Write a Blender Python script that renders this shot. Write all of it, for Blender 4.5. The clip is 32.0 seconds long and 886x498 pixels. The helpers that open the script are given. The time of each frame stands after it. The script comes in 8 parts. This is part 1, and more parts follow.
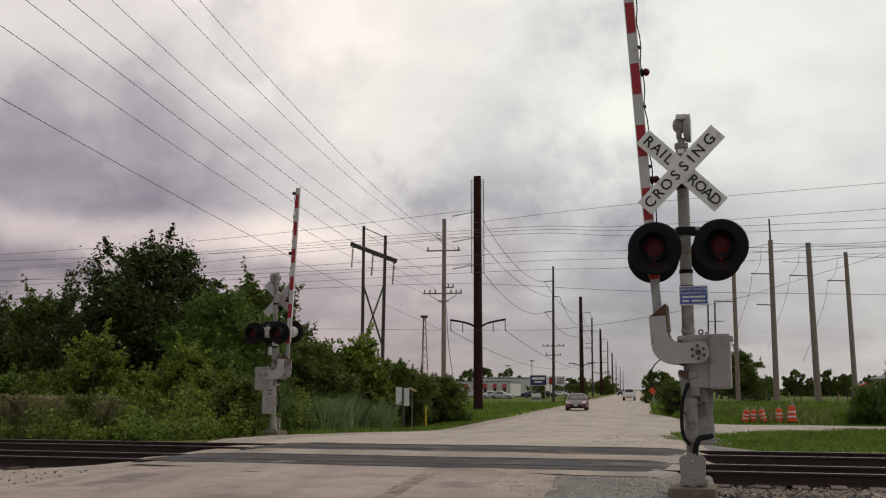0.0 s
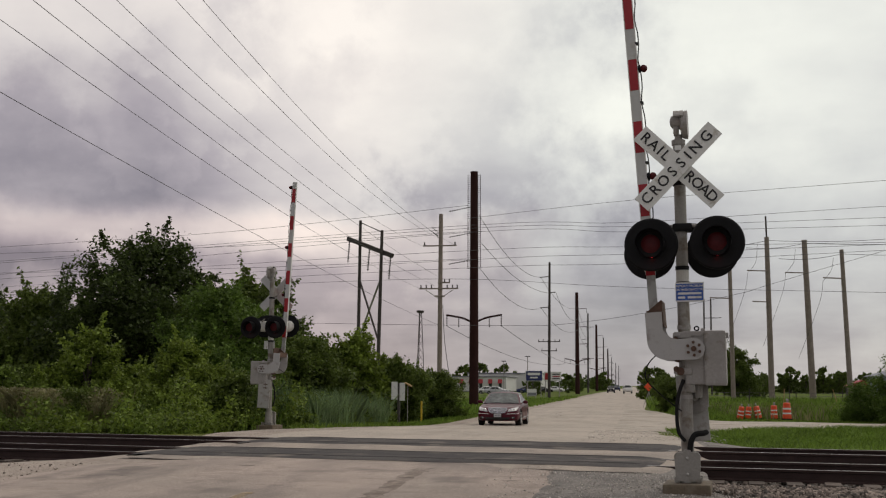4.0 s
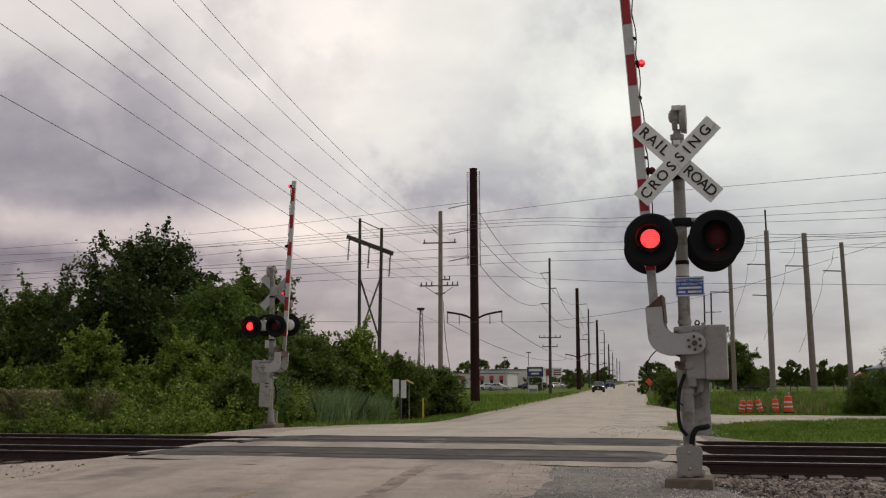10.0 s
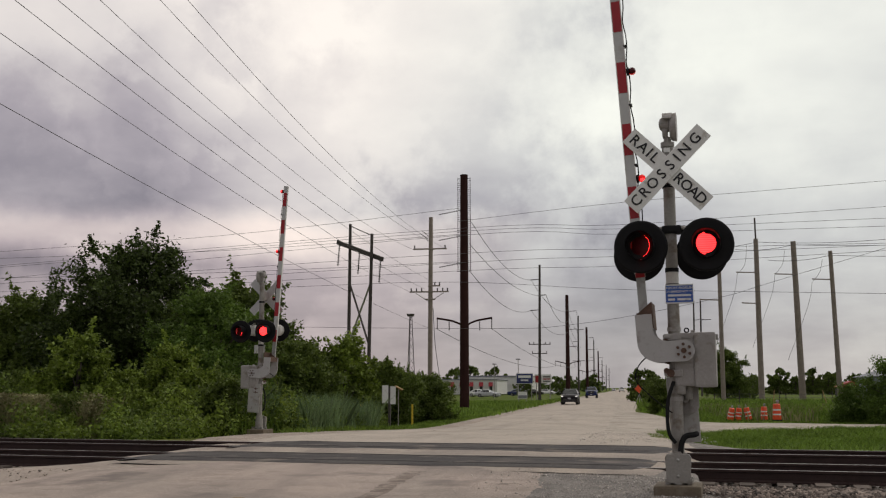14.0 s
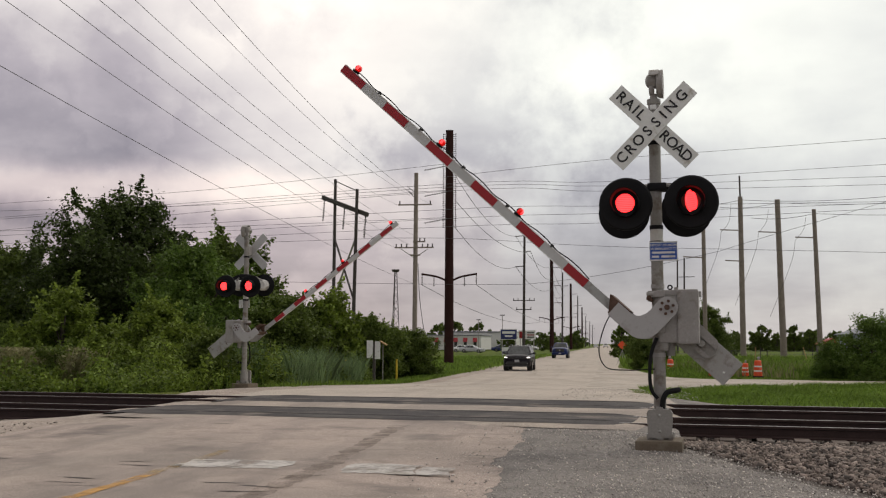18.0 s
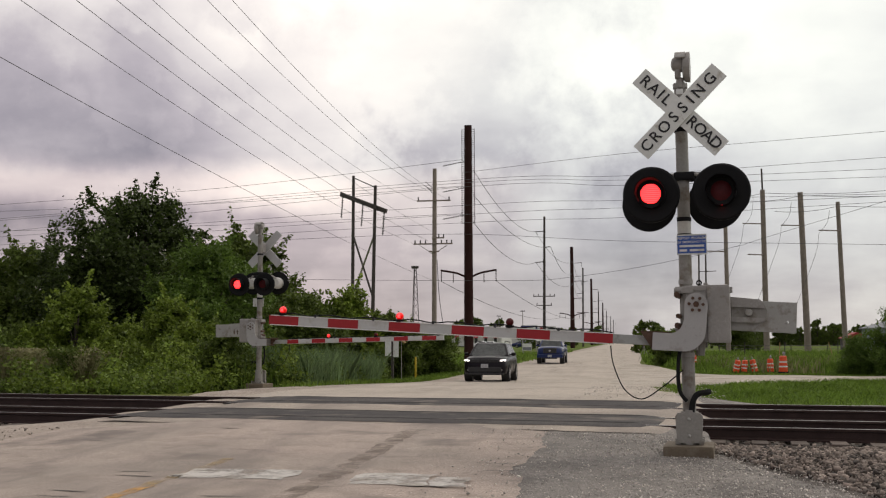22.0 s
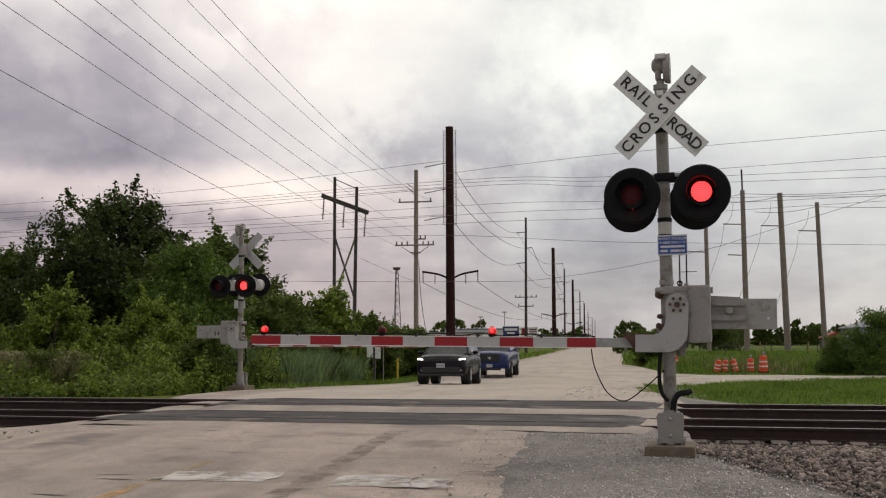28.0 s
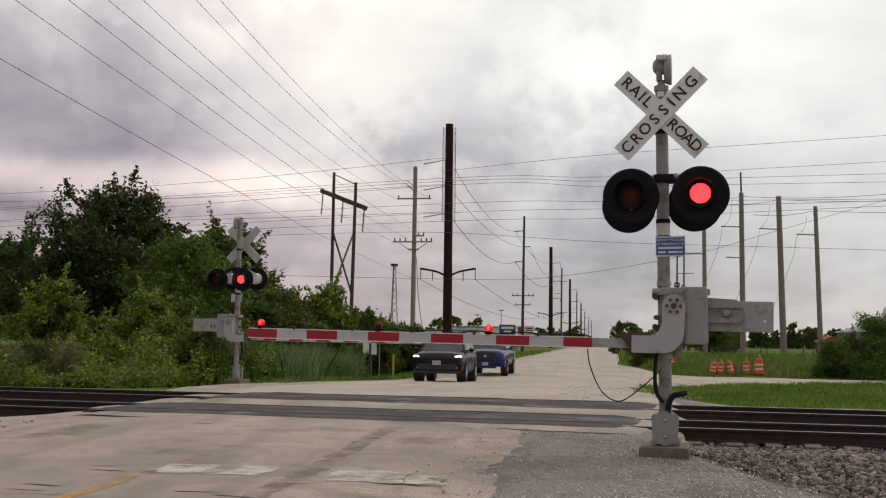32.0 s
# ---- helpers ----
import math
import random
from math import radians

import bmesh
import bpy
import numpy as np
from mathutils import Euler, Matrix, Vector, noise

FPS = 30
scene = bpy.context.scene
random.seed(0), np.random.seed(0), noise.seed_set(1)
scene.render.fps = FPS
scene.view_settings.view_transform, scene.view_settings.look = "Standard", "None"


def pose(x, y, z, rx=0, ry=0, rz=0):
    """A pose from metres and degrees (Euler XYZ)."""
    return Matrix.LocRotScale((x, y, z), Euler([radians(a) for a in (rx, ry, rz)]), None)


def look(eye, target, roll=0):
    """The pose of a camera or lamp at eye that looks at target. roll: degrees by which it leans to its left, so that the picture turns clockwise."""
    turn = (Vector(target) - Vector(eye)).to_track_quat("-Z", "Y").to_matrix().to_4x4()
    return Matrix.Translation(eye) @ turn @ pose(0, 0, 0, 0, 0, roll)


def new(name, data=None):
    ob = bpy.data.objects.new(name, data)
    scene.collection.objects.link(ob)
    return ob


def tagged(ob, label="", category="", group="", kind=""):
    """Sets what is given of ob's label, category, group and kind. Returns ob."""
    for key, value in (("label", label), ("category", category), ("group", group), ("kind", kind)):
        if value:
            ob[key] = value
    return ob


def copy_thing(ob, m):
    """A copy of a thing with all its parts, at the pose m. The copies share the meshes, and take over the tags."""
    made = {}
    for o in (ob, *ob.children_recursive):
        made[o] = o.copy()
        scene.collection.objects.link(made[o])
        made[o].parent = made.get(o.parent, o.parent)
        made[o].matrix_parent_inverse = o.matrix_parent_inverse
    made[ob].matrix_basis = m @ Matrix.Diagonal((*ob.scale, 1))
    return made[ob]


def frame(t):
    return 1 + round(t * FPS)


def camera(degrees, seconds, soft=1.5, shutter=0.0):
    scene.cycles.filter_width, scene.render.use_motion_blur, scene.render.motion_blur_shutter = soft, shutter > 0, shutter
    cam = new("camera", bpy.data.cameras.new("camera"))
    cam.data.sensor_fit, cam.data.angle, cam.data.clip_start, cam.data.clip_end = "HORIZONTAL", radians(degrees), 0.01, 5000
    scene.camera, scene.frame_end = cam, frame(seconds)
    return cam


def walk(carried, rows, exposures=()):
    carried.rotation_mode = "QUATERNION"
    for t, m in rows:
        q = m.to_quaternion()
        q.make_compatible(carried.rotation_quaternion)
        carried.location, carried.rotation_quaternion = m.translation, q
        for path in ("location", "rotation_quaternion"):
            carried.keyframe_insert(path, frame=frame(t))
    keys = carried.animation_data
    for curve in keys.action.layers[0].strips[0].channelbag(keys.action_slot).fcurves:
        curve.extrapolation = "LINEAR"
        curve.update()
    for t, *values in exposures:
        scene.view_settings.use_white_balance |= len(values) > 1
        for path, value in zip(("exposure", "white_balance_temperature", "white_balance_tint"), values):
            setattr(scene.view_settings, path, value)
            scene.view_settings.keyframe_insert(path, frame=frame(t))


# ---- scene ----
cam = camera(45.17, 32.0, soft=1.2)


def view(x, y, z, yaw, pitch, roll):
    """The camera's pose from its eye, its turn to the left of +y, its tilt and its lean, in degrees."""
    a, p = radians(yaw), radians(pitch)
    eye = Vector((x, y, z))
    return look(eye, eye + Vector((-math.sin(a) * math.cos(p), math.cos(a) * math.cos(p), math.sin(p))), roll)


# seconds, eye, yaw, pitch, roll
PATH = [
    (0, -0.010, -0.337, 1.217, 10.43, 7.50, 0.02), (0.5, -0.010, -0.337, 1.217, 10.40, 7.55, 0.03), (1, -0.010, -0.337, 1.217, 10.48, 7.49, 0.18),
    (1.5, -0.010, -0.337, 1.217, 10.47, 7.48, 0.02), (2, -0.010, -0.337, 1.217, 10.47, 7.38, 0.22), (2.5, -0.010, -0.337, 1.217, 10.42, 7.37, 0.40),
    (3, -0.010, -0.337, 1.217, 10.38, 7.39, 0.36), (3.5, -0.010, -0.337, 1.217, 10.26, 7.30, 0.32), (5.5, -0.010, -0.337, 1.217, 10.23, 7.18, 0.35),
    (6, -0.010, -0.337, 1.217, 10.27, 7.14, 0.30), (6.5, -0.010, -0.337, 1.217, 10.30, 7.11, 0.48), (7, -0.010, -0.337, 1.217, 10.23, 7.09, 0.41),
    (7.5, -0.010, -0.337, 1.217, 10.08, 6.98, 0.40), (8, -0.010, -0.337, 1.217, 10.00, 6.84, 0.16), (8.5, -0.010, -0.337, 1.217, 9.92, 6.86, 0.13),
    (9, -0.010, -0.337, 1.217, 9.80, 7.00, 0.22), (9.5, -0.010, -0.337, 1.217, 9.96, 7.02, -0.16), (10, -0.010, -0.337, 1.217, 10.23, 7.08, -0.28),
    (10.5, -0.010, -0.337, 1.217, 10.26, 7.01, -0.65), (11, -0.010, -0.337, 1.217, 10.14, 7.02, -0.78), (11.5, -0.010, -0.337, 1.217, 10.19, 7.04, -0.55),
    (12, -0.010, -0.337, 1.217, 10.12, 7.12, -0.40), (12.5, -0.010, -0.337, 1.217, 10.04, 7.24, -0.46), (13, -0.010, -0.337, 1.217, 9.93, 7.32, -0.22),
    (13.5, -0.010, -0.337, 1.217, 9.83, 7.38, -0.16), (14, -0.010, -0.337, 1.217, 9.70, 7.41, -0.01), (14.5, -0.010, -0.337, 1.217, 9.59, 7.29, -0.35),
    (16.5, -0.010, -0.337, 1.217, 9.16, 6.35, -0.51), (17, -0.010, -0.337, 1.217, 8.83, 5.83, -0.28), (17.5, -0.010, -0.337, 1.217, 8.75, 5.40, -0.29),
    (18, -0.010, -0.337, 1.217, 8.89, 5.04, 0.26), (18.5, -0.010, -0.337, 1.217, 9.08, 4.88, -0.53), (19, -0.010, -0.337, 1.217, 9.27, 4.67, -0.19),
    (19.5, -0.012, -0.307, 1.219, 9.40, 4.53, 0.05), (20, -0.016, -0.247, 1.223, 9.52, 4.52, 0.28), (20.5, -0.030, -0.047, 1.237, 9.58, 4.59, 0.08),
    (21, -0.047, 0.193, 1.254, 9.70, 4.67, 0.20), (21.5, -0.057, 0.343, 1.264, 9.78, 4.73, -0.15), (22, -0.060, 0.383, 1.267, 9.96, 4.84, -0.11),
    (22.5, -0.060, 0.383, 1.267, 9.99, 4.95, -0.10), (23, -0.060, 0.383, 1.267, 9.90, 4.99, 0.06), (23.5, -0.060, 0.383, 1.267, 9.48, 5.14, -0.01),
    (24, -0.060, 0.383, 1.267, 9.13, 5.09, 0.45), (24.5, -0.060, 0.383, 1.267, 8.99, 4.93, 0.01), (25, -0.060, 0.383, 1.267, 8.94, 4.86, 0.07),
    (25.5, -0.060, 0.383, 1.267, 8.99, 4.91, -0.10), (27.5, -0.060, 0.383, 1.267, 8.91, 5.00, -0.41), (28, -0.060, 0.383, 1.267, 8.97, 4.90, -0.34),
    (28.5, -0.060, 0.383, 1.267, 9.13, 4.94, -0.15), (29, -0.060, 0.383, 1.267, 9.18, 4.93, -0.34), (29.5, -0.060, 0.383, 1.267, 9.32, 4.87, -0.08),
    (30, -0.060, 0.383, 1.267, 9.23, 5.02, -0.08), (30.5, -0.060, 0.383, 1.267, 9.02, 5.09, 0.35), (31, -0.060, 0.383, 1.267, 8.77, 5.10, 0.55),
    (31.5, -0.060, 0.383, 1.267, 8.85, 4.98, 0.26), (32, -0.060, 0.383, 1.267, 8.86, 4.75, 0.69),
]
walk(cam, [(t, view(*v)) for t, *v in PATH], [(0, -0.03, 7000, 10.5), (14, 0.0, 7000, 10.5), (17, 0.12, 7000, 10.5), (20, 0.32, 7000, 10.5), (22, 0.26, 7000, 10.5), (24, 0.2, 7000, 10.5), (32, 0.18, 7000, 10.5)])

# ---- light: an overcast afternoon, the sun behind cloud ahead and to the right ----
SUN_AZ, SUN_EL = radians(48), radians(52)  # clockwise from +y, above the horizon
world = bpy.data.worlds.new("overcast_sky")
scene.world = world
world.use_nodes = True
wn, wl = world.node_tree.nodes, world.node_tree.links
wn.clear()


def wnode(kind, **values):
    n = wn.new(kind)
    for key, value in values.items():
        n.inputs[key].default_value = value
    return n


def wmath(op, a, b):
    n = wn.new("ShaderNodeMath")
    n.operation = op
    for i, v in enumerate((a, b)):
        if isinstance(v, (int, float)):
            n.inputs[i].default_value = v
        else:
            wl.new(v, n.inputs[i])
    return n.outputs[0]


def wramp(fac, stops):
    n = wn.new("ShaderNodeValToRGB")
    n.color_ramp.interpolation = "LINEAR"
    while len(n.color_ramp.elements) < len(stops):
        n.color_ramp.elements.new(0.5)
    for e, (at, col) in zip(n.color_ramp.elements, stops):
        e.position, e.color = at, (*col, 1)
    wl.new(fac, n.inputs[0])
    return n.outputs[0]


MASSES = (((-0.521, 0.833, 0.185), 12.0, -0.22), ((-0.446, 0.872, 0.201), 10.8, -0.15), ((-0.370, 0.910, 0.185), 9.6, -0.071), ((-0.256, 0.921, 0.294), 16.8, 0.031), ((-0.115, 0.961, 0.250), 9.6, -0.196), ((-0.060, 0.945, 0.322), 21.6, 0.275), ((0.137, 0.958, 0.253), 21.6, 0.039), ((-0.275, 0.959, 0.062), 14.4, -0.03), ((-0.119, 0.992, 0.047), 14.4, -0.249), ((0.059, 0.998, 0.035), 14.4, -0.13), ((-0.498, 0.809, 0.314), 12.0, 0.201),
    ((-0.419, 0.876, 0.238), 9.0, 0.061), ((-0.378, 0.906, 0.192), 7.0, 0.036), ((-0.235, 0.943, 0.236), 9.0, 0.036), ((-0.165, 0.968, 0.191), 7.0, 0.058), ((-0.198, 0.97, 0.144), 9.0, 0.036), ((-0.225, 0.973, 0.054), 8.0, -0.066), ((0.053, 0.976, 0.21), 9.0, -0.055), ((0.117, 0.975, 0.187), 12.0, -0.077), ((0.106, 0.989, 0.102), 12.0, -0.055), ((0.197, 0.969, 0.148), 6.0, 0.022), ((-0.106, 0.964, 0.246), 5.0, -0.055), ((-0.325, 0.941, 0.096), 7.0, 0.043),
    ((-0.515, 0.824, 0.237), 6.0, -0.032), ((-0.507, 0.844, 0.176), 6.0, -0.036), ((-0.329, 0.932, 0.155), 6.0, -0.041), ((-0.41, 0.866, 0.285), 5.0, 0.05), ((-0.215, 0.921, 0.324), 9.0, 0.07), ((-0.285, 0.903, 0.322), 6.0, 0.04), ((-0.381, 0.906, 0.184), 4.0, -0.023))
coord = wn.new("ShaderNodeTexCoord")
split = wn.new("ShaderNodeSeparateXYZ")
wl.new(coord.outputs["Generated"], split.inputs[0])
up = wmath("ADD", wmath("MAXIMUM", split.outputs[2], 0.0), 0.22)
flat = wn.new("ShaderNodeCombineXYZ")
wl.new(wmath("DIVIDE", split.outputs[0], up), flat.inputs[0])
wl.new(wmath("DIVIDE", split.outputs[1], up), flat.inputs[1])
shift = wn.new("ShaderNodeMapping")
shift.inputs["Location"].default_value = (4.6, 2.15, 0.0)
wl.new(flat.outputs[0], shift.inputs[0])
broad = wnode("ShaderNodeTexNoise", Scale=1.5, Detail=7.0, Roughness=0.5, Distortion=0.0)
fine = wnode("ShaderNodeTexNoise", Scale=4.5, Detail=6.0, Roughness=0.5, Distortion=0.0)
wl.new(shift.outputs[0], broad.inputs["Vector"])
wl.new(shift.outputs[0], fine.inputs["Vector"])
# ragged edges for the large cloud masses
stir = wnode("ShaderNodeTexNoise", Scale=7.0, Detail=7.0, Roughness=0.58)
wl.new(coord.outputs["Generated"], stir.inputs["Vector"])
off = wn.new("ShaderNodeVectorMath")
off.operation = "SUBTRACT"
wl.new(stir.outputs["Color"], off.inputs[0])
off.inputs[1].default_value = (0.5, 0.5, 0.5)
off2 = wn.new("ShaderNodeVectorMath")
off2.operation = "SCALE"
wl.new(off.outputs[0], off2.inputs[0])
off2.inputs["Scale"].default_value = 0.055
bentdir = wn.new("ShaderNodeVectorMath")
bentdir.operation = "ADD"
wl.new(coord.outputs["Generated"], bentdir.inputs[0])
wl.new(off2.outputs[0], bentdir.inputs[1])


def towards(direction):
    n = wn.new("ShaderNodeVectorMath")
    n.operation = "DOT_PRODUCT"
    n.inputs[1].default_value = direction
    wl.new(bentdir.outputs[0], n.inputs[0])
    return n.outputs["Value"]


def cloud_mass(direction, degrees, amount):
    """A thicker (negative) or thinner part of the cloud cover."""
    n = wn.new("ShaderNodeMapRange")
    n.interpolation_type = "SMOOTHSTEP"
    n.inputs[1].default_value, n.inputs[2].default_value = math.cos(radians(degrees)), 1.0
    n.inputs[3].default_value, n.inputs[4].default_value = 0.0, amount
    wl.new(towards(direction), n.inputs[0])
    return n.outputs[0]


lean = towards((math.sin(SUN_AZ) * math.cos(SUN_EL), math.cos(SUN_AZ) * math.cos(SUN_EL), math.sin(SUN_EL)))
thick = wmath("ADD", wmath("MULTIPLY", wmath("SUBTRACT", broad.outputs[0], 0.5), 0.32), wmath("MULTIPLY", wmath("SUBTRACT", fine.outputs[0], 0.5), 0.27))
thick = wmath("ADD", wmath("ADD", thick, 0.644), wmath("MULTIPLY", wmath("SUBTRACT", lean, 0.70), 0.35))
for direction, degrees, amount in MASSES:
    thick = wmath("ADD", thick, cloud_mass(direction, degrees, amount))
# a pale gap low under the dark mass
wavy = wn.new("ShaderNodeSeparateXYZ")
wl.new(bentdir.outputs[0], wavy.inputs[0])


def smooth(value, lo, hi):
    n = wn.new("ShaderNodeMapRange")
    n.interpolation_type = "SMOOTHSTEP"
    n.inputs[1].default_value, n.inputs[2].default_value = lo, hi
    wl.new(value, n.inputs[0])
    return n.outputs[0]


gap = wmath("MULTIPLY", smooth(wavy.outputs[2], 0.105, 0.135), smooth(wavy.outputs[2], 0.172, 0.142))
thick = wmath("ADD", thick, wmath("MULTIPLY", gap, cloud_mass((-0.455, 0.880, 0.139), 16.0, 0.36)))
clouds = wramp(thick, [(0.12, (0.182, 0.170, 0.212)), (0.36, (0.370, 0.352, 0.398)), (0.62, (0.622, 0.616, 0.632)), (0.95, (0.925, 0.918, 0.885))])
# thin cloud lets through warmer light in the gap and cooler light beside the sun


def tinted(colour, amount, tint):
    n = wn.new("ShaderNodeMix")
    n.data_type, n.blend_type = "RGBA", "MULTIPLY"
    wl.new(amount, n.inputs[0])
    wl.new(colour, n.inputs[6])
    n.inputs[7].default_value = (*tint, 1)
    return n.outputs[2]


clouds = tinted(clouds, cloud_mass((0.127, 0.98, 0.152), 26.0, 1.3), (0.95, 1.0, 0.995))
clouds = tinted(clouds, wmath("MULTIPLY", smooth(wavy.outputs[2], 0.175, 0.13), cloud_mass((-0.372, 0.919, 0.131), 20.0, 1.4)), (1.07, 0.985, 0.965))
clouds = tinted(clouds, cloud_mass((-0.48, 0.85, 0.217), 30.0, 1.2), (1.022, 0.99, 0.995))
# a paler, slightly warm band low down
low = wramp(split.outputs[2], [(0.0, (0.8, 0.8, 0.8)), (0.05, (0.3, 0.3, 0.3)), (0.12, (0, 0, 0))])
mix = wn.new("ShaderNodeMix")
mix.data_type = "RGBA"
wl.new(low, mix.inputs[0])
wl.new(clouds, mix.inputs[6])
hazed = wn.new("ShaderNodeMix")
hazed.data_type = "RGBA"
hazed.inputs[0].default_value = 0.45
wl.new(clouds, hazed.inputs[6])
hazed.inputs[7].default_value = (0.46, 0.44, 0.47, 1)
wl.new(hazed.outputs[2], mix.inputs[7])
sky = wn.new("ShaderNodeTexSky")
sky.sky_type, sky.sun_disc, sky.sun_elevation, sky.sun_rotation = "NISHITA", False, SUN_EL, SUN_AZ
blue = wnode("ShaderNodeBackground", Strength=0.012)
grey = wnode("ShaderNodeBackground", Strength=1.0)
wl.new(sky.outputs[0], blue.inputs[0])
wl.new(mix.outputs[2], grey.inputs[0])
both = wn.new("ShaderNodeAddShader")
wl.new(blue.outputs[0], both.inputs[0])
wl.new(grey.outputs[0], both.inputs[1])
wl.new(both.outputs[0], wn.new("ShaderNodeOutputWorld").inputs[0])

sun_data = bpy.data.lights.new("sun", "SUN")
sun_data.energy, sun_data.angle, sun_data.color = 0.55, radians(14), (1.0, 0.96, 0.9)
sun = new("sun", sun_data)
sun.matrix_world = look((40 * math.sin(SUN_AZ), 40 * math.cos(SUN_AZ), 52), (0, 0, 0))

# ---- materials ----


def surf(name, col, rough=0.7, var=0.25, scale=6.0, fine=60.0, bump=0.3, metal=0.0, tint=None, island=0.0, piece=0.0, spec=0.5, coat=0.0, stain=None, at="Object", stain2=None):
    """A surface with variation at two scales. tint: a second colour for the large patches; island and piece: how much separate pieces differ;
    stain: (colour, amount, scale) of blotches with soft edges."""
    m = bpy.data.materials.new(name)
    m.use_nodes = True
    t = m.node_tree
    n, k = t.nodes, t.links
    b = n["Principled BSDF"]
    b.inputs["Roughness"].default_value, b.inputs["Metallic"].default_value = rough, metal
    b.inputs["Specular IOR Level"].default_value = spec
    b.inputs["Coat Weight"].default_value = coat
    b.inputs["Coat Roughness"].default_value = 0.05
    tc = n.new("ShaderNodeTexCoord")

    def noise_at(s, detail=4.0):
        x = n.new("ShaderNodeTexNoise")
        x.inputs["Scale"].default_value, x.inputs["Detail"].default_value, x.inputs["Roughness"].default_value = s, detail, 0.6
        k.new(tc.outputs[at], x.inputs["Vector"])
        return x.outputs[0]

    def mixed(fac, a, c):
        x = n.new("ShaderNodeMix")
        x.data_type = "RGBA"
        for i, v in ((0, fac), (6, a), (7, c)):
            if isinstance(v, tuple):
                x.inputs[i].default_value = (*v, 1)
            elif isinstance(v, float):
                x.inputs[i].default_value = v
            else:
                k.new(v, x.inputs[i])
        return x.outputs[2]

    def ramp(fac, lo, hi):
        x = n.new("ShaderNodeMapRange")
        x.inputs[1].default_value, x.inputs[2].default_value = lo, hi
        k.new(fac, x.inputs[0])
        return x.outputs[0]

    big, small = noise_at(scale), noise_at(fine)
    dark = tuple(c * (1 - var) for c in col)
    light = tuple(min(1.0, c * (1 + var)) for c in col)
    c = mixed(ramp(small, 0.3, 0.7), dark, light)
    if tint:
        c = mixed(ramp(big, 0.42, 0.62), c, mixed(ramp(small, 0.3, 0.7), tuple(v * (1 - var) for v in tint), tuple(v * (1 + var) for v in tint)))
    else:
        c = mixed(ramp(big, 0.35, 0.75), c, dark)
    if stain:
        c = mixed(ramp(noise_at(stain[2], 6.0), 0.66 - 0.3 * stain[1], 0.78 - 0.3 * stain[1]), c, stain[0])
    if stain2:
        c = mixed(ramp(noise_at(stain2[2], 8.0), 0.66 - 0.3 * stain2[1], 0.86 - 0.3 * stain2[1]), c, stain2[0])
    if island or piece:
        src = n.new("ShaderNodeNewGeometry").outputs["Random Per Island"] if island else n.new("ShaderNodeObjectInfo").outputs["Random"]
        h = n.new("ShaderNodeHueSaturation")
        w = n.new("ShaderNodeMapRange")
        w.inputs[3].default_value, w.inputs[4].default_value = 1 - (island or piece), 1 + (island or piece)
        k.new(src, w.inputs[0])
        k.new(w.outputs[0], h.inputs["Value"])
        k.new(c, h.inputs["Color"])
        c = h.outputs[0]
    k.new(c, b.inputs["Base Color"])
    if bump:
        bm_ = n.new("ShaderNodeBump")
        bm_.inputs["Strength"].default_value, bm_.inputs["Distance"].default_value = bump, 0.4 / fine
        k.new(small, bm_.inputs["Height"])
        k.new(bm_.outputs[0], b.inputs["Normal"])
    r = n.new("ShaderNodeMapRange")
    r.inputs[3].default_value, r.inputs[4].default_value = max(0.02, rough - 0.1), min(1.0, rough + 0.1)
    k.new(big, r.inputs[0])
    k.new(r.outputs[0], b.inputs["Roughness"])
    return m


def worn(m, scale, lo, hi):
    """Lets a thin coat wear through in patches."""
    n, k = m.node_tree.nodes, m.node_tree.links
    tc = n.new("ShaderNodeTexCoord")
    x = n.new("ShaderNodeTexNoise")
    x.inputs["Scale"].default_value, x.inputs["Detail"].default_value, x.inputs["Roughness"].default_value = scale, 9.0, 0.72
    k.new(tc.outputs["Object"], x.inputs["Vector"])
    r = n.new("ShaderNodeMapRange")
    r.inputs[1].default_value, r.inputs[2].default_value = lo, hi
    k.new(x.outputs[0], r.inputs[0])
    k.new(r.outputs[0], n["Principled BSDF"].inputs["Alpha"])
    return m


def streaked(m, colour, size, lo, hi, amount):
    """Lays long soft streaks of a second colour along y over a surface."""
    n, k = m.node_tree.nodes, m.node_tree.links
    b = n["Principled BSDF"]
    src = b.inputs["Base Color"].links[0].from_socket
    mp_ = n.new("ShaderNodeMapping")
    mp_.inputs["Scale"].default_value = size
    x = n.new("ShaderNodeTexNoise")
    x.inputs["Scale"].default_value, x.inputs["Detail"].default_value, x.inputs["Roughness"].default_value = 1.0, 9.0, 0.62
    k.new(n.new("ShaderNodeTexCoord").outputs["Object"], mp_.inputs[0])
    k.new(mp_.outputs[0], x.inputs["Vector"])
    r = n.new("ShaderNodeMapRange")
    r.inputs[1].default_value, r.inputs[2].default_value, r.inputs[4].default_value = lo, hi, amount
    k.new(x.outputs[0], r.inputs[0])
    mx = n.new("ShaderNodeMix")
    mx.data_type = "RGBA"
    k.new(r.outputs[0], mx.inputs[0])
    k.new(src, mx.inputs[6])
    mx.inputs[7].default_value = (*colour, 1)
    k.new(mx.outputs[2], b.inputs["Base Color"])
    return m


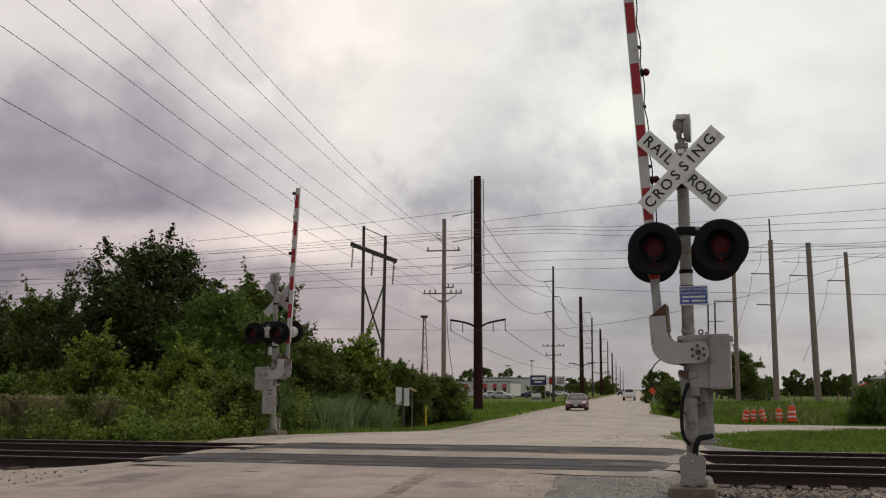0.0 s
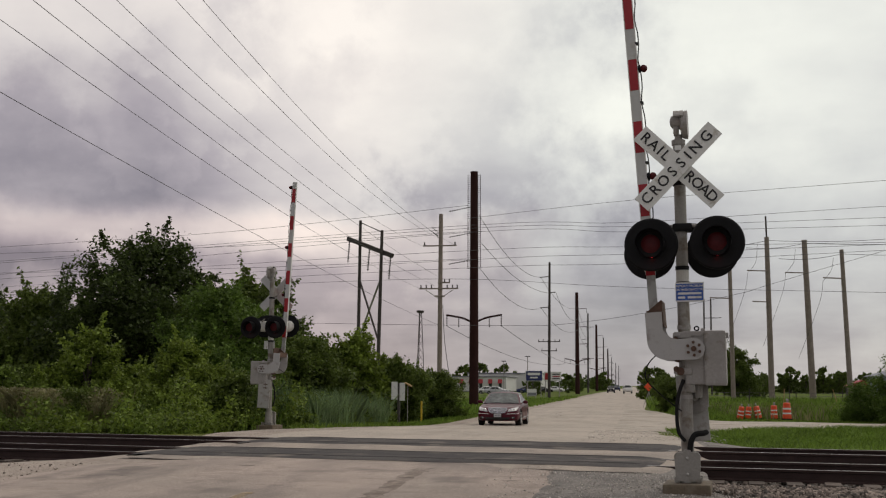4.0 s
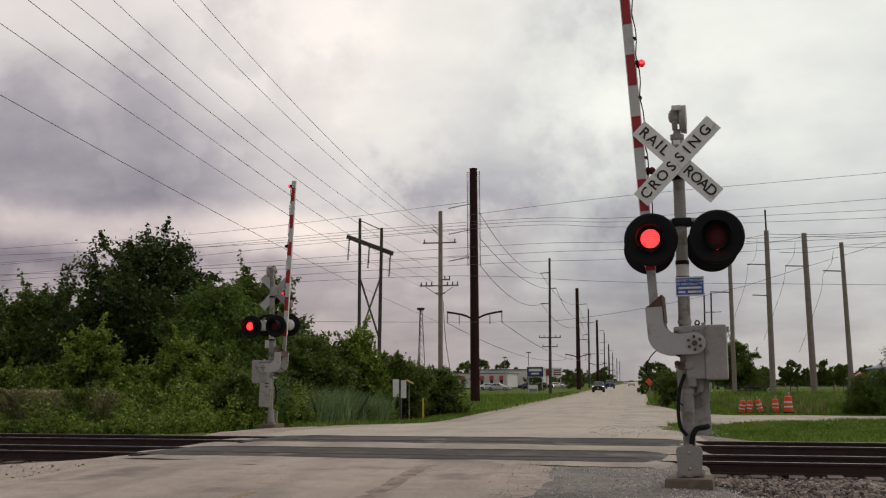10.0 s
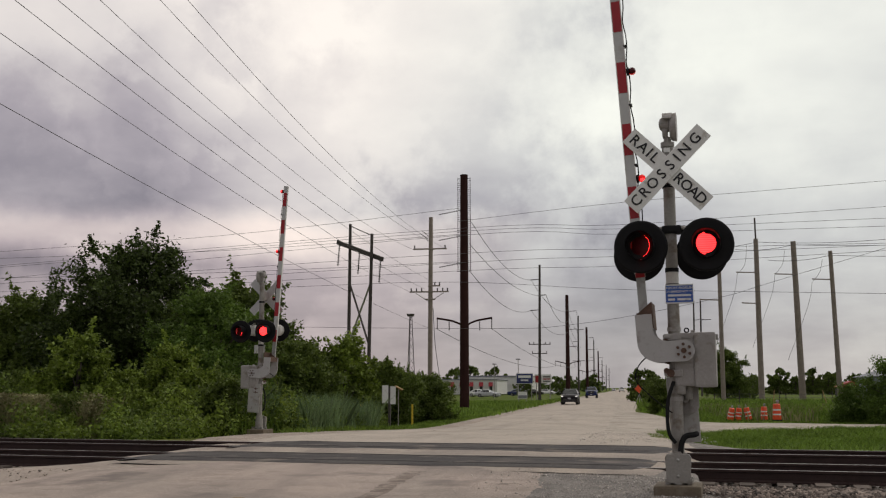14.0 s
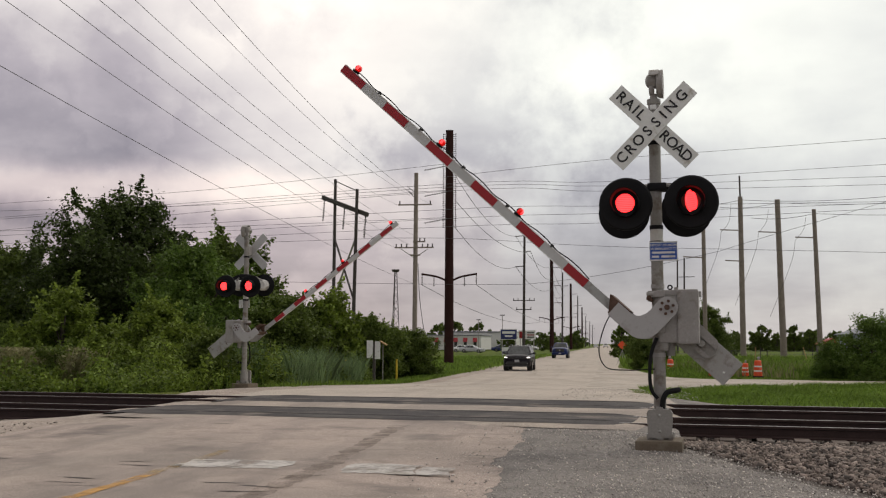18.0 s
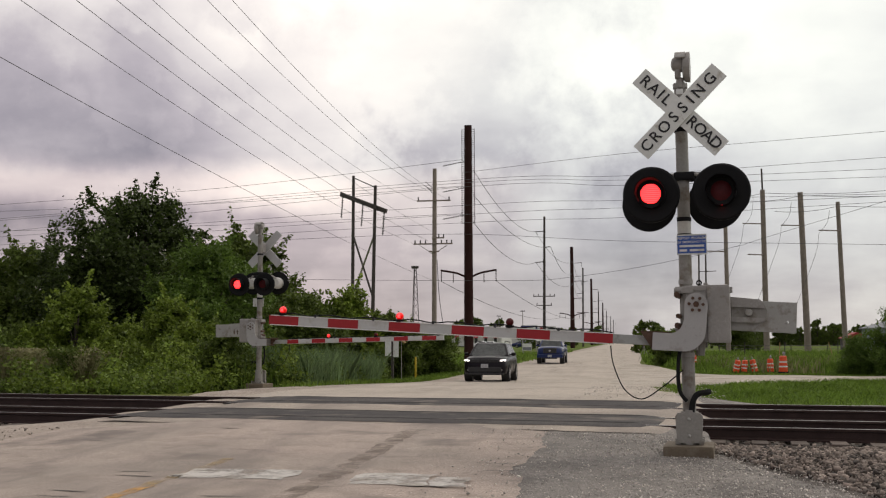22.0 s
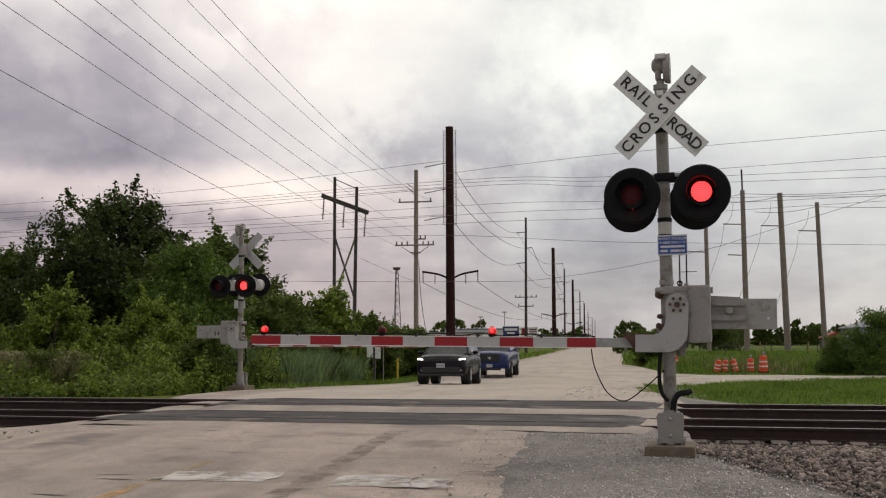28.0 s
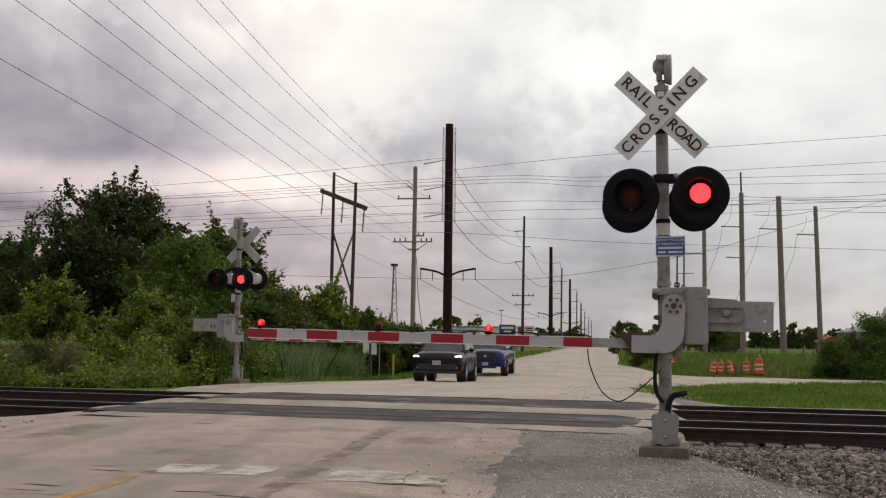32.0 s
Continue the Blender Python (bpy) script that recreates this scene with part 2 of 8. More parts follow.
def glow(name, col, strength):
    m = bpy.data.materials.new(name)
    m.use_nodes = True
    b = m.node_tree.nodes["Principled BSDF"]
    b.inputs["Base Color"].default_value = (*col, 1)
    b.inputs["Emission Color"].default_value, b.inputs["Emission Strength"].default_value = (*col, 1), strength
    b.inputs["Roughness"].default_value = 0.3
    return m


def leafy(name, col, var=0.5, through_=0.35):
    """Leaves: pieces of differing green that let some light through."""
    m = surf(name, col, 0.55, 0.15, 0.35, 3.0, 0.0, tint=tuple(c * 0.7 for c in col), island=var, at="Object", spec=0.25)
    n, k = m.node_tree.nodes, m.node_tree.links
    b = n["Principled BSDF"]
    tr = n.new("ShaderNodeBsdfTranslucent")
    k.new(b.inputs["Base Color"].links[0].from_socket, tr.inputs[0])
    mx = n.new("ShaderNodeMixShader")
    mx.inputs[0].default_value = through_
    k.new(b.outputs[0], mx.inputs[1])
    k.new(tr.outputs[0], mx.inputs[2])
    k.new(mx.outputs[0], n["Material Output"].inputs[0])
    return m


GALV = surf("galvanised_paint", (0.31, 0.295, 0.275), 0.5, 0.10, 3, 40, 0.08, stain=((0.215, 0.19, 0.16), 0.38, 6), stain2=((0.38, 0.37, 0.35), 0.4, 10))
MASTPAINT = surf("dull_mast_paint", (0.27, 0.26, 0.235), 0.5, 0.14, 3, 40, 0.08, stain=((0.15, 0.12, 0.09), 0.5, 4))
ALU = surf("weathered_aluminium", (0.38, 0.375, 0.35), 0.42, 0.1, 4, 50, 0.06, metal=0.3, stain=((0.25, 0.23, 0.2), 0.3, 7), stain2=((0.20, 0.165, 0.12), 0.42, 3.0))
WHITE = surf("white_reflective_sheet", (0.74, 0.75, 0.72), 0.45, 0.05, 3, 30, 0.02, stain=((0.5, 0.48, 0.42), 0.3, 9))
SIGNBACK = surf("bare_sign_metal", (0.5, 0.5, 0.49), 0.4, 0.1, 4, 30, 0.03, metal=0.4)
BLACK = surf("black_enamel", (0.008, 0.008, 0.009), 0.6, 0.3, 5, 40, 0.05, spec=0.2)
INK = surf("black_lettering", (0.015, 0.015, 0.016), 0.5, 0.2, 5, 40, 0.0)
REDSHEET = surf("red_reflective_sheet", (0.34, 0.009, 0.016), 0.4, 0.12, 5, 40, 0.02)
ARMWHITE = surf("arm_white_sheet", (0.50, 0.51, 0.50), 0.4, 0.08, 5, 40, 0.02, stain=((0.4, 0.39, 0.36), 0.35, 6))
LENS_OFF = surf("dark_red_lens", (0.085, 0.005, 0.008), 0.5, 0.3, 20, 90, 0.1, spec=0.25)
HOUSING = surf("pale_housing_paint", (0.62, 0.61, 0.58), 0.5, 0.1, 5, 40, 0.05)
ARM_ON = glow("lit_red_cover", (0.8, 0.008, 0.008), 0.42)
LENS_ON = glow("lit_red_lens", (1.0, 0.026, 0.03), 2.2)
# rows of small diodes behind the lens
_n, _k = LENS_ON.node_tree.nodes, LENS_ON.node_tree.links
_w = _n.new("ShaderNodeTexWave")
_w.bands_direction = "Z"
_w.inputs["Scale"].default_value, _w.inputs["Distortion"].default_value = 14.0, 0.6
_r = _n.new("ShaderNodeMapRange")
_r.inputs[3].default_value, _r.inputs[4].default_value = 1.3, 5.5
_k.new(_n.new("ShaderNodeTexCoord").outputs["Object"], _w.inputs["Vector"])
_k.new(_w.outputs["Fac"], _r.inputs[0])
_k.new(_r.outputs[0], _n["Principled BSDF"].inputs["Emission Strength"])
RUBBER = surf("black_rubber", (0.014, 0.014, 0.014), 0.8, 0.25, 8, 60, 0.15, spec=0.2)
CONCRETE = surf("old_concrete", (0.145, 0.115, 0.08), 0.9, 0.25, 4, 60, 0.6, stain=((0.16, 0.13, 0.09), 0.5, 5), stain2=((0.19, 0.16, 0.12), 0.4, 9))
BRACKET = surf("bare_grey_bracket", (0.40, 0.395, 0.385), 0.45, 0.06, 4, 60, 0.05, stain=((0.30, 0.285, 0.265), 0.35, 6))
RUST = surf("rusty_plate", (0.11, 0.062, 0.042), 0.85, 0.35, 6, 60, 0.3)
ADAPTOR = surf("dull_arm_fibreglass", (0.36, 0.37, 0.355), 0.5, 0.1, 4, 40, 0.04, stain=((0.25, 0.25, 0.23), 0.4, 6))
BLUESIGN = surf("blue_sign_sheet", (0.03, 0.10, 0.42), 0.4, 0.08, 6, 40, 0.0)
NAVY = surf("navy_sign_sheet", (0.022, 0.030, 0.13), 0.5, 0.08, 6, 40, 0.0)
STEEL = surf("rail_steel_rusty", (0.038, 0.021, 0.018), 0.65, 0.35, 4, 70, 0.2, spec=0.3)
RAILTOP = surf("rail_head_worn", (0.30, 0.28, 0.27), 0.3, 0.15, 4, 60, 0.05, metal=0.9)
TIE = surf("creosoted_timber", (0.12, 0.095, 0.078), 0.9, 0.3, 5, 50, 0.5, piece=0.35)
BALLAST = surf("ballast_stone", (0.195, 0.158, 0.132), 0.9, 0.25, 6, 40, 0.4, island=0.8)
# Shade in the gaps between the stones is put into this darker colour.
BED = surf("ballast_bed_dark_gaps", (0.105, 0.088, 0.074), 0.95, 0.6, 3, 24, 0.9, at="Object")
GRAVEL = surf("shoulder_gravel", (0.215, 0.195, 0.174), 0.95, 0.8, 1.1, 60, 1.0, tint=(0.14, 0.126, 0.114), stain2=((0.30, 0.277, 0.25), 0.5, 7.0))
PEBBLE = surf("pale_pebbles", (0.56, 0.52, 0.47), 0.95, 0.2, 6, 40, 0.3, island=0.55)
BROWNGRAVEL = surf("brown_shoulder_gravel", (0.36, 0.30, 0.25), 0.95, 0.6, 0.9, 50, 0.9, tint=(0.28, 0.232, 0.195), stain2=((0.42, 0.37, 0.315), 0.42, 5.0))
DULLSTONE = surf("dull_gravel_stones", (0.33, 0.28, 0.235), 0.95, 0.2, 6, 40, 0.3, island=0.5)
DIRT = surf("pale_driveway_gravel", (0.45, 0.395, 0.33), 0.95, 0.35, 0.6, 18, 0.5, tint=(0.34, 0.295, 0.245), stain2=((0.20, 0.18, 0.14), 0.35, 0.5))
ASPHALT = surf("worn_pale_asphalt", (0.41, 0.332, 0.282), 0.92, 0.5, 0.32, 60, 0.6, tint=(0.29, 0.244, 0.208), stain=((0.19, 0.158, 0.138), 0.42, 0.6), stain2=((0.25, 0.205, 0.17), 0.46, 2.6))
streaked(ASPHALT, (0.185, 0.155, 0.138), (1.05, 0.10, 1.0), 0.50, 0.72, 0.8)
streaked(ASPHALT, (0.47, 0.40, 0.335), (0.8, 0.13, 1.0), 0.55, 0.75, 0.55)
streaked(ASPHALT, (0.15, 0.125, 0.11), (0.45, 2.2, 1.0), 0.60, 0.74, 0.5)
streaked(ASPHALT, (0.16, 0.135, 0.12), (42.0, 42.0, 42.0), 0.52, 0.68, 0.6)
streaked(GRAVEL, (0.07, 0.062, 0.056), (34.0, 34.0, 34.0), 0.50, 0.66, 0.7)
# Dusty, and paler than the near asphalt: distant glare is put into the colour.
PALEROAD = surf("dusty_road_with_glare", (0.45, 0.39, 0.325), 0.92, 0.35, 0.3, 40, 0.5, tint=(0.38, 0.33, 0.275), stain2=((0.29, 0.25, 0.21), 0.36, 1.4))
streaked(PALEROAD, (0.27, 0.232, 0.20), (0.85, 0.035, 1.0), 0.52, 0.72, 0.6)
streaked(PALEROAD, (0.54, 0.475, 0.40), (0.7, 0.05, 1.0), 0.55, 0.75, 0.5)
PANEL = surf("crossing_infill", (0.39, 0.33, 0.27), 0.9, 0.3, 0.5, 28, 0.4, tint=(0.28, 0.24, 0.205))
TAR = surf("dark_asphalt_band", (0.052, 0.047, 0.047), 0.9, 0.4, 0.8, 40, 0.5, tint=(0.088, 0.080, 0.075), stain=((0.17, 0.145, 0.125), 0.36, 0.9), spec=0.25)
streaked(TAR, (0.24, 0.21, 0.185), (0.9, 0.55, 1.0), 0.56, 0.72, 0.35)
streaked(PANEL, (0.20, 0.165, 0.14), (1.1, 0.22, 1.0), 0.50, 0.68, 0.7)
streaked(PANEL, (0.17, 0.145, 0.125), (40.0, 40.0, 40.0), 0.52, 0.68, 0.5)
PAINT_W = worn(surf("worn_white_paint", (0.54, 0.51, 0.47), 0.8, 0.15, 2.0, 30, 0.2, stain=((0.38, 0.345, 0.30), 0.5, 4.0)), 3.2, 0.30, 0.54)
PAINT_Y = worn(surf("worn_yellow_paint", (0.60, 0.32, 0.08), 0.8, 0.15, 2.0, 30, 0.2, stain=((0.36, 0.27, 0.15), 0.5, 3.0)), 2.0, 0.34, 0.60)
YELLOW = surf("yellow_plastic", (0.6, 0.42, 0.03), 0.5, 0.1, 5, 30, 0.0)
GROOVE = surf("dark_flange_groove", (0.030, 0.026, 0.025), 0.8, 0.35, 1.5, 40, 0.3, stain=((0.10, 0.085, 0.075), 0.42, 1.2))
PAINT_YF = worn(surf("faint_yellow_paint", (0.44, 0.31, 0.14), 0.85, 0.15, 2.0, 30, 0.2), 2.4, 0.40, 0.74)
JOINT = worn(surf("dirt_filled_joint", (0.245, 0.19, 0.15), 0.95, 0.4, 3, 40, 0.4), 3.5, 0.40, 0.85)
SOIL = surf("grassy_ground", (0.085, 0.13, 0.026), 1.0, 0.4, 0.25, 9, 0.6, tint=(0.115, 0.13, 0.036), spec=0.04)
WOODPOLE = surf("weathered_pole_wood", (0.29, 0.245, 0.21), 0.9, 0.25, 2, 25, 0.4)
DARKWOOD = surf("dark_pole_wood", (0.07, 0.06, 0.055), 0.9, 0.25, 2, 25, 0.4)
CORTEN = surf("weathering_steel", (0.038, 0.016, 0.014), 0.85, 0.25, 1.0, 20, 0.15, spec=0.12)
WIRE = surf("dark_cable", (0.10, 0.10, 0.105), 0.6, 0.1, 1, 5, 0.0)
INSUL = surf("porcelain_insulator", (0.09, 0.08, 0.08), 0.3, 0.2, 8, 30, 0.0)
BARK = surf("tree_bark", (0.085, 0.07, 0.055), 0.95, 0.3, 3, 25, 0.7)
LEAF = leafy("broad_leaves", (0.105, 0.148, 0.028), 0.42)
LEAF4 = leafy("fresh_green_leaves", (0.112, 0.182, 0.032), 0.4)
WEED = leafy("weed_leaves", (0.136, 0.198, 0.035), 0.6)
LEAF2 = leafy("yellow_green_leaves", (0.168, 0.232, 0.035))
LEAF3 = leafy("dark_leaves", (0.057, 0.085, 0.020))
GRASS = leafy("grass_blades", (0.165, 0.262, 0.04), 0.5)
REED = leafy("blue_green_reeds", (0.165, 0.245, 0.105), 0.4)
DRY = leafy("dry_weeds", (0.27, 0.255, 0.125), 0.35)
ORANGE = surf("orange_plastic", (0.78, 0.085, 0.02), 0.45, 0.1, 5, 30, 0.03)
# The paler tint patches of both glasses are sky reflections put into the colour.
GLASS = surf("dark_tinted_glass", (0.022, 0.026, 0.025), 0.06, 0.4, 1.6, 7, 0.0, tint=(0.045, 0.05, 0.047), spec=0.5)
CARGLASS = surf("car_glass_with_reflections", (0.030, 0.038, 0.035), 0.06, 0.5, 1.3, 3, 0.0, tint=(0.10, 0.112, 0.104), spec=0.6)
CHROME = surf("chrome", (0.75, 0.75, 0.76), 0.12, 0.05, 4, 30, 0.0, metal=1.0)
MAROON = surf("maroon_car_paint", (0.072, 0.0045, 0.014), 0.33, 0.05, 3, 300, 0.0, coat=0.16, spec=0.16)
CARBLACK = surf("black_car_paint", (0.009, 0.007, 0.010), 0.3, 0.08, 3, 300, 0.0, coat=0.12, spec=0.12)
CARBLUE = surf("blue_car_paint", (0.009, 0.021, 0.092), 0.3, 0.08, 3, 300, 0.0, coat=0.45, spec=0.2)
CARSILVER = surf("silver_car_paint", (0.42, 0.43, 0.44), 0.35, 0.08, 3, 300, 0.0, coat=0.45, spec=0.2)
CARWHITE = surf("white_car_paint", (0.72, 0.72, 0.70), 0.35, 0.08, 3, 300, 0.0, coat=0.45, spec=0.2)
HEADLAMP = surf("clear_headlamp", (0.36, 0.36, 0.36), 0.10, 0.5, 14, 60, 0.0, coat=1.0)
CLEARLAMP = surf("bright_clear_headlamp", (0.66, 0.65, 0.63), 0.12, 0.35, 14, 60, 0.0, coat=1.0)
HEADLIT = glow("lit_headlamp", (1.0, 0.95, 0.95), 1.5)
PLATE = surf("number_plate", (0.42, 0.43, 0.44), 0.5, 0.1, 10, 50, 0.0)
ALLOY = surf("alloy_wheel", (0.46, 0.45, 0.45), 0.3, 0.1, 6, 40, 0.0, metal=0.5)
TRIMBLACK = surf("black_plastic", (0.02, 0.02, 0.021), 0.6, 0.2, 8, 60, 0.05)
BLDWHITE = surf("white_wall_panel", (0.62, 0.62, 0.60), 0.8, 0.08, 0.6, 8, 0.1)
BLDRED = surf("red_awning", (0.33, 0.03, 0.035), 0.7, 0.1, 2, 12, 0.05)
BLDBLUE = surf("grey_blue_siding", (0.21, 0.25, 0.30), 0.7, 0.1, 0.8, 10, 0.1)
ROOF = surf("dull_grey_roof", (0.2, 0.21, 0.23), 0.7, 0.12, 0.6, 8, 0.1)
TANBOX = surf("tan_wood", (0.38, 0.25, 0.11), 0.8, 0.15, 4, 30, 0.2)

# ---- mesh helpers ----


def mesh_of(name, bm, material, smooth=False):
    me = bpy.data.meshes.new(name)
    bm.to_mesh(me)
    bm.free()
    for m in material if isinstance(material, (list, tuple)) else [material]:
        me.materials.append(m)
    if smooth:
        me.polygons.foreach_set("use_smooth", [True] * len(me.polygons))
    return me


def part(name, bm, material, parent=None, label="", smooth=False, at=None):
    """Links a bmesh as one mesh object, under a thing or a part if one is given."""
    ob = new(name, mesh_of(name, bm, material, smooth))
    if parent is not None:
        ob.parent = parent
    if at is not None:
        ob.matrix_basis = at
    if label:
        ob["label"] = label
    return ob


def thing(name, at, label, category, group="", kind=""):
    ob = new(name)
    ob.empty_display_size = 0.2
    ob.matrix_basis = at
    return tagged(ob, label, category, group, kind)


def box(bm, x0, x1, y0, y1, z0, z1, bevel=0.0, m=None):
    r = bmesh.ops.create_cube(bm, size=1.0)
    vs = r["verts"]
    bmesh.ops.transform(bm, verts=vs, matrix=Matrix.Translation(((x0 + x1) / 2, (y0 + y1) / 2, (z0 + z1) / 2)) @ Matrix.Diagonal((x1 - x0, y1 - y0, z1 - z0, 1)))
    if bevel:
        es = list({e for v in vs for e in v.link_edges})
        out = bmesh.ops.bevel(bm, geom=es, offset=bevel, segments=2, affect="EDGES", profile=0.7)
        vs = list({v for f in out["faces"] for v in f.verts} | {v for v in vs if v.is_valid})
    if m is not None:
        bmesh.ops.transform(bm, verts=[v for v in vs if v.is_valid], matrix=m)
    return vs


def tube(bm, a, b, r0, r1=None, seg=12, caps=True):
    """A straight round bar from a to b."""
    a, b = Vector(a), Vector(b)
    r1 = r0 if r1 is None else r1
    q = (b - a).to_track_quat("Z", "Y").to_matrix().to_4x4()
    m = Matrix.Translation((a + b) / 2) @ q
    return bmesh.ops.create_cone(bm, cap_ends=caps, segments=seg, radius1=r0, radius2=r1, depth=(b - a).length, matrix=m)["verts"]


def ball(bm, at, r, seg=12, squash=(1, 1, 1)):
    return bmesh.ops.create_uvsphere(bm, u_segments=seg, v_segments=max(6, seg // 2), radius=r, matrix=Matrix.Translation(at) @ Matrix.Diagonal((*squash, 1)))["verts"]


def bent(bm, pts, r, seg=8, cuts=6):
    """A bar of round section along a smooth line through pts."""
    pts = [Vector(p) for p in pts]
    line = []
    for i in range(len(pts) - 1):
        p0, p1, p2, p3 = pts[max(i - 1, 0)], pts[i], pts[i + 1], pts[min(i + 2, len(pts) - 1)]
        for j in range(cuts):
            t = j / cuts
            line.append(0.5 * (2 * p1 + (p2 - p0) * t + (2 * p0 - 5 * p1 + 4 * p2 - p3) * t * t + (3 * p1 - p0 - 3 * p2 + p3) * t ** 3))
    line.append(pts[-1])
    rings, up_ = [], Vector((0.13, 0.21, 0.97)).normalized()
    for i, p in enumerate(line):
        d = (line[min(i + 1, len(line) - 1)] - line[max(i - 1, 0)]).normalized()
        s = d.cross(up_).normalized()
        u = s.cross(d)
        rings.append([bm.verts.new(p + r * (math.cos(2 * math.pi * k / seg) * s + math.sin(2 * math.pi * k / seg) * u)) for k in range(seg)])
    for a, b in zip(rings, rings[1:]):
        for k in range(seg):
            bm.faces.new((a[k], a[(k + 1) % seg], b[(k + 1) % seg], b[k]))
    bm.faces.new(rings[0][::-1])
    bm.faces.new(rings[-1])


def plate(bm, outline, y0, y1):
    """A flat piece cut to an outline in x and z, from y0 to y1."""
    front = [bm.verts.new((x, y0, z)) for x, z in outline]
    back = [bm.verts.new((x, y1, z)) for x, z in outline]
    f = bm.faces.new(front)
    bm.faces.new(back[::-1])
    n = len(outline)
    for i in range(n):
        bm.faces.new((front[(i + 1) % n], front[i], back[i], back[(i + 1) % n]))
    bmesh.ops.recalc_face_normals(bm, faces=bm.faces[:])
    return f


def arc(cx, cz, r, a0, a1, n=8):
    return [(cx + r * math.cos(radians(a0 + (a1 - a0) * i / n)), cz + r * math.sin(radians(a0 + (a1 - a0) * i / n))) for i in range(n + 1)]


def lettering(name, text, size, material, parent, at, label=""):
    """Words in the built-in font as a thin mesh, facing -y, centred on their pose."""
    cu = bpy.data.curves.new(name, "FONT")
    cu.body, cu.size, cu.align_x, cu.align_y, cu.extrude, cu.offset = text, size, "CENTER", "CENTER", 0.002, size * 0.012
    cu.resolution_u = 3
    tmp = bpy.data.objects.new(name, cu)
    scene.collection.objects.link(tmp)
    dg = bpy.context.evaluated_depsgraph_get()
    me = bpy.data.meshes.new_from_object(tmp.evaluated_get(dg))
    bpy.data.objects.remove(tmp)
    me.materials.clear()
    me.materials.append(material)
    ob = new(name, me)
    ob.parent = parent
    ob.matrix_basis = at @ pose(0, 0, 0, 90, 0, 0)
    if label:
        ob["label"] = label
    return ob


def raw(name, verts, faces, material, parent=None, label="", smooth=False):
    me = bpy.data.meshes.new(name)
    me.from_pydata([tuple(v) for v in verts], [], faces)
    for m in material if isinstance(material, (list, tuple)) else [material]:
        me.materials.append(m)
    if smooth:
        me.polygons.foreach_set("use_smooth", [True] * len(me.polygons))
    ob = new(name, me)
    if parent is not None:
        ob.parent = parent
    if label:
        ob["label"] = label
    return ob

# ---- ground, road and railway ----
SKEW = radians(6.2)  # the tracks cross the road at a slant
ALONG, ACROSS = Vector((math.cos(SKEW), -math.sin(SKEW), 0)), Vector((math.sin(SKEW), math.cos(SKEW), 0))
TRACKS = (17.15, 21.15)  # where the centre lines meet x = 0
CROSS_X0, CROSS_X1 = -8.4, 0.7
ROAD_X0, ROAD_X1 = -8.0, -1.08


def ease(a, b, v):
    t = min(1.0, max(0.0, (v - a) / (b - a)))
    return t * t * (3 - 2 * t)


def bank(x, y):
    """The height of the low bank that carries the railway."""
    s = x * ACROSS.x + (y - 19.3) * ACROSS.y
    if s > 0:
        return -0.62 * ease(4.5, 32, s)
    return -0.10 * ease(4.5, 9, -s) - 0.35 * ease(12, 60, -s)


def open_track(x, y):
    """1 on the open track bed, 0 on the crossing and away from the tracks."""
    s = x * ACROSS.x + (y - 19.3) * ACROSS.y
    side = max(ease(CROSS_X1 + 0.1, CROSS_X1 + 0.7, x), ease(-CROSS_X0, -CROSS_X0 + 0.8, -x))
    return side * (1 - ease(3.6, 5.0, abs(s)))


def ground_z(x, y):
    near = max(ease(0.2, 0.7, x), ease(8.4, 9.0, -x)) * ease(5, 7, y) * (1 - ease(23.2, 25.2, y))
    return bank(x, y) - 0.05 - 0.26 * max(near, open_track(x, y)) - 0.3 * ease(9.5, 13, -x) * ease(24, 30, y) - 0.20 * ease(0.9, 2.6, x) * ease(23.0, 25.2, y) * (1 - ease(36, 46, y))


def sheet(name, xs, ys, z, material, label="", category="", kind="structure", group=""):
    verts = [(x, y, z(x, y)) for y in ys for x in xs]
    n = len(xs)
    faces = [(j * n + i, j * n + i + 1, (j + 1) * n + i + 1, (j + 1) * n + i) for j in range(len(ys) - 1) for i in range(n - 1)]
    ob = raw(name, verts, faces, material, smooth=True)
    return tagged(ob, label, category, group, kind)


def steps(*spans):
    """Coordinates from spans of (start, end, step)."""
    out = []
    for a, b, d in spans:
        k = max(1, round((b - a) / d))
        out += [a + (b - a) * i / k for i in range(k)]
    return out + [spans[-1][1]]


GX = steps((-3500, -400, 500), (-400, -60, 40), (-60, -20, 4), (-20, -12, 1), (-12, -8, 0.25), (-8, -1, 1), (-1, 3, 0.25), (3, 14, 0.8), (14, 60, 4), (60, 400, 40), (400, 3500, 500))
GY = steps((-600, -60, 60), (-60, 0, 6), (0, 10, 1), (10, 28, 0.5), (28, 70, 2), (70, 300, 20), (300, 4500, 400))
sheet("ground", GX, GY, ground_z, SOIL, "flat grassy land reaching the horizon", "ground")


def wav(y, k):
    return 0.16 * noise.noise(Vector((k, y * 0.55, 0))) + 0.10 * noise.noise(Vector((k, y * 2.1, 5)))


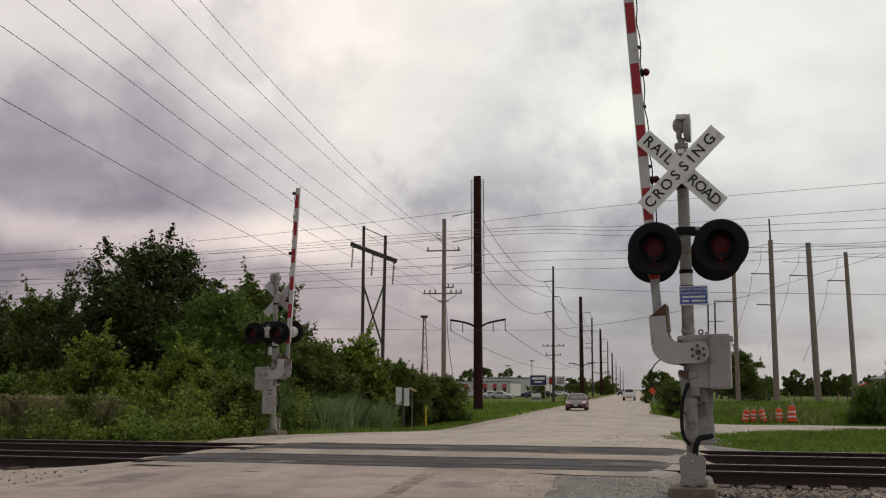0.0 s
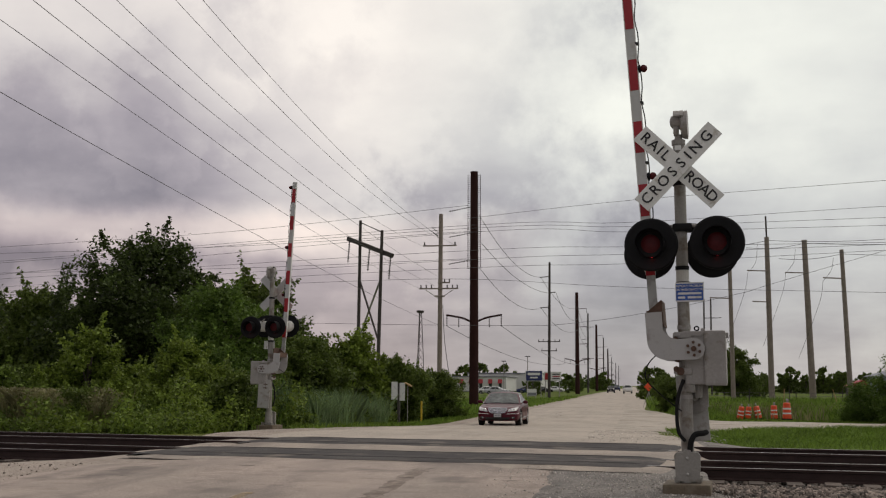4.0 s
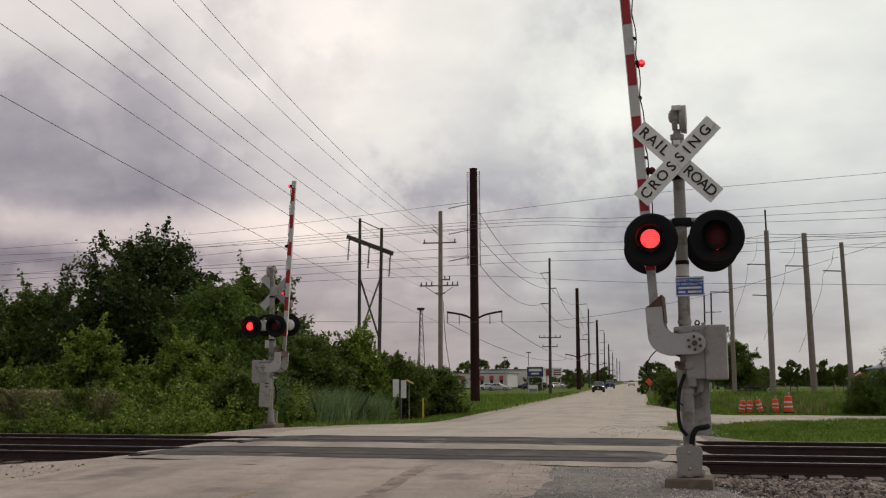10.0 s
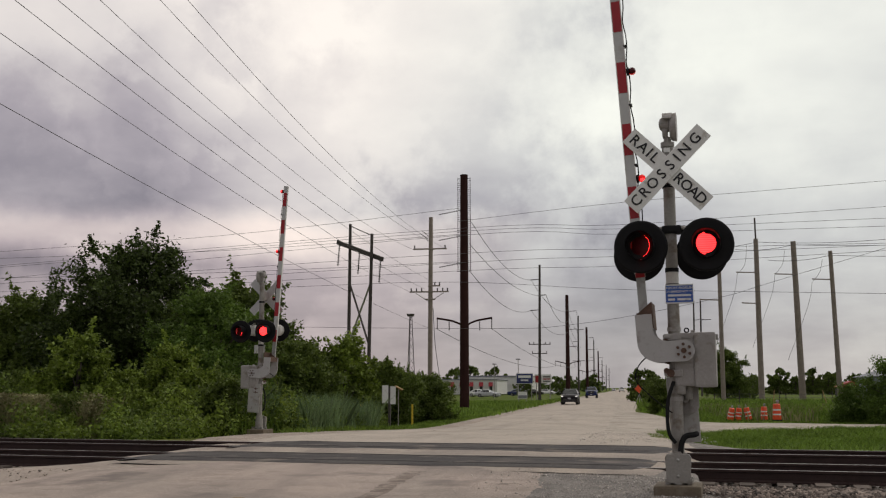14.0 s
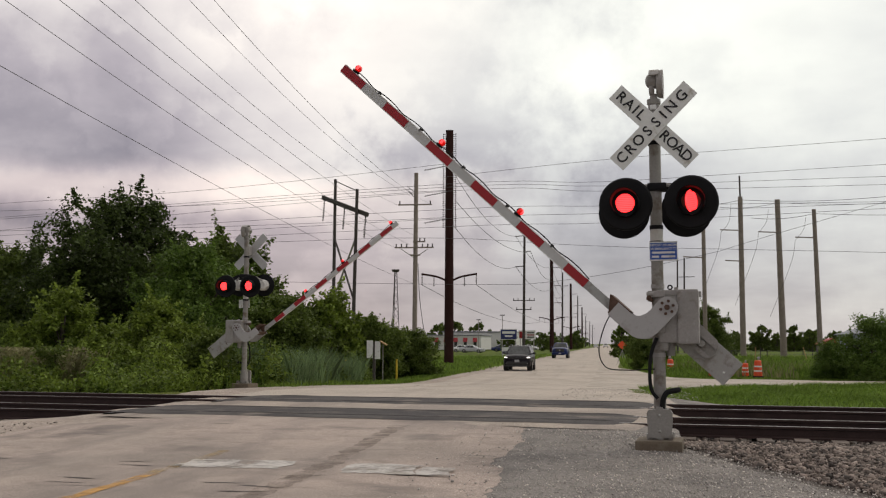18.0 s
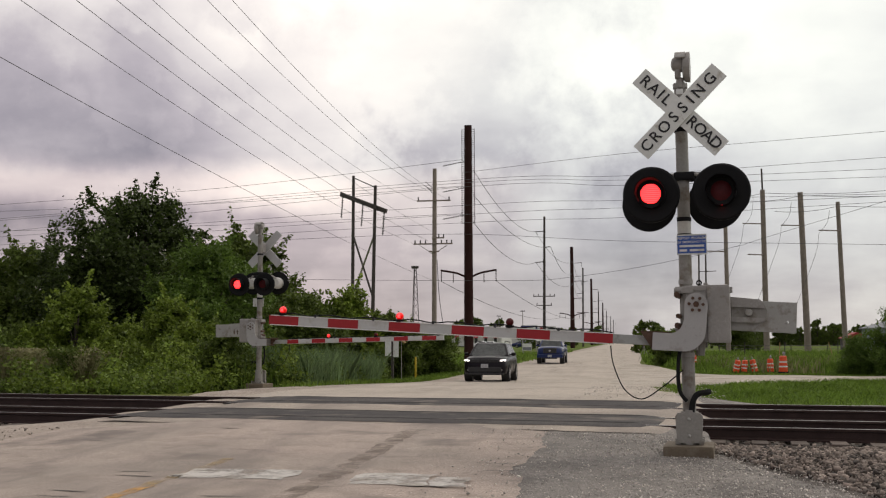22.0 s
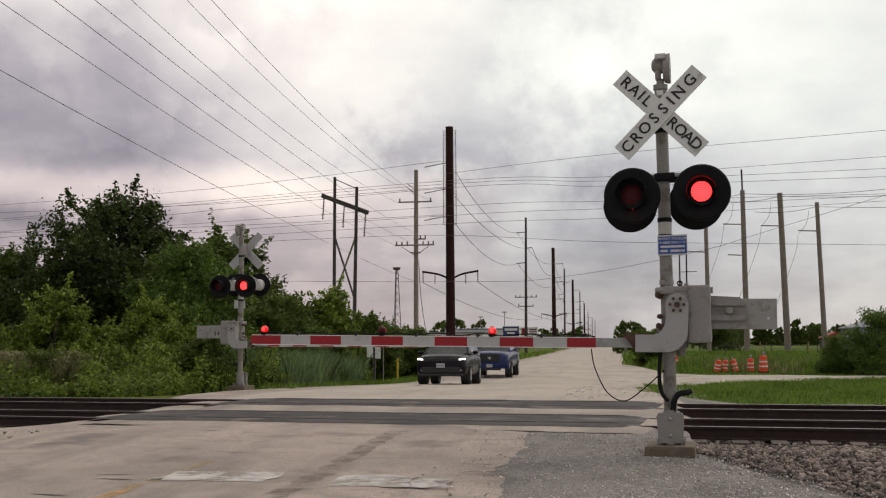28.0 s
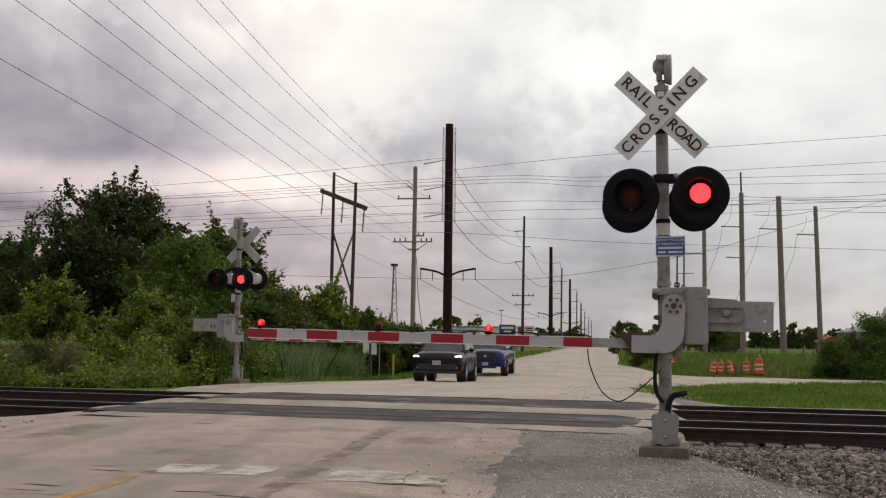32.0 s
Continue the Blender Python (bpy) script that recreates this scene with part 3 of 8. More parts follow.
def strip(name, edges, ys, lift, material, label, category, n=6, follow=bank):
    """A long strip of surface; edges(y) gives its two sides."""
    verts, faces = [], []
    for y in ys:
        a, b = edges(y)
        for i in range(n + 1):
            x = a + (b - a) * i / n
            verts.append((x, y, follow(x, y) + lift - (0.03 if i in (0, n) else 0)))
    for j in range(len(ys) - 1):
        for i in range(n):
            k = j * (n + 1) + i
            faces.append((k, k + 1, k + n + 2, k + n + 1))
    return tagged(raw(name, verts, faces, material, smooth=True), label, category, kind="structure")


ROAD_Y = steps((-500, -40, 40), (-40, 5, 3), (5, 16, 0.1), (16, 23.2, 0.4))
ROAD_FAR_Y = steps((23.0, 30, 0.4), (30, 80, 2), (80, 1600, 40))
strip("road", lambda y: (ROAD_X0 - (0.35 + wav(y, 2)) * (y < 45) - 0.9 * (1 - ease(10, 14.5, y)) + 0.7 * ease(14.6, 15.6, y) * (1 - ease(22.6, 23.4, y)) - 0.5 * ease(23, 24, y) * (1 - ease(26, 30, y)), ROAD_X1 + (2.2 if y < 16 else 1.0) * wav(y, 1) * (y < 60) + 0.12 * noise.noise(Vector((y * 5, 3, 1))) * (y < 16)), ROAD_Y, 0.0, ASPHALT,
      "worn pale grey asphalt two-lane road over the tracks", "road")
strip("road_far", lambda y: (ROAD_X0 - (0.35 + wav(y, 2)) * (y < 45) - 0.9 * (1 - ease(10, 14.5, y)) + 0.7 * ease(14.6, 15.6, y) * (1 - ease(22.6, 23.4, y)) - 0.5 * ease(23, 24, y) * (1 - ease(26, 30, y)), ROAD_X1 + (2.2 if y < 16 else 1.0) * wav(y, 1) * (y < 60) + 0.12 * noise.noise(Vector((y * 5, 3, 1))) * (y < 16)), ROAD_FAR_Y, 0.0, PALEROAD,
      "dusty pale two-lane road running on beyond the tracks, glare in its colour", "road")
strip("shoulder_near", lambda y: (ROAD_X1 - 0.5, 0.95 + 0.6 * wav(y, 4) + min(3.2, max(0.0, 13.2 - y) / 2.4)), steps((-60, 4, 4), (4, 16.2, 0.4)), -0.022, GRAVEL, "grey loose gravel road shoulder beside the asphalt", "shoulder")
strip("shoulder_far", lambda y: (ROAD_X1 - 0.5, 0.65 + 1.0 * wav(y, 6) + 0.7 * (1 - ease(25, 31, y)) + 0.9 * ease(70, 160, y)), steps((22.8, 60, 0.6), (60, 200, 10), (200, 1600, 40)), -0.022, PALEROAD,
      "pale gravel shoulder beyond the tracks", "shoulder")
strip("shoulder_left", lambda y: (-10.6 + 1.5 * wav(y, 8) + 1.2 * ease(27, 38, y) + 1.45 * ease(14.4, 16.6, y) * (1 - ease(23.8, 24.6, y)), ROAD_X0 + 0.9), steps((-60, 4, 4), (4, 60, 0.6), (60, 400, 10)), -0.03, BROWNGRAVEL, "pale gravel shoulder along the road edge", "shoulder")
sheet("track_side_gravel", steps((0.4, 15, 0.4), (15, 60, 5)), steps((22.0, 26.5, 0.3)), lambda x, y: bank(x, y - 0.0) - 0.035 - 0.20 * ease(1.0, 3.0, x) * ease(22.8, 24.6, y) - 0.19 * (1 - ease(22.6, 24.3, y + 0.108 * x)) + 0.02 * noise.noise(Vector((x, y, 3))) - 0.08 * (y > 26.4), GRAVEL, "grey gravel strip along the far track", "gravel strip")
sheet("track_side_gravel_left", steps((-60, -20, 5), (-20, -9.0, 0.5)), steps((23.6, 28.4, 0.4)), lambda x, y: bank(x, y) - 0.05 - 0.22 * ease(9.8, 12, -x) - 0.12 * (1 - ease(23.4, 25.0, y + 0.108 * x)) - 0.1 * ease(27.2, 28.4, y - 0.06 * (x + 9)), GRAVEL, "grey gravel strip along the far track", "gravel strip")
# the gravel driveway that leaves the road on the far side of the tracks
NEAR_EDGE = ((-0.9, 33), (0.7, 37.5), (2.4, 42.5), (5, 47.6), (9, 51.4), (12.5, 54.0), (60, 88))
FAR_EDGE = ((-0.9, 92), (1.6, 80), (2.6, 68), (3.4, 62), (4.8, 59.5), (8, 59.5), (11.2, 57.4), (14, 57.6), (60, 90))


def along_edge(points, x):
    return np.interp(x, [p[0] for p in points], [p[1] for p in points])


verts, faces = [], []
dx = steps((-0.9, 6, 0.3), (6, 16, 0.6), (16, 60, 4))
for x in dx:
    a, b = along_edge(NEAR_EDGE, x) + 1.2 * wav(x, 9), along_edge(FAR_EDGE, x) + 2.0 * wav(x, 11)
    for i in range(9):
        y = a + (b - a) * i / 8
        verts.append((x, y, bank(x, y) - 0.008 - (0.05 if i in (0, 8) else 0)))
for j in range(len(dx) - 1):
    for i in range(8):
        k = j * 9 + i
        faces.append((k, k + 9, k + 10, k + 1))
tagged(raw("driveway", verts, faces, DIRT, smooth=True), "pale gravel driveway flaring into the road", "driveway", kind="structure")


def at_track(c, d, s=0.0, z=0.0):
    """A point d metres along a track from x = 0, s metres to its far side."""
    p = Vector((0, c, z)) + ALONG * d + ACROSS * s
    return p


RAIL = [(-0.075, -0.185), (0.075, -0.185), (0.075, -0.165), (0.012, -0.145), (0.010, -0.045), (0.037, -0.035), (0.037, -0.004), (0.028, 0.0), (-0.028, 0.0), (-0.037, -0.004), (-0.037, -0.035), (-0.010, -0.045), (-0.012, -0.145), (-0.075, -0.165)]


def rail(c, s):
    """One rail: a rolled section with a worn, bright head."""
    root = thing("rail", pose(0, 0, 0), "rust-brown steel rail with a worn bright head, on timber ties", "rail", "rails of the two tracks")
    verts, faces, n = [], [], len(RAIL)
    ds = (-160, -60, -20, 0, 20, 60, 160)
    for d in ds:
        for u, z in RAIL:
            verts.append(at_track(c, d, s + u, z + 0.012))
    for j in range(len(ds) - 1):
        for i in range(n):
            k, l = j * n + i, j * n + (i + 1) % n
            faces.append((k, l, l + n, k + n))
    raw("rail_section", verts, faces, STEEL, root)
    hv = [at_track(c, d, s + u, 0.0145 + z) for d in ds for u, z in ((-0.027, -0.004), (-0.02, 0), (0.02, 0), (0.027, -0.004))]
    raw("running_surface", hv, [(j * 4 + i, j * 4 + i + 1, j * 4 + i + 5, j * 4 + i + 4) for j in range(len(ds) - 1) for i in range(3)], RAILTOP, root, "polished running surface")
    return root


for c in TRACKS:
    for s in (-0.755, 0.755):
        rail(c, s)

# the bed of broken stone on both sides of the crossing
for name, d0, d1 in (("track_bed_east", 0.9, 160), ("track_bed_west", -160, -8.3)):
    ds = steps((d0, d0 + 24, 0.5), (d0 + 24, d1, 8)) if d0 > 0 else steps((d0, d1 - 24, 8), (d1 - 24, d1, 0.5))
    ss = [-4.6, -4.0, -3.5, -3.1, -2.6, -1.98, -1.2, -0.6, 0, 0.6, 1.2, 1.98, 2.6, 3.1, 3.5, 4.0, 4.6]
    verts = [at_track(19.3, d, s, -0.185 + 0.02 * noise.noise(Vector((d * 1.3, s * 1.3, 1))) - 0.12 * ease(3.4, 4.6, abs(s)) - 0.03) for d in ds for s in ss]
    n = len(ss)
    faces = [(j * n + i, j * n + i + 1, (j + 1) * n + i + 1, (j + 1) * n + i) for j in range(len(ds) - 1) for i in range(n - 1)]
    tagged(raw(name, verts, faces, BED, smooth=True), "grey-brown broken-stone track bed", "track bed", kind="structure")



def spill_z(x, y):
    """The slope of stone between the shoulder and the near rail."""
    return bank(x, y) - 0.045 - 0.14 * ease(13.0, 15.2, y + 0.108 * x)


xs, ys = steps((0.6, 10, 0.3), (10, 60, 5)), steps((6, 15.9, 0.3))
sheet("stone_slope", xs, ys, lambda x, y: spill_z(x, y) - (0.10 if y > 15.8 or x < 0.7 or y < 6.2 else 0.0), BED, "slope of broken stone beside the track", "stone slope")
sheet("stone_slope_left", steps((-60, -20, 5), (-20, -9.0, 0.4)), steps((4, 14.6, 0.4)), lambda x, y: bank(x, y) - 0.045 - 0.10 * ease(13, 14.6, y) - 0.1 * (y < 4.2), BED, "slope of broken stone beside the track", "stone slope")

# ties: the near ones one by one
tie_root = thing("track_ties", pose(0, 0, 0), "dark weathered timber ties set in the stone bed", "railway ties", kind="structure")
tb = bmesh.new()
box(tb, -0.11, 0.11, -1.3, 1.3, -0.17, 0.0, 0.012)
tie_mesh = mesh_of("tie", tb, TIE)
rnd = random.Random(4)
for c in TRACKS:
    for i in range(-52, 44):
        d = i * 0.53 + 0.2
        if CROSS_X0 - 0.1 < d * ALONG.x < CROSS_X1 + 0.2:
            continue
        ob = new("tie", tie_mesh)
        ob.parent = tie_root
        p = at_track(c, d, rnd.uniform(-0.06, 0.06), -0.156 + rnd.uniform(-0.012, 0.006))
        ob.matrix_basis = Matrix.Translation(p) @ pose(0, 0, 0, 0, 0, -math.degrees(SKEW) + rnd.uniform(-1, 1))

# the crossing surface: dark bands along the rails, paler infill between and outside
def crossing_band(name, s0, s1, lift, material, label, x0=CROSS_X0, x1=CROSS_X1, wob=0.2):
    ds = steps((x0 / ALONG.x, x1 / ALONG.x, 0.25))
    verts, faces, n = [], [], 6
    for j, d in enumerate(ds):
        a = s0 + wob * noise.noise(Vector((d * 0.8, s0, 2))) + 0.4 * wob * noise.noise(Vector((d * 3, s0, 3)))
        b = s1 + wob * noise.noise(Vector((d * 0.8, s1, 2))) + 0.4 * wob * noise.noise(Vector((d * 3, s1, 3)))
        for i in range(n + 1):
            s = a + (b - a) * i / n
            p = at_track(19.3, d, s)
            p.z = bank(p.x, p.y) + lift + 0.008 * noise.noise(Vector((d * 0.7, s, 7))) - (0.02 if i in (0, n) else 0) - 0.24 * ease(-0.9, 0.0, d - ds[-1]) - 0.24 * ease(-0.9, 0.0, ds[0] - d)
            verts.append(p)
    for j in range(len(ds) - 1):
        for i in range(n):
            k = j * (n + 1) + i
            faces.append((k, k + 1, k + n + 2, k + n + 1))
    return tagged(raw(name, verts, faces, material, smooth=True), label, "crossing surface", kind="structure")


crossing_band("crossing_apron", -3.9, 3.9, 0.010, PANEL, "dusty asphalt apron filling the crossing", x0=-8.75, x1=1.55, wob=0.35)
for tr in (-1.95, 2.0):
    crossing_band("crossing_band", tr - 1.25, tr + 1.2, 0.026, TAR, "dark asphalt band over the rails of one track", x0=-9.0, x1=1.35)
    # flat dark strips mark where the flange grooves run
    for s in (-0.755, 0.755):
        crossing_band("flange_groove", tr + s - 0.04, tr + s + 0.09, 0.036, GROOVE, "dark groove beside the rail in the crossing", x0=-8.5, x1=1.2, wob=0.03)


def painted(name, x0, x1, y0, y1, material, label, ragged=0.05, slant=0.0):
    nx, ny = max(2, int((x1 - x0) / 0.06)), max(2, int((y1 - y0) / 0.06))
    verts, faces = [], []
    for j in range(ny + 1):
        for i in range(nx + 1):
            x, y = x0 + (x1 - x0) * i / nx, y0 + (y1 - y0) * j / ny
            if i in (0, nx):
                x += ragged * noise.noise(Vector((y * 4, x0, 1)))
            if j in (0, ny):
                y += ragged * noise.noise(Vector((x * 4, y0, 1)))
            y += slant * (x - x0)
            verts.append((x, y, bank(x, y) + 0.006))
    for j in range(ny):
        for i in range(nx):
            k = j * (nx + 1) + i
            faces.append((k, k + 1, k + nx + 2, k + nx + 1))
    return tagged(raw(name, verts, faces, material), label, "road marking", kind="structure")


painted("stop_bar_mark", -4.62, -3.42, 10.5, 11.2, PAINT_W, "worn white stop bar on the asphalt", 0.07)
painted("stop_bar_mark", -2.76, -2.0, 10.3, 11.1, PAINT_W, "worn white stop bar on the asphalt", 0.07, slant=-0.03)
painted("stop_bar_mark", -1.98, -1.62, 10.3, 10.95, PAINT_W, "worn white stop bar on the asphalt", 0.07, slant=-0.2)
painted("centre_line_mark", -4.60, -4.46, -30, 9.9, PAINT_Y, "faded yellow centre line", 0.03)
painted("centre_line_mark", -4.64, -4.50, 9.9, 12.0, PAINT_YF, "almost worn-off yellow centre line", 0.03)

# ---- the crossing signals with their gates ----
HUB = Vector((0.12, -0.12, 1.73))
LAMP_X, LAMP_Z = 0.39, 2.99


def lamp_unit(root, x, y, facing, z=LAMP_Z):
    """One flashing-light unit: round background, hood, housing, and the lamp that turns its lit or its dark face forward."""
    m = pose(x, y, z, 0, 0, 0 if facing < 0 else 180)
    bm = bmesh.new()
    n, ro, ri = 40, 0.325, 0.158
    rings = [[bm.verts.new((r * math.cos(2 * math.pi * i / n), yy, r * math.sin(2 * math.pi * i / n))) for i in range(n)] for r, yy in ((ri, 0.0), (ro - 0.02, -0.012), (ro, 0.0), (ro, 0.02), (ri, 0.02))]
    for a, b in zip(rings, rings[1:] + rings[:1]):
        for i in range(n):
            bm.faces.new((a[i], a[(i + 1) % n], b[(i + 1) % n], b[i]))
    unit = part("signal_lamp", bm, BLACK, root, "round black lamp background", at=m)
    bm = bmesh.new()  # the hood: a short tube cut away below
    hood = []
    for j, yy in enumerate((0.0, -0.09, -0.17, -0.25)):
        half = (180, 150, 120, 96)[j]
        hood.append([(bm.verts.new((0.168 * math.sin(radians(a)), yy, 0.168 * math.cos(radians(a)))), bm.verts.new((0.160 * math.sin(radians(a)), yy, 0.160 * math.cos(radians(a))))) for a in [half * (k / 16 - 1) for k in range(33)]])
    for a, b in zip(hood, hood[1:]):
        for k in range(32):
            for w in (0, 1):
                bm.faces.new((a[k][w], a[k + 1][w], b[k + 1][w], b[k][w]))
    part("hood", bm, BLACK, unit)
    # added black ring that blocks stray light from the turned-away lit face
    bm = bmesh.new()
    rim = [[bm.verts.new((r * math.cos(2 * math.pi * i / n), yy, r * math.sin(2 * math.pi * i / n))) for i in range(n)] for r, yy in ((0.161, -0.060), (0.161, -0.090), (0.114, -0.092), (0.114, -0.086))]
    for a, b in zip(rim, rim[1:]):
        for i in range(n):
            bm.faces.new((a[i], a[(i + 1) % n], b[(i + 1) % n], b[i]))
    part("lens_ring", bm, BLACK, unit)
    bm = bmesh.new()
    tube(bm, (0, 0.02, 0), (0, 0.19, 0), 0.162, 0.162, 28, caps=False)
    tube(bm, (0, 0.19, 0), (0, 0.23, 0), 0.162, 0.11, 28)
    part("housing", bm, HOUSING, unit, "pale lamp housing")
    bm = bmesh.new()  # lit face towards -y, dark face towards +y
    n = 28
    for side, mat in ((-1, 0), (1, 1)):
        rr = [[bm.verts.new((r * math.cos(2 * math.pi * i / n), side * yy, r * math.sin(2 * math.pi * i / n))) for i in range(n)] for r, yy in ((0.136, 0.004), (0.10, 0.020), (0.055, 0.029))]
        c = bm.verts.new((0, side * 0.035, 0))
        for a, b in zip(rr, rr[1:]):
            for i in range(n):
                bm.faces.new((a[i], a[(i + 1) % n], b[(i + 1) % n], b[i])).material_index = mat
        for i in range(n):
            bm.faces.new((rr[-1][i], rr[-1][(i + 1) % n], c)).material_index = mat
    lens = part("lens", bm, [LENS_ON, LENS_OFF], unit, "red lens of a flashing light", smooth=True, at=pose(0, -0.075, 0, 0, 0, 180))
    return lens


def crossing_signal(at, label, arm_len, stand_off=0.10, front_shift=0.052, back_shift=-0.03, back_drop=0.03):
    root = thing("crossing_signal", at, label, "crossing signal", "crossing signals")
    bm = bmesh.new()
    box(bm, -0.29, 0.27, -0.34, 0.34, -0.25, 0.125, 0.03)
    part("foundation", bm, CONCRETE, root, "chipped concrete foundation block")
    bm = bmesh.new()  # cast base with bolted cover
    tube(bm, (0, 0, 0.13), (0, 0, 0.16), 0.15, 0.15, 20)
    tube(bm, (0, 0, 0.17), (0, 0, 0.50), 0.12, 0.10, 20)
    for sx in (-1, 1):
        for sy in (-1, 1):
            box(bm, sx * 0.13 - 0.03, sx * 0.13 + 0.03, sy * 0.13 - 0.03, sy * 0.13 + 0.03, 0.13, 0.20, 0.006)
    part("base_casting", bm, MASTPAINT, root)
    bm = bmesh.new()
    plate(bm, [(-0.14, 0.17), (-0.10, 0.15), (-0.05, 0.15), (-0.03, 0.13), (0.03, 0.13), (0.05, 0.15), (0.10, 0.15), (0.14, 0.17), (0.155, 0.45), (0.13, 0.49), (0.05, 0.49), (0.04, 0.52), (-0.04, 0.52), (-0.05, 0.49), (-0.13, 0.49), (-0.155, 0.45)], -0.17, -0.10)
    cover = part("junction_cover", bm, MASTPAINT, root, "bolted grey cover plate")
    for z in (0.23, 0.42):
        bm = bmesh.new()
        ball(bm, (0, -0.175, z), 0.02, 8)
        part("bolt", bm, ALU, cover)
    bm = bmesh.new()
    tube(bm, (0, 0, 0.45), (0, 0, 4.30), 0.076, 0.072, 20)
    tube(bm, (0, 0, 4.30), (0, 0, 4.36), 0.085, 0.085, 20)
    part("mast", bm, MASTPAINT, root, "grey steel mast", smooth=False)
    bm = bmesh.new()
    tube(bm, (0, 0, 2.55), (0, 0, 2.72), 0.0785, 0.0785, 20)
    part("pale_sleeve", bm, HOUSING, root, "pale band round the mast")
    bm = bmesh.new()
    box(bm, -0.045, 0.035, -0.081, -0.06, 4.22, 4.28, 0.004)
    part("sticker", bm, WHITE, root, "small white sticker")
    for z in (1.15, 2.0, 2.54, 2.735, 3.80):
        bm = bmesh.new()
        tube(bm, (0, 0, z - 0.025), (0, 0, z + 0.025), 0.084, 0.084, 20)
        part("clamp", bm, BLACK if z > 2.5 else GALV, root)
    # bell on top: a gong on edge under a small hood, beside its striker box
    bm = bmesh.new()
    tube(bm, (0, 0, 4.36), (0, 0, 4.43), 0.05, 0.04, 12)
    box(bm, -0.058, 0.010, -0.06, 0.06, 4.42, 4.60, 0.028)
    tube(bm, (-0.062, 0, 4.60), (0.03, 0, 4.60), 0.085, 0.10, 20)
    ball(bm, (-0.055, 0, 4.60), 0.085, 16, (0.55, 1, 1))
    bell = part("bell", bm, GALV, root, "warning bell on the mast head")
    bm = bmesh.new()
    for x0, r0, x1, r1 in ((0.035, 0.125, 0.05, 0.165), (0.05, 0.165, 0.085, 0.178), (0.085, 0.178, 0.12, 0.182), (0.12, 0.182, 0.122, 0.17)):
        tube(bm, (x0, 0, 4.555), (x1, 0, 4.555), r0, r1, 28, caps=x0 in (0.035, 0.12))
    part("gong", bm, GALV, bell)
    bm = bmesh.new()
    plate(bm, [(0.19 * math.sin(radians(a)), 4.555 + 0.185 * math.cos(radians(a))) for a in range(-62, 63, 8)] + [(0.17 * math.sin(radians(a)), 4.555 + 0.165 * math.cos(radians(a))) for a in range(58, -63, -8)], -0.07, 0.05)
    part("bell_hood", bm, GALV, bell, at=pose(0, 0, 0, 0, 0, 90))
    # crossbuck
    for k, (ang, words) in enumerate(((45, ("RAIL", "ROAD")), (-45, ("CROSSING",)))):
        bm = bmesh.new()
        box(bm, -0.652, 0.652, -0.008, 0.008, -0.116, 0.116, 0.004)
        blade = part("crossbuck_blade", bm, WHITE, root, "white blade of the crossbuck sign", at=pose(0, -stand_off - 0.02 * k, 3.98, 0, ang, 0))
        bm = bmesh.new()
        box(bm, -0.647, 0.647, 0.0085, 0.0125, -0.112, 0.112, 0.0)
        part("sign_back", bm, SIGNBACK, blade)
        if len(words) == 2:
            for ch, lx in (("R", -0.545), ("A", -0.41), ("I", -0.305), ("L", -0.21), ("R", 0.19), ("O", 0.315), ("A", 0.435), ("D", 0.555)):
                lettering("lettering", ch, 0.185, INK, blade, pose(lx, -0.0115, 0))
        else:
            for ch, lx in zip("CROSSING", (-0.545, -0.40, -0.25, -0.095, 0.055, 0.18, 0.315, 0.50)):
                lettering("lettering", ch, 0.185, INK, blade, pose(lx, -0.0115, 0))
    bm = bmesh.new()
    box(bm, -0.05, 0.05, 0.01 - stand_off, 0.0, 3.87, 4.13, 0.008)
    part("sign_bracket", bm, GALV, root)
    # light units on their cross arm
    bm = bmesh.new()
    bent(bm, [(-0.42, -0.22, LAMP_Z + 0.12), (-0.2, -0.1, LAMP_Z + 0.25), (0, -0.04, LAMP_Z + 0.27), (0.2, -0.1, LAMP_Z + 0.25), (0.42, -0.22, LAMP_Z + 0.12)], 0.022, 8, 5)
    part("lamp_arm", bm, GALV, root)
    bm = bmesh.new()
    box(bm, -0.10, 0.14, -0.11, 0.11, LAMP_Z + 0.20, LAMP_Z + 0.30, 0.03)
    tube(bm, (0.10, -0.02, LAMP_Z + 0.25), (0.22, -0.02, LAMP_Z + 0.25), 0.055, 0.045, 12)
    part("lamp_junction", bm, BLACK, root)
    lenses = []
    for facing, yy in ((-1, -0.42), (1, 0.30)):
        for sx in (-1, 1):
            lenses.append((facing, sx, lamp_unit(root, sx * LAMP_X + (back_shift if facing > 0 else front_shift), yy, facing, LAMP_Z - (back_drop if facing > 0 else 0))))
    # emergency notice
    bm = bmesh.new()
    box(bm, -0.085, 0.255, -0.10, -0.09, 2.31, 2.55, 0.006)
    notice = part("notice_plate", bm, WHITE, root, "blue emergency notice plate")
    bm = bmesh.new()
    box(bm, -0.077, 0.247, -0.1035, -0.1005, 2.328, 2.532)
    part("blue_field", bm, BLUESIGN, notice)
    lettering("lettering", "REPORT PROBLEM", 0.040, WHITE, notice, pose(0.085, -0.105, 2.503))
    lettering("lettering", "OR EMERGENCY TO", 0.037, WHITE, notice, pose(0.085, -0.105, 2.458))
    for x0, x1, z in ((-0.055, 0.225, 2.412), (-0.055, 0.03, 2.362), (0.06, 0.225, 2.362)):
        bm = bmesh.new()
        box(bm, x0, x1, -0.1065, -0.104, z - 0.013, z + 0.013)
        part("text_bar", bm, WHITE, notice)
    # gate mechanism
    bm = bmesh.new()
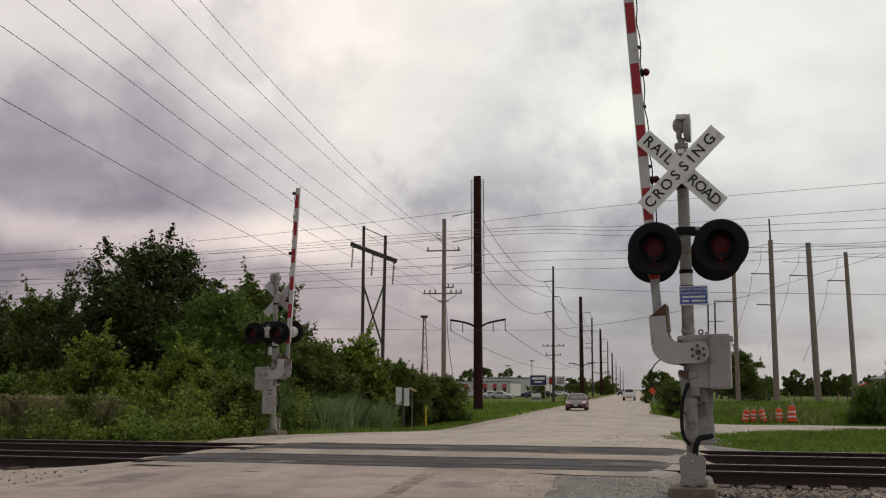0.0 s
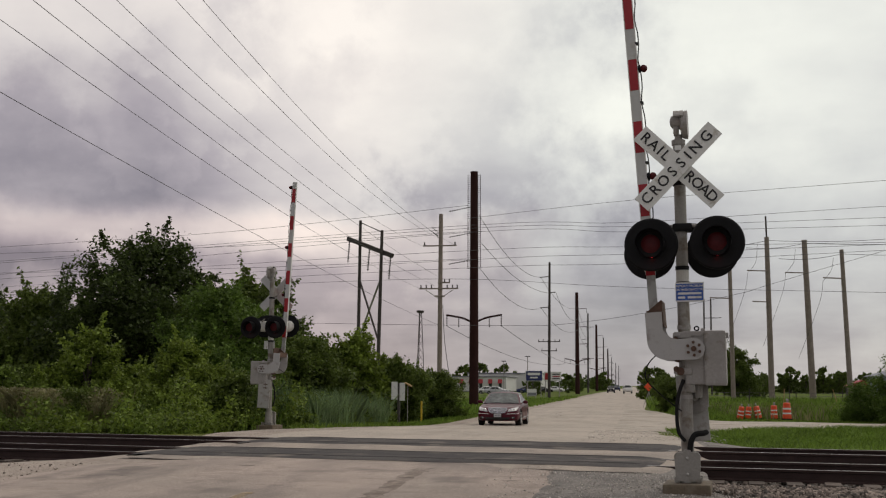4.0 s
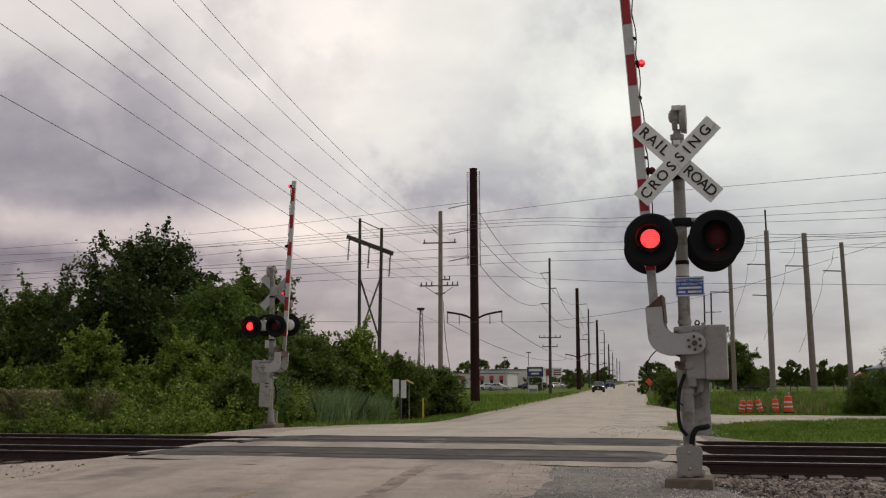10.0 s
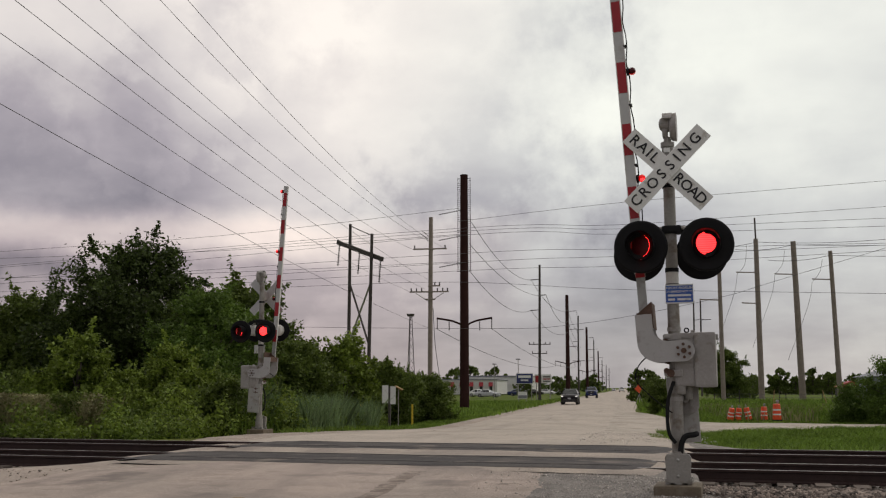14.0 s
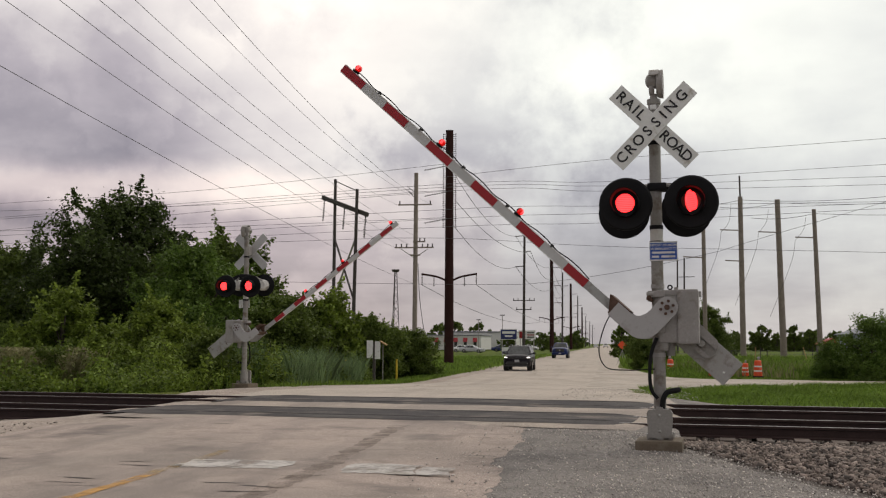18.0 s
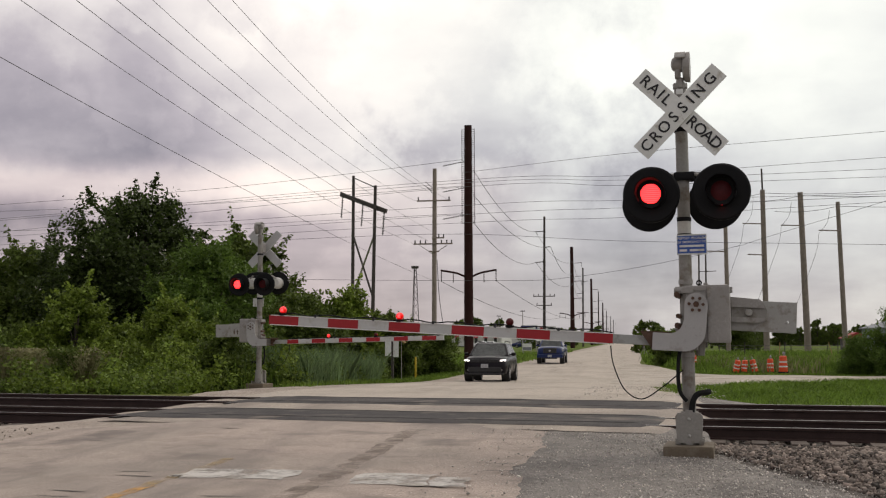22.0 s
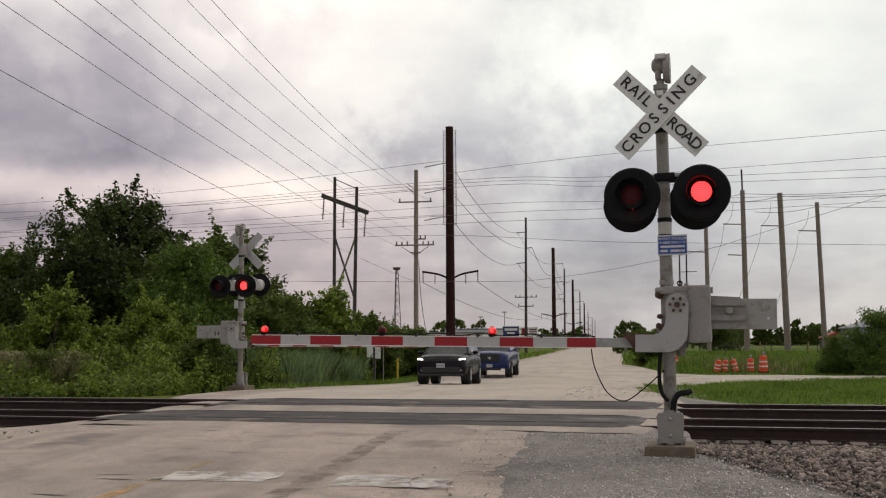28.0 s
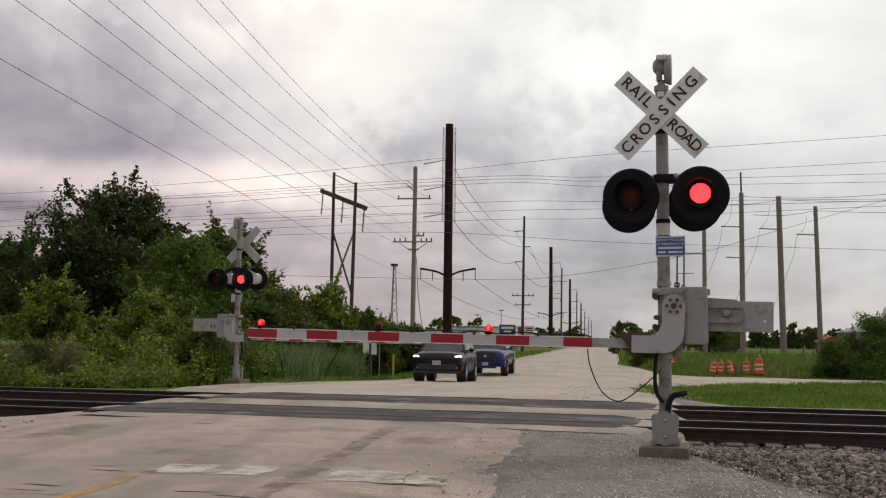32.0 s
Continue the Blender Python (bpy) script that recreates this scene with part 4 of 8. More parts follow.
    box(bm, 0.0, 0.245, -0.10, 0.26, 1.30, 1.93, 0.03)
    box(bm, -0.02, 0.26, -0.11, 0.27, 1.88, 1.95, 0.02)
    mech = part("gate_mechanism", bm, GALV, root, "grey gate machine housing")
    bm = bmesh.new()
    box(bm, 0.235, 0.495, -0.135, 0.27, 1.285, 1.955, 0.035)
    box(bm, 0.485, 0.525, -0.03, 0.05, 1.86, 1.93, 0.01)
    box(bm, 0.20, 0.25, -0.05, 0.02, 1.94, 1.985, 0.01)
    part("access_cover", bm, GALV, mech, "rounded grey machine cover with latch")
    # same grey as the housing; the darker paint holds the shade under it
    bm = bmesh.new()
    tube(bm, (0.14, 0.06, 1.14), (0.14, 0.06, 1.31), 0.05, 0.07, 14)
    box(bm, 0.0, 0.12, -0.09, 0.05, 1.20, 1.33, 0.03)
    part("motor_box", bm, MASTPAINT, mech, "grey box under the gate machine")
    bm = bmesh.new()
    bent(bm, [(0.15 + 0.026 * math.cos(a * 0.7), 0.0, 1.985 + 0.026 * math.sin(a * 0.7)) for a in range(10)], 0.009, 6, 2)
    part("lifting_eye", bm, BLACK, mech)
    for z in (1.46, 1.90):
        bm = bmesh.new()
        box(bm, -0.12, 0.09, -0.12, 0.12, z - 0.04, z + 0.04, 0.015)
        tube(bm, (-0.13, -0.10, z), (-0.05, -0.10, z), 0.03, 0.03, 10)
        part("mount_clamp", bm, GALV, mech, "bolted mast clamp")
    for x, z, r in ((-0.10, 1.85, 0.034), (-0.085, 1.83, 0.026), (-0.085, 1.60, 0.03), (-0.10, 1.49, 0.036), (-0.05, 1.46, 0.05)):
        bm = bmesh.new()
        tube(bm, (x, -0.13, z), (x, 0.05, z), r, r, 8)
        tube(bm, (x - 0.035, -0.06, z), (x + 0.03, -0.06, z), r * 0.7, r * 0.7, 6)
        part("clamp_bolt", bm, RUST, mech, "rusty clamp bolt")
    # cables
    bm = bmesh.new()
    bent(bm, [(-0.02, -0.10, 1.36), (-0.09, -0.13, 1.15), (-0.11, -0.13, 0.9), (-0.09, -0.11, 0.72), (-0.02, -0.10, 0.62)], 0.023, 8)
    part("cable_hose", bm, RUBBER, root, "black flexible cable hose")
    bm = bmesh.new()
    bent(bm, [(0.03, -0.12, 0.50), (0.05, -0.13, 0.62), (0.10, -0.12, 0.70), (0.20, -0.10, 0.72), (0.23, -0.06, 0.73)], 0.034, 8)
    part("cable_hose", bm, RUBBER, root, "black flexible cable hose")
    # the gate arm; its own space has the hub at its origin and the lowered arm along -x
    bm = bmesh.new()
    box(bm, -arm_len, -0.95, -0.03, 0.03, -0.505, -0.385, 0.006)
    arm = part("gate_arm", bm, ARMWHITE, root, "gate arm with red and white stripes", at=Matrix.Translation(HUB) @ pose(0, 0, 0, 0, 85.6, 0))
    x = -0.94
    first = True
    while x > -arm_len + 0.2:
        w = 0.34 if first else 0.4064
        first = False
        bm = bmesh.new()
        box(bm, x - w, x, -0.0335, 0.0335, -0.502, -0.388)
        part("red_stripe", bm, REDSHEET, arm)
        x -= w + 0.4064
    for z0 in (-0.508, -0.387):
        bm = bmesh.new()
        box(bm, -arm_len, -0.99, -0.036, -0.0, z0 - 0.004, z0 + 0.006)
        part("edge_strip", bm, WHITE, arm)
    bm = bmesh.new()  # front and rear plates of the elbow
    elbow = arc(0, 0, 0.13, 0, 180, 14) + [(-0.128, -0.17), (-0.14, -0.23), (-0.17, -0.29), (-0.215, -0.33), (-0.27, -0.347), (-0.475, -0.347), (-0.475, -0.548)] + [(-0.13 + 0.25 * math.sin(radians(a)), -0.298 - 0.25 * math.cos(radians(a))) for a in range(0, 91, 10)]
    plate(bm, elbow, -0.115, -0.085)
    part("bracket_plate", bm, BRACKET, arm, "curved steel elbow plate")
    bm = bmesh.new()
    plate(bm, elbow, 0.42, 0.445)
    part("bracket_plate", bm, BRACKET, arm, "curved steel elbow plate")
    bm = bmesh.new()
    box(bm, -0.50, -0.36, -0.075, 0.42, -0.53, -0.515, 0.0)
    box(bm, -0.62, -0.30, -0.084, 0.44, -0.346, -0.334, 0.0)
    plate(bm, [(-0.62, -0.346), (-0.44, -0.346), (-0.44, -0.54), (-0.475, -0.54)], -0.08, -0.068)
    plate(bm, [(-0.62, -0.346), (-0.44, -0.346), (-0.44, -0.54), (-0.475, -0.54)], 0.05, 0.062)
    part("bracket_tie", bm, RUST, arm, "rusty tie plate")
    bm = bmesh.new()
    box(bm, -0.99, -0.40, -0.026, 0.026, -0.50, -0.39, 0.006)
    part("arm_adaptor", bm, ADAPTOR, arm, "plain grey butt end of the arm")
    for i in range(5):
        bm = bmesh.new()
        box(bm, -1.6 - i * 0.78, -1.57 - i * 0.78, -0.038, 0.038, -0.392, -0.352, 0.004)
        part("cable_clip", bm, TRIMBLACK, arm, "small black cable clip")
    for i in range(7):
        bm = bmesh.new()
        a = i * math.pi / 3
        px, pz, r = (0, 0, 0.034) if i == 6 else (0.078 * math.cos(a), 0.078 * math.sin(a), 0.019)
        tube(bm, (px, -0.135, pz), (px, -0.112, pz), r, r, 10)
        part("bolt", bm, RUST, arm)
    for i in range(7):
        a = i * math.pi / 3 + 0.5
        px, pz, r = (0, 0, 0.03) if i == 6 else (0.078 * math.cos(a), 0.078 * math.sin(a), 0.017)
        bm = bmesh.new()
        tube(bm, (px, 0.44, pz), (px, 0.462, pz), r, r, 8)
        part("bolt", bm, RUST, arm)
    bm = bmesh.new()
    box(bm, 0.30, 1.12, 0.35, 0.375, -0.275, 0.085, 0.008)
    cw = part("counterweight", bm, ALU, arm, "flat grey counterweight plates")
    for y0, y1, pts in ((0.27, 0.31, [(0.30, 0.12), (0.70, 0.10), (0.745, 0.065), (0.76, 0.0), (0.30, 0.0)]), (0.27, 0.31, [(0.30, -0.115), (0.775, -0.115), (0.755, -0.15), (0.70, -0.175), (0.30, -0.175)]), (0.30, 0.345, [(0.30, 0.12), (0.70, 0.10), (0.745, 0.065), (0.79, -0.03), (0.78, -0.11), (0.70, -0.17), (0.30, -0.17)])):
        bm = bmesh.new()
        plate(bm, pts, y0, y1)
        part("slotted_plate", bm, MASTPAINT if y0 == 0.30 else GALV, cw)
    bm = bmesh.new()
    tube(bm, (0.585, 0.245, -0.055), (0.585, 0.34, -0.055), 0.04, 0.045, 14)
    part("weight_bolt", bm, ALU, cw, "round clamp bolt in the slot")
    for x in (0.44, 0.54):
        bm = bmesh.new()
        box(bm, x - 0.012, x + 0.012, 0.37, 0.381, -0.20, -0.07, 0.003)
        box(bm, x - 0.035, x + 0.035, 0.37, 0.383, -0.145, -0.125, 0.003)
        part("bolt_slot", bm, RUST, cw, "dark slotted bolt")
    bm = bmesh.new()
    ball(bm, (1.02, 0.345, -0.15), 0.016, 8)
    part("rivet", bm, WHITE, cw)
    # wire along the arm, clips and lamps
    bm = bmesh.new()
    pts = []
    for i in range(24):
        xx = -0.95 - (arm_len - 1.1) * i / 23
        pts.append((xx, 0.0, -0.365 + (0.012 if i % 3 else -0.012)))
    bent(bm, pts, 0.008, 5, 2)
    part("arm_cable", bm, RUBBER, arm)
    lights = []
    for k, d in enumerate((2.19, 3.59, arm_len - 0.16)):
        bm = bmesh.new()
        tube(bm, (-d, 0, -0.387), (-d, 0, -0.352), 0.048, 0.055, 12)
        part("lamp_base", bm, BLACK, arm)
        bm = bmesh.new()
        ball(bm, (0, 0, 0), 0.05, 16, (1, 1, 0.95))
        for f in bm.faces:
            c = f.calc_center_median()
            f.material_index = 1 if c.y > 0 else 0 if math.hypot(c.x, c.z - 0.008) < 0.022 else 2
        lights.append(part("arm_lamp", bm, [LENS_ON, LENS_OFF, ARM_ON], arm, "small red gate lamp", smooth=True, at=pose(-d, 0, -0.315, 0, 0, 180)))
    # the slack cable between arm and mast, hung from its mast end
    bm = bmesh.new()
    bent(bm, [(-0.84, -0.02, 0.24), (-0.80, -0.03, 0.02), (-0.66, -0.04, -0.26), (-0.46, -0.04, -0.36), (-0.24, -0.03, -0.22), (0.0, 0.0, 0.0)], 0.0075, 5, 6)
    cable = part("slack_cable", bm, RUBBER, root, "thin black cable looping to the gate arm", at=pose(-0.05, -0.12, 0.98))
    return root, arm, lenses, lights, cable


near_signal, near_arm, near_lenses, near_lights, near_cable = crossing_signal(pose(0.60, 13.15, -0.07, 0, -0.45, -5.8),
    "grey crossing signal with crossbuck, twin red lights and striped gate arm", 5.33, 0.205)
far_signal, far_arm, far_lenses, far_lights, far_cable = crossing_signal(pose(-10.50, 29.5, -0.10, 0, 0, 174.2),
    "grey crossing signal seen from behind, with striped gate arm", 5.55, 0.30, 0.0, 0.12, 0.06)

# ---- poles, pylons and wires ----


def round_pole(root, base, top, r0, r1, material, name="shaft", seg=14):
    bm = bmesh.new()
    tube(bm, base, top, r0, r1, seg)
    return part(name, bm, material, root, smooth=False)


def bar(root, name, a, b, r, material, label="", seg=8):
    bm = bmesh.new()
    tube(bm, a, b, r, r, seg)
    return part(name, bm, material, root, label)


def beam(root, name, a, b, w, h, material, label=""):
    """A squared timber from a to b."""
    a, b = Vector(a), Vector(b)
    bm = bmesh.new()
    d = b - a
    q = d.to_track_quat("X", "Z").to_matrix().to_4x4()
    box(bm, -d.length / 2, d.length / 2, -w / 2, w / 2, -h / 2, h / 2, 0.02, Matrix.Translation((a + b) / 2) @ q)
    return part(name, bm, material, root, label)


def insulator(root, a, b, r=0.07, discs=6):
    """A string of ribbed discs from a to b."""
    a, b = Vector(a), Vector(b)
    bm = bmesh.new()
    tube(bm, a, b, r * 0.3, r * 0.3, 6)
    d = (b - a).normalized()
    for i in range(discs):
        p = a + (b - a) * (i + 0.5) / discs
        tube(bm, p - d * 0.03, p + d * 0.03, r, r * 0.6, 8)
    return part("insulator", bm, INSUL, root, "ribbed insulator")


def steel_pole(x, y, top, r0, r1, arm_z, detail=True, label="dark rust-brown steel transmission pole beside the road"):
    """A tapered steel pole with step bolts on both sides and a pair of upswept arms."""
    root = thing("steel_pole", pose(x, y, -0.7), label, "utility pole", "steel transmission poles")
    h = top + 0.7
    bm = bmesh.new()
    tube(bm, (0, 0, 0), (0, 0, h), r0, r1, 20)
    tube(bm, (0, 0, h), (0, 0, h + 0.06), r1 * 1.05, r1 * 1.05, 20)
    part("shaft", bm, CORTEN, root)
    z = arm_z + 0.7
    for s in (-1, 1):
        bm = bmesh.new()
        bent(bm, [(s * r0 * 0.8, 0, z - 0.35), (s * 1.2, 0, z), (s * 2.75, 0, z + 0.28)], 0.10, 8, 4)
        part("arm", bm, CORTEN, root, "upswept steel arm")
        for f in (0.98, 0.55):
            insulator(root, (s * 2.75 * f, 0, z + 0.28 * f - 0.08), (s * 2.75 * f, 0, z + 0.28 * f - 1.1), 0.09)
    if detail:
        n = 44
        for s in (-1, 1):
            bm = bmesh.new()
            for i in range(n):
                zz = h * 0.58 + h * 0.415 * i / n
                r = r0 + (r1 - r0) * zz / h
                box(bm, min(s * r, s * (r + 0.30)), max(s * r, s * (r + 0.30)), -0.02, 0.02, zz - 0.018, zz + 0.018)
            box(bm, s * (r0 * 0.9 + 0.20) - 0.02, s * (r0 * 0.9 + 0.20) + 0.02, -0.02, 0.02, h * 0.58, h * 0.99)
            part("step_ladder", bm, CORTEN, root, "ladder of step bolts")
        for k, zz in enumerate((18.7, 16.1, 13.4)):
            insulator(root, (-r1, 0, zz + 0.7), (-r1 - 2.2, 0.2, zz + 0.35), 0.10, 9)
    else:
        for zz in (0.80, 0.62, 0.45):
            bar(root, "side_arm", (r0 * 0.8, 0, h * (zz + 0.04)), (2.1, 0, h * (zz + 0.04) + 0.1), 0.06, CORTEN)
            insulator(root, (2.1, 0, h * (zz + 0.04)), (2.1, 0, h * (zz + 0.04) - 0.9), 0.08)
    return root


steel_pole(-15.55, 103.0, 22.2, 0.47, 0.37, 7.7)
steel_pole(-12.4, 232.0, 21.1, 0.5, 0.34, 6.6, False, "dark steel transmission pole farther along the road")
steel_pole(-12.3, 345.0, 20.4, 0.48, 0.32, 6.4, False, "dark steel transmission pole farther along the road")
steel_pole(-13.4, 529.0, 18.9, 0.46, 0.30, 6.2, False, "dark steel transmission pole farther along the road")


def wood_pole(base, top, r0, r1, label, arms=(), material=WOODPOLE, group="wooden utility poles"):
    """A wooden pole; arms are (height, from x, to x, rise, insulators)."""
    bx, by, bz = base
    root = thing("utility_pole", pose(bx, by, bz), label, "utility pole", group)
    t = Vector(top) - Vector(base)
    round_pole(root, (0, 0, 0), t, r0, r1, material)
    for z, x0, x1, rise, pins in arms:
        c = t * (z / t.z)
        beam(root, "crossarm", c + Vector((x0, -r0 * 0.9, 0)), c + Vector((x1, -r0 * 0.9, rise)), 0.10, 0.13, material, "timber crossarm")
        for p in pins:
            q = c + Vector((p, -r0 * 0.9, 0.05 + rise * (p - x0) / (x1 - x0 + 1e-6)))
            bm = bmesh.new()
            tube(bm, q, q + Vector((0, 0, 0.22)), 0.075, 0.05, 8)
            ball(bm, q + Vector((0, 0, 0.24)), 0.075, 8)
            part("insulator", bm, INSUL, root, "pin insulator")
    return root


near_pole = wood_pole((-18.15, 98.5, -0.8), (-17.8, 97.0, 17.1), 0.24, 0.19, "weathered grey wooden utility pole with two crossarms",
    [(14.9, -1.65, 1.55, 0.0, (-1.5, 1.4)), (10.9, -1.95, 1.75, 0.0, (-1.8, -1.3, -0.8, 0.7, 1.2, 1.65)), (11.45, -0.2, 0.95, 0.0, (0.45, 0.9)), (10.2, -0.5, 0.5, 0.0, ())])
for dx, dz in ((-0.75, 16.3), (-0.9, 16.0), (-0.6, 15.8)):
    insulator(near_pole, (-0.1, -0.25, dz), (dx, -0.3, dz + 0.55), 0.07, 4)
bar(near_pole, "brace", (0.0, -0.2, 10.0), (1.3, -0.25, 10.85), 0.035, ALU)
bar(near_pole, "brace", (0.0, -0.2, 10.0), (-1.3, -0.25, 10.85), 0.035, ALU)
bm = bmesh.new()
bent(bm, [(0.3, 0, 9.5), (0.5, 0, 6.0), (1.0, 0, 2.6), (1.5, 0, 0.0)], 0.03, 6, 4)
part("guy_wire", bm, WIRE, near_pole)

# the H-shaped pylon
hf = thing("h_frame_pylon", pose(-28.1, 106.3, -0.9), "two-legged dark timber pylon with crossarm and X-brace", "pylon")
A0, A1, B0, B1 = Vector((0, 0, 0)), Vector((0.35, -1.1, 18.85)), Vector((2.9, -3.4, 0)), Vector((3.45, -4.4, 17.3))
round_pole(hf, A0, A1, 0.20, 0.15, DARKWOOD, "leg")
round_pole(hf, B0, B1, 0.20, 0.15, DARKWOOD, "leg")
CA, CB = Vector((-1.3, 0.15, 17.15)), Vector((4.65, -4.9, 14.65))
beam(hf, "crossarm", CA, CB, 0.3, 0.42, DARKWOOD, "heavy timber crossarm")
bar(hf, "tie_wire", A1 - Vector((0, 0, 0.2)), B1 - Vector((0, 0, 0.2)), 0.05, DARKWOOD)
bar(hf, "brace", A0 + (A1 - A0) * 0.68, B0 + (B1 - B0) * 0.36, 0.10, DARKWOOD)
bar(hf, "brace", A0 + (A1 - A0) * 0.35, B0 + (B1 - B0) * 0.72, 0.10, ALU)
for f in (0.04, 0.5, 0.96):
    p = CA + (CB - CA) * f - Vector((0, 0, 0.2))
    insulator(hf, p, p - Vector((0.15, 0, 2.2)), 0.15, 9)

wood_pole((-13.3, 166.3, -0.75), (-12.9, 164.0, 20.1), 0.24, 0.16, "tall dark wooden pole with offset arms by the verge",
    [(18.5, -1.45, 0.0, 0.1, ()), (16.1, 0.0, 0.95, 0.1, ()), (13.8, -1.45, 0.0, 0.1, ()), (8.6, -1.7, 1.7, 0.0, (-1.6, -0.9, 0.9, 1.6)), (7.2, -1.2, 1.2, 0.0, (-1.1, 1.1))], DARKWOOD)
for bx, by, tz in ((-13.3, 304, 21.3), (-12.9, 437, 20.3), (-14.0, 632, 17.3), (-14.0, 760, 17.0), (-14.2, 900, 17.0)):
    wood_pole((bx, by, -0.9), (bx + 0.2, by - 1, tz), 0.28, 0.2, "dark wooden pole far along the road",
        [(tz * 0.86, 0, 1.6, 0.1, ()), (tz * 0.70, -1.6, 0, 0.1, ()), (tz * 0.45, -1.7, 1.7, 0.0, ())], DARKWOOD)
# the row on the field side
wood_pole((10.8, 125.0, -0.7), (10.6, 123.0, 14.4), 0.27, 0.22, "grey wooden pole standing in the field", [(11.8, -2.3, 0.0, -0.1, ())])
rp = wood_pole((15.7, 131.0, -0.7), (15.35, 128.3, 18.6), 0.36, 0.27, "tall grey wooden pole with a thin top section", [(15.4, -2.4, 0.0, -0.1, ()), (11.8, -1.9, 0.0, -0.1, ())])
bar(rp, "top_section", (-0.35, -2.7, 19.0), (-0.4, -2.75, 21.75), 0.10, DARKWOOD)
wood_pole((20.5, 132.0, -0.7), (19.7, 129.2, 18.3), 0.40, 0.30, "tall grey wooden pole leaning slightly in the field", [(15.2, -2.4, 0.0, -0.1, ())])
wood_pole((23.5, 125.4, -0.7), (22.65, 122.8, 16.3), 0.30, 0.22, "grey wooden pole leaning in the field", [(13.9, -2.2, 0.0, -0.1, ())])
for x in (14.6, 16.05):
    wood_pole((x, 238.0, -0.8), (x + 0.1, 236.0, 19.9), 0.22, 0.16, "thin dark pole beyond the field", [(16.5, 0, 2.2, 0.1, ()), (13.5, 0, 2.2, 0.1, ())], DARKWOOD)

# lattice mast behind the bushes
lt = thing("lattice_tower", pose(-35.9, 177, -0.9), "slim grey lattice tower far behind the bushes", "tower")
for a in range(3):
    c, s = math.cos(a * 2.094), math.sin(a * 2.094)
    bar(lt, "leg", (0.9 * c, 0.9 * s, 0), (0.22 * c, 0.22 * s, 14.2), 0.06, DARKWOOD)
    c2, s2 = math.cos((a + 1) * 2.094), math.sin((a + 1) * 2.094)
    for i in range(12):
        f0, f1 = i / 12, (i + 1) / 12
        r0_, r1_ = 0.9 - 0.68 * f0, 0.9 - 0.68 * f1
        bar(lt, "strut", (r0_ * c, r0_ * s, 14.2 * f0), (r1_ * c2, r1_ * s2, 14.2 * f1), 0.03, DARKWOOD, seg=5)
bm = bmesh.new()
tube(bm, (0, 0, 14.1), (0, 0, 14.5), 0.55, 0.7, 12)
part("platform", bm, DARKWOOD, lt)

# wires
CROSS_LINES = (
    ((-15.9, 101.8, 18.7), (-41.2, 104.5, 17.0), (-70.6, 107.7, 16.2)), ((-15.9, 101.8, 16.1), (-41.2, 104.5, 15.4), (-70.6, 107.7, 15.5)), ((-15.9, 101.8, 13.4), (-41.1, 104.5, 13.1), (-70.4, 107.7, 13.3)),
    ((-70.5, 107.7, 14.6), (-15.9, 101.8, 16.7), (-0.4, 100.1, 16.4), (21.6, 97.7, 17.0)), ((-70.5, 107.7, 14.4), (-15.9, 101.8, 16.4), (-0.4, 100.1, 16.0), (21.6, 97.7, 16.0)),
    ((-70.4, 107.7, 13.1), (-15.9, 101.8, 16.0), (-0.4, 100.1, 15.5), (21.5, 97.7, 15.3)), ((-70.4, 107.7, 12.6), (-15.9, 101.8, 14.2), (-0.4, 100.1, 14.1), (21.4, 97.7, 13.8)),
    ((-70.3, 107.7, 11.7), (-15.9, 101.8, 13.3), (-0.4, 100.1, 13.4), (21.4, 97.7, 13.6)), ((-70.3, 107.7, 11.2), (-15.9, 101.8, 12.5), (-0.5, 100.1, 12.5), (21.4, 97.8, 13.1)),
    ((-70.3, 107.7, 10.8), (-32.2, 103.5, 11.4), (-15.9, 101.8, 11.4), (-0.5, 100.1, 10.3), (21.2, 97.8, 9.4)), ((-55.8, 106.1, 7.9), (-15.9, 101.8, 6.9), (-4.8, 100.6, 7.1), (8.3, 99.2, 9.3), (21.4, 97.8, 13.0)),
    ((-15.9, 101.8, 17.4), (-0.3, 100.1, 18.5), (21.7, 97.7, 19.3)))
LONG_LINES = (((-16.4, 97.5, 14.1), (-16.4, 55.3, 14.5), (-16.4, 36.8, 16.1)), ((-18.4, 97.0, 15.0), (-18.4, 58.5, 15.3), (-18.4, 38.7, 16.9)), ((-19.6, 96.9, 14.1), (-19.6, 62.6, 14.1), (-19.6, 35.9, 16.0)),
    ((-18.2, 97.5, 11.3), (-18.2, 58.0, 12.2), (-18.2, 30.5, 13.9)), ((-18.5, 97.6, 10.4), (-18.5, 58.9, 11.2), (-18.5, 28.5, 13.2)), ((-19.8, 97.4, 10.1), (-19.8, 63.4, 10.7), (-19.8, 29.3, 12.7)),
    ((-18.1, 98.2, 6.7), (-18.1, 66.9, 7.6), (-18.1, 26.9, 9.6)))


def onward(pts, metres):
    """The line with a further point beyond its last one."""
    a, b = Vector(pts[-2]), Vector(pts[-1])
    return [*pts, tuple(b + (b - a).normalized() * metres)]


def wire(pts, r, group="overhead wires"):
    bm = bmesh.new()
    bent(bm, pts, r, 5, 6)
    ob = part("overhead_wire", bm, WIRE)
    return tagged(ob, "thin dark overhead power line strung between poles", "power line", group)


for pts in CROSS_LINES:
    line = onward(pts, 90)
    if len(pts) > 3:
        line = onward(line[::-1], 120)[::-1]
    wire(line, 0.019)
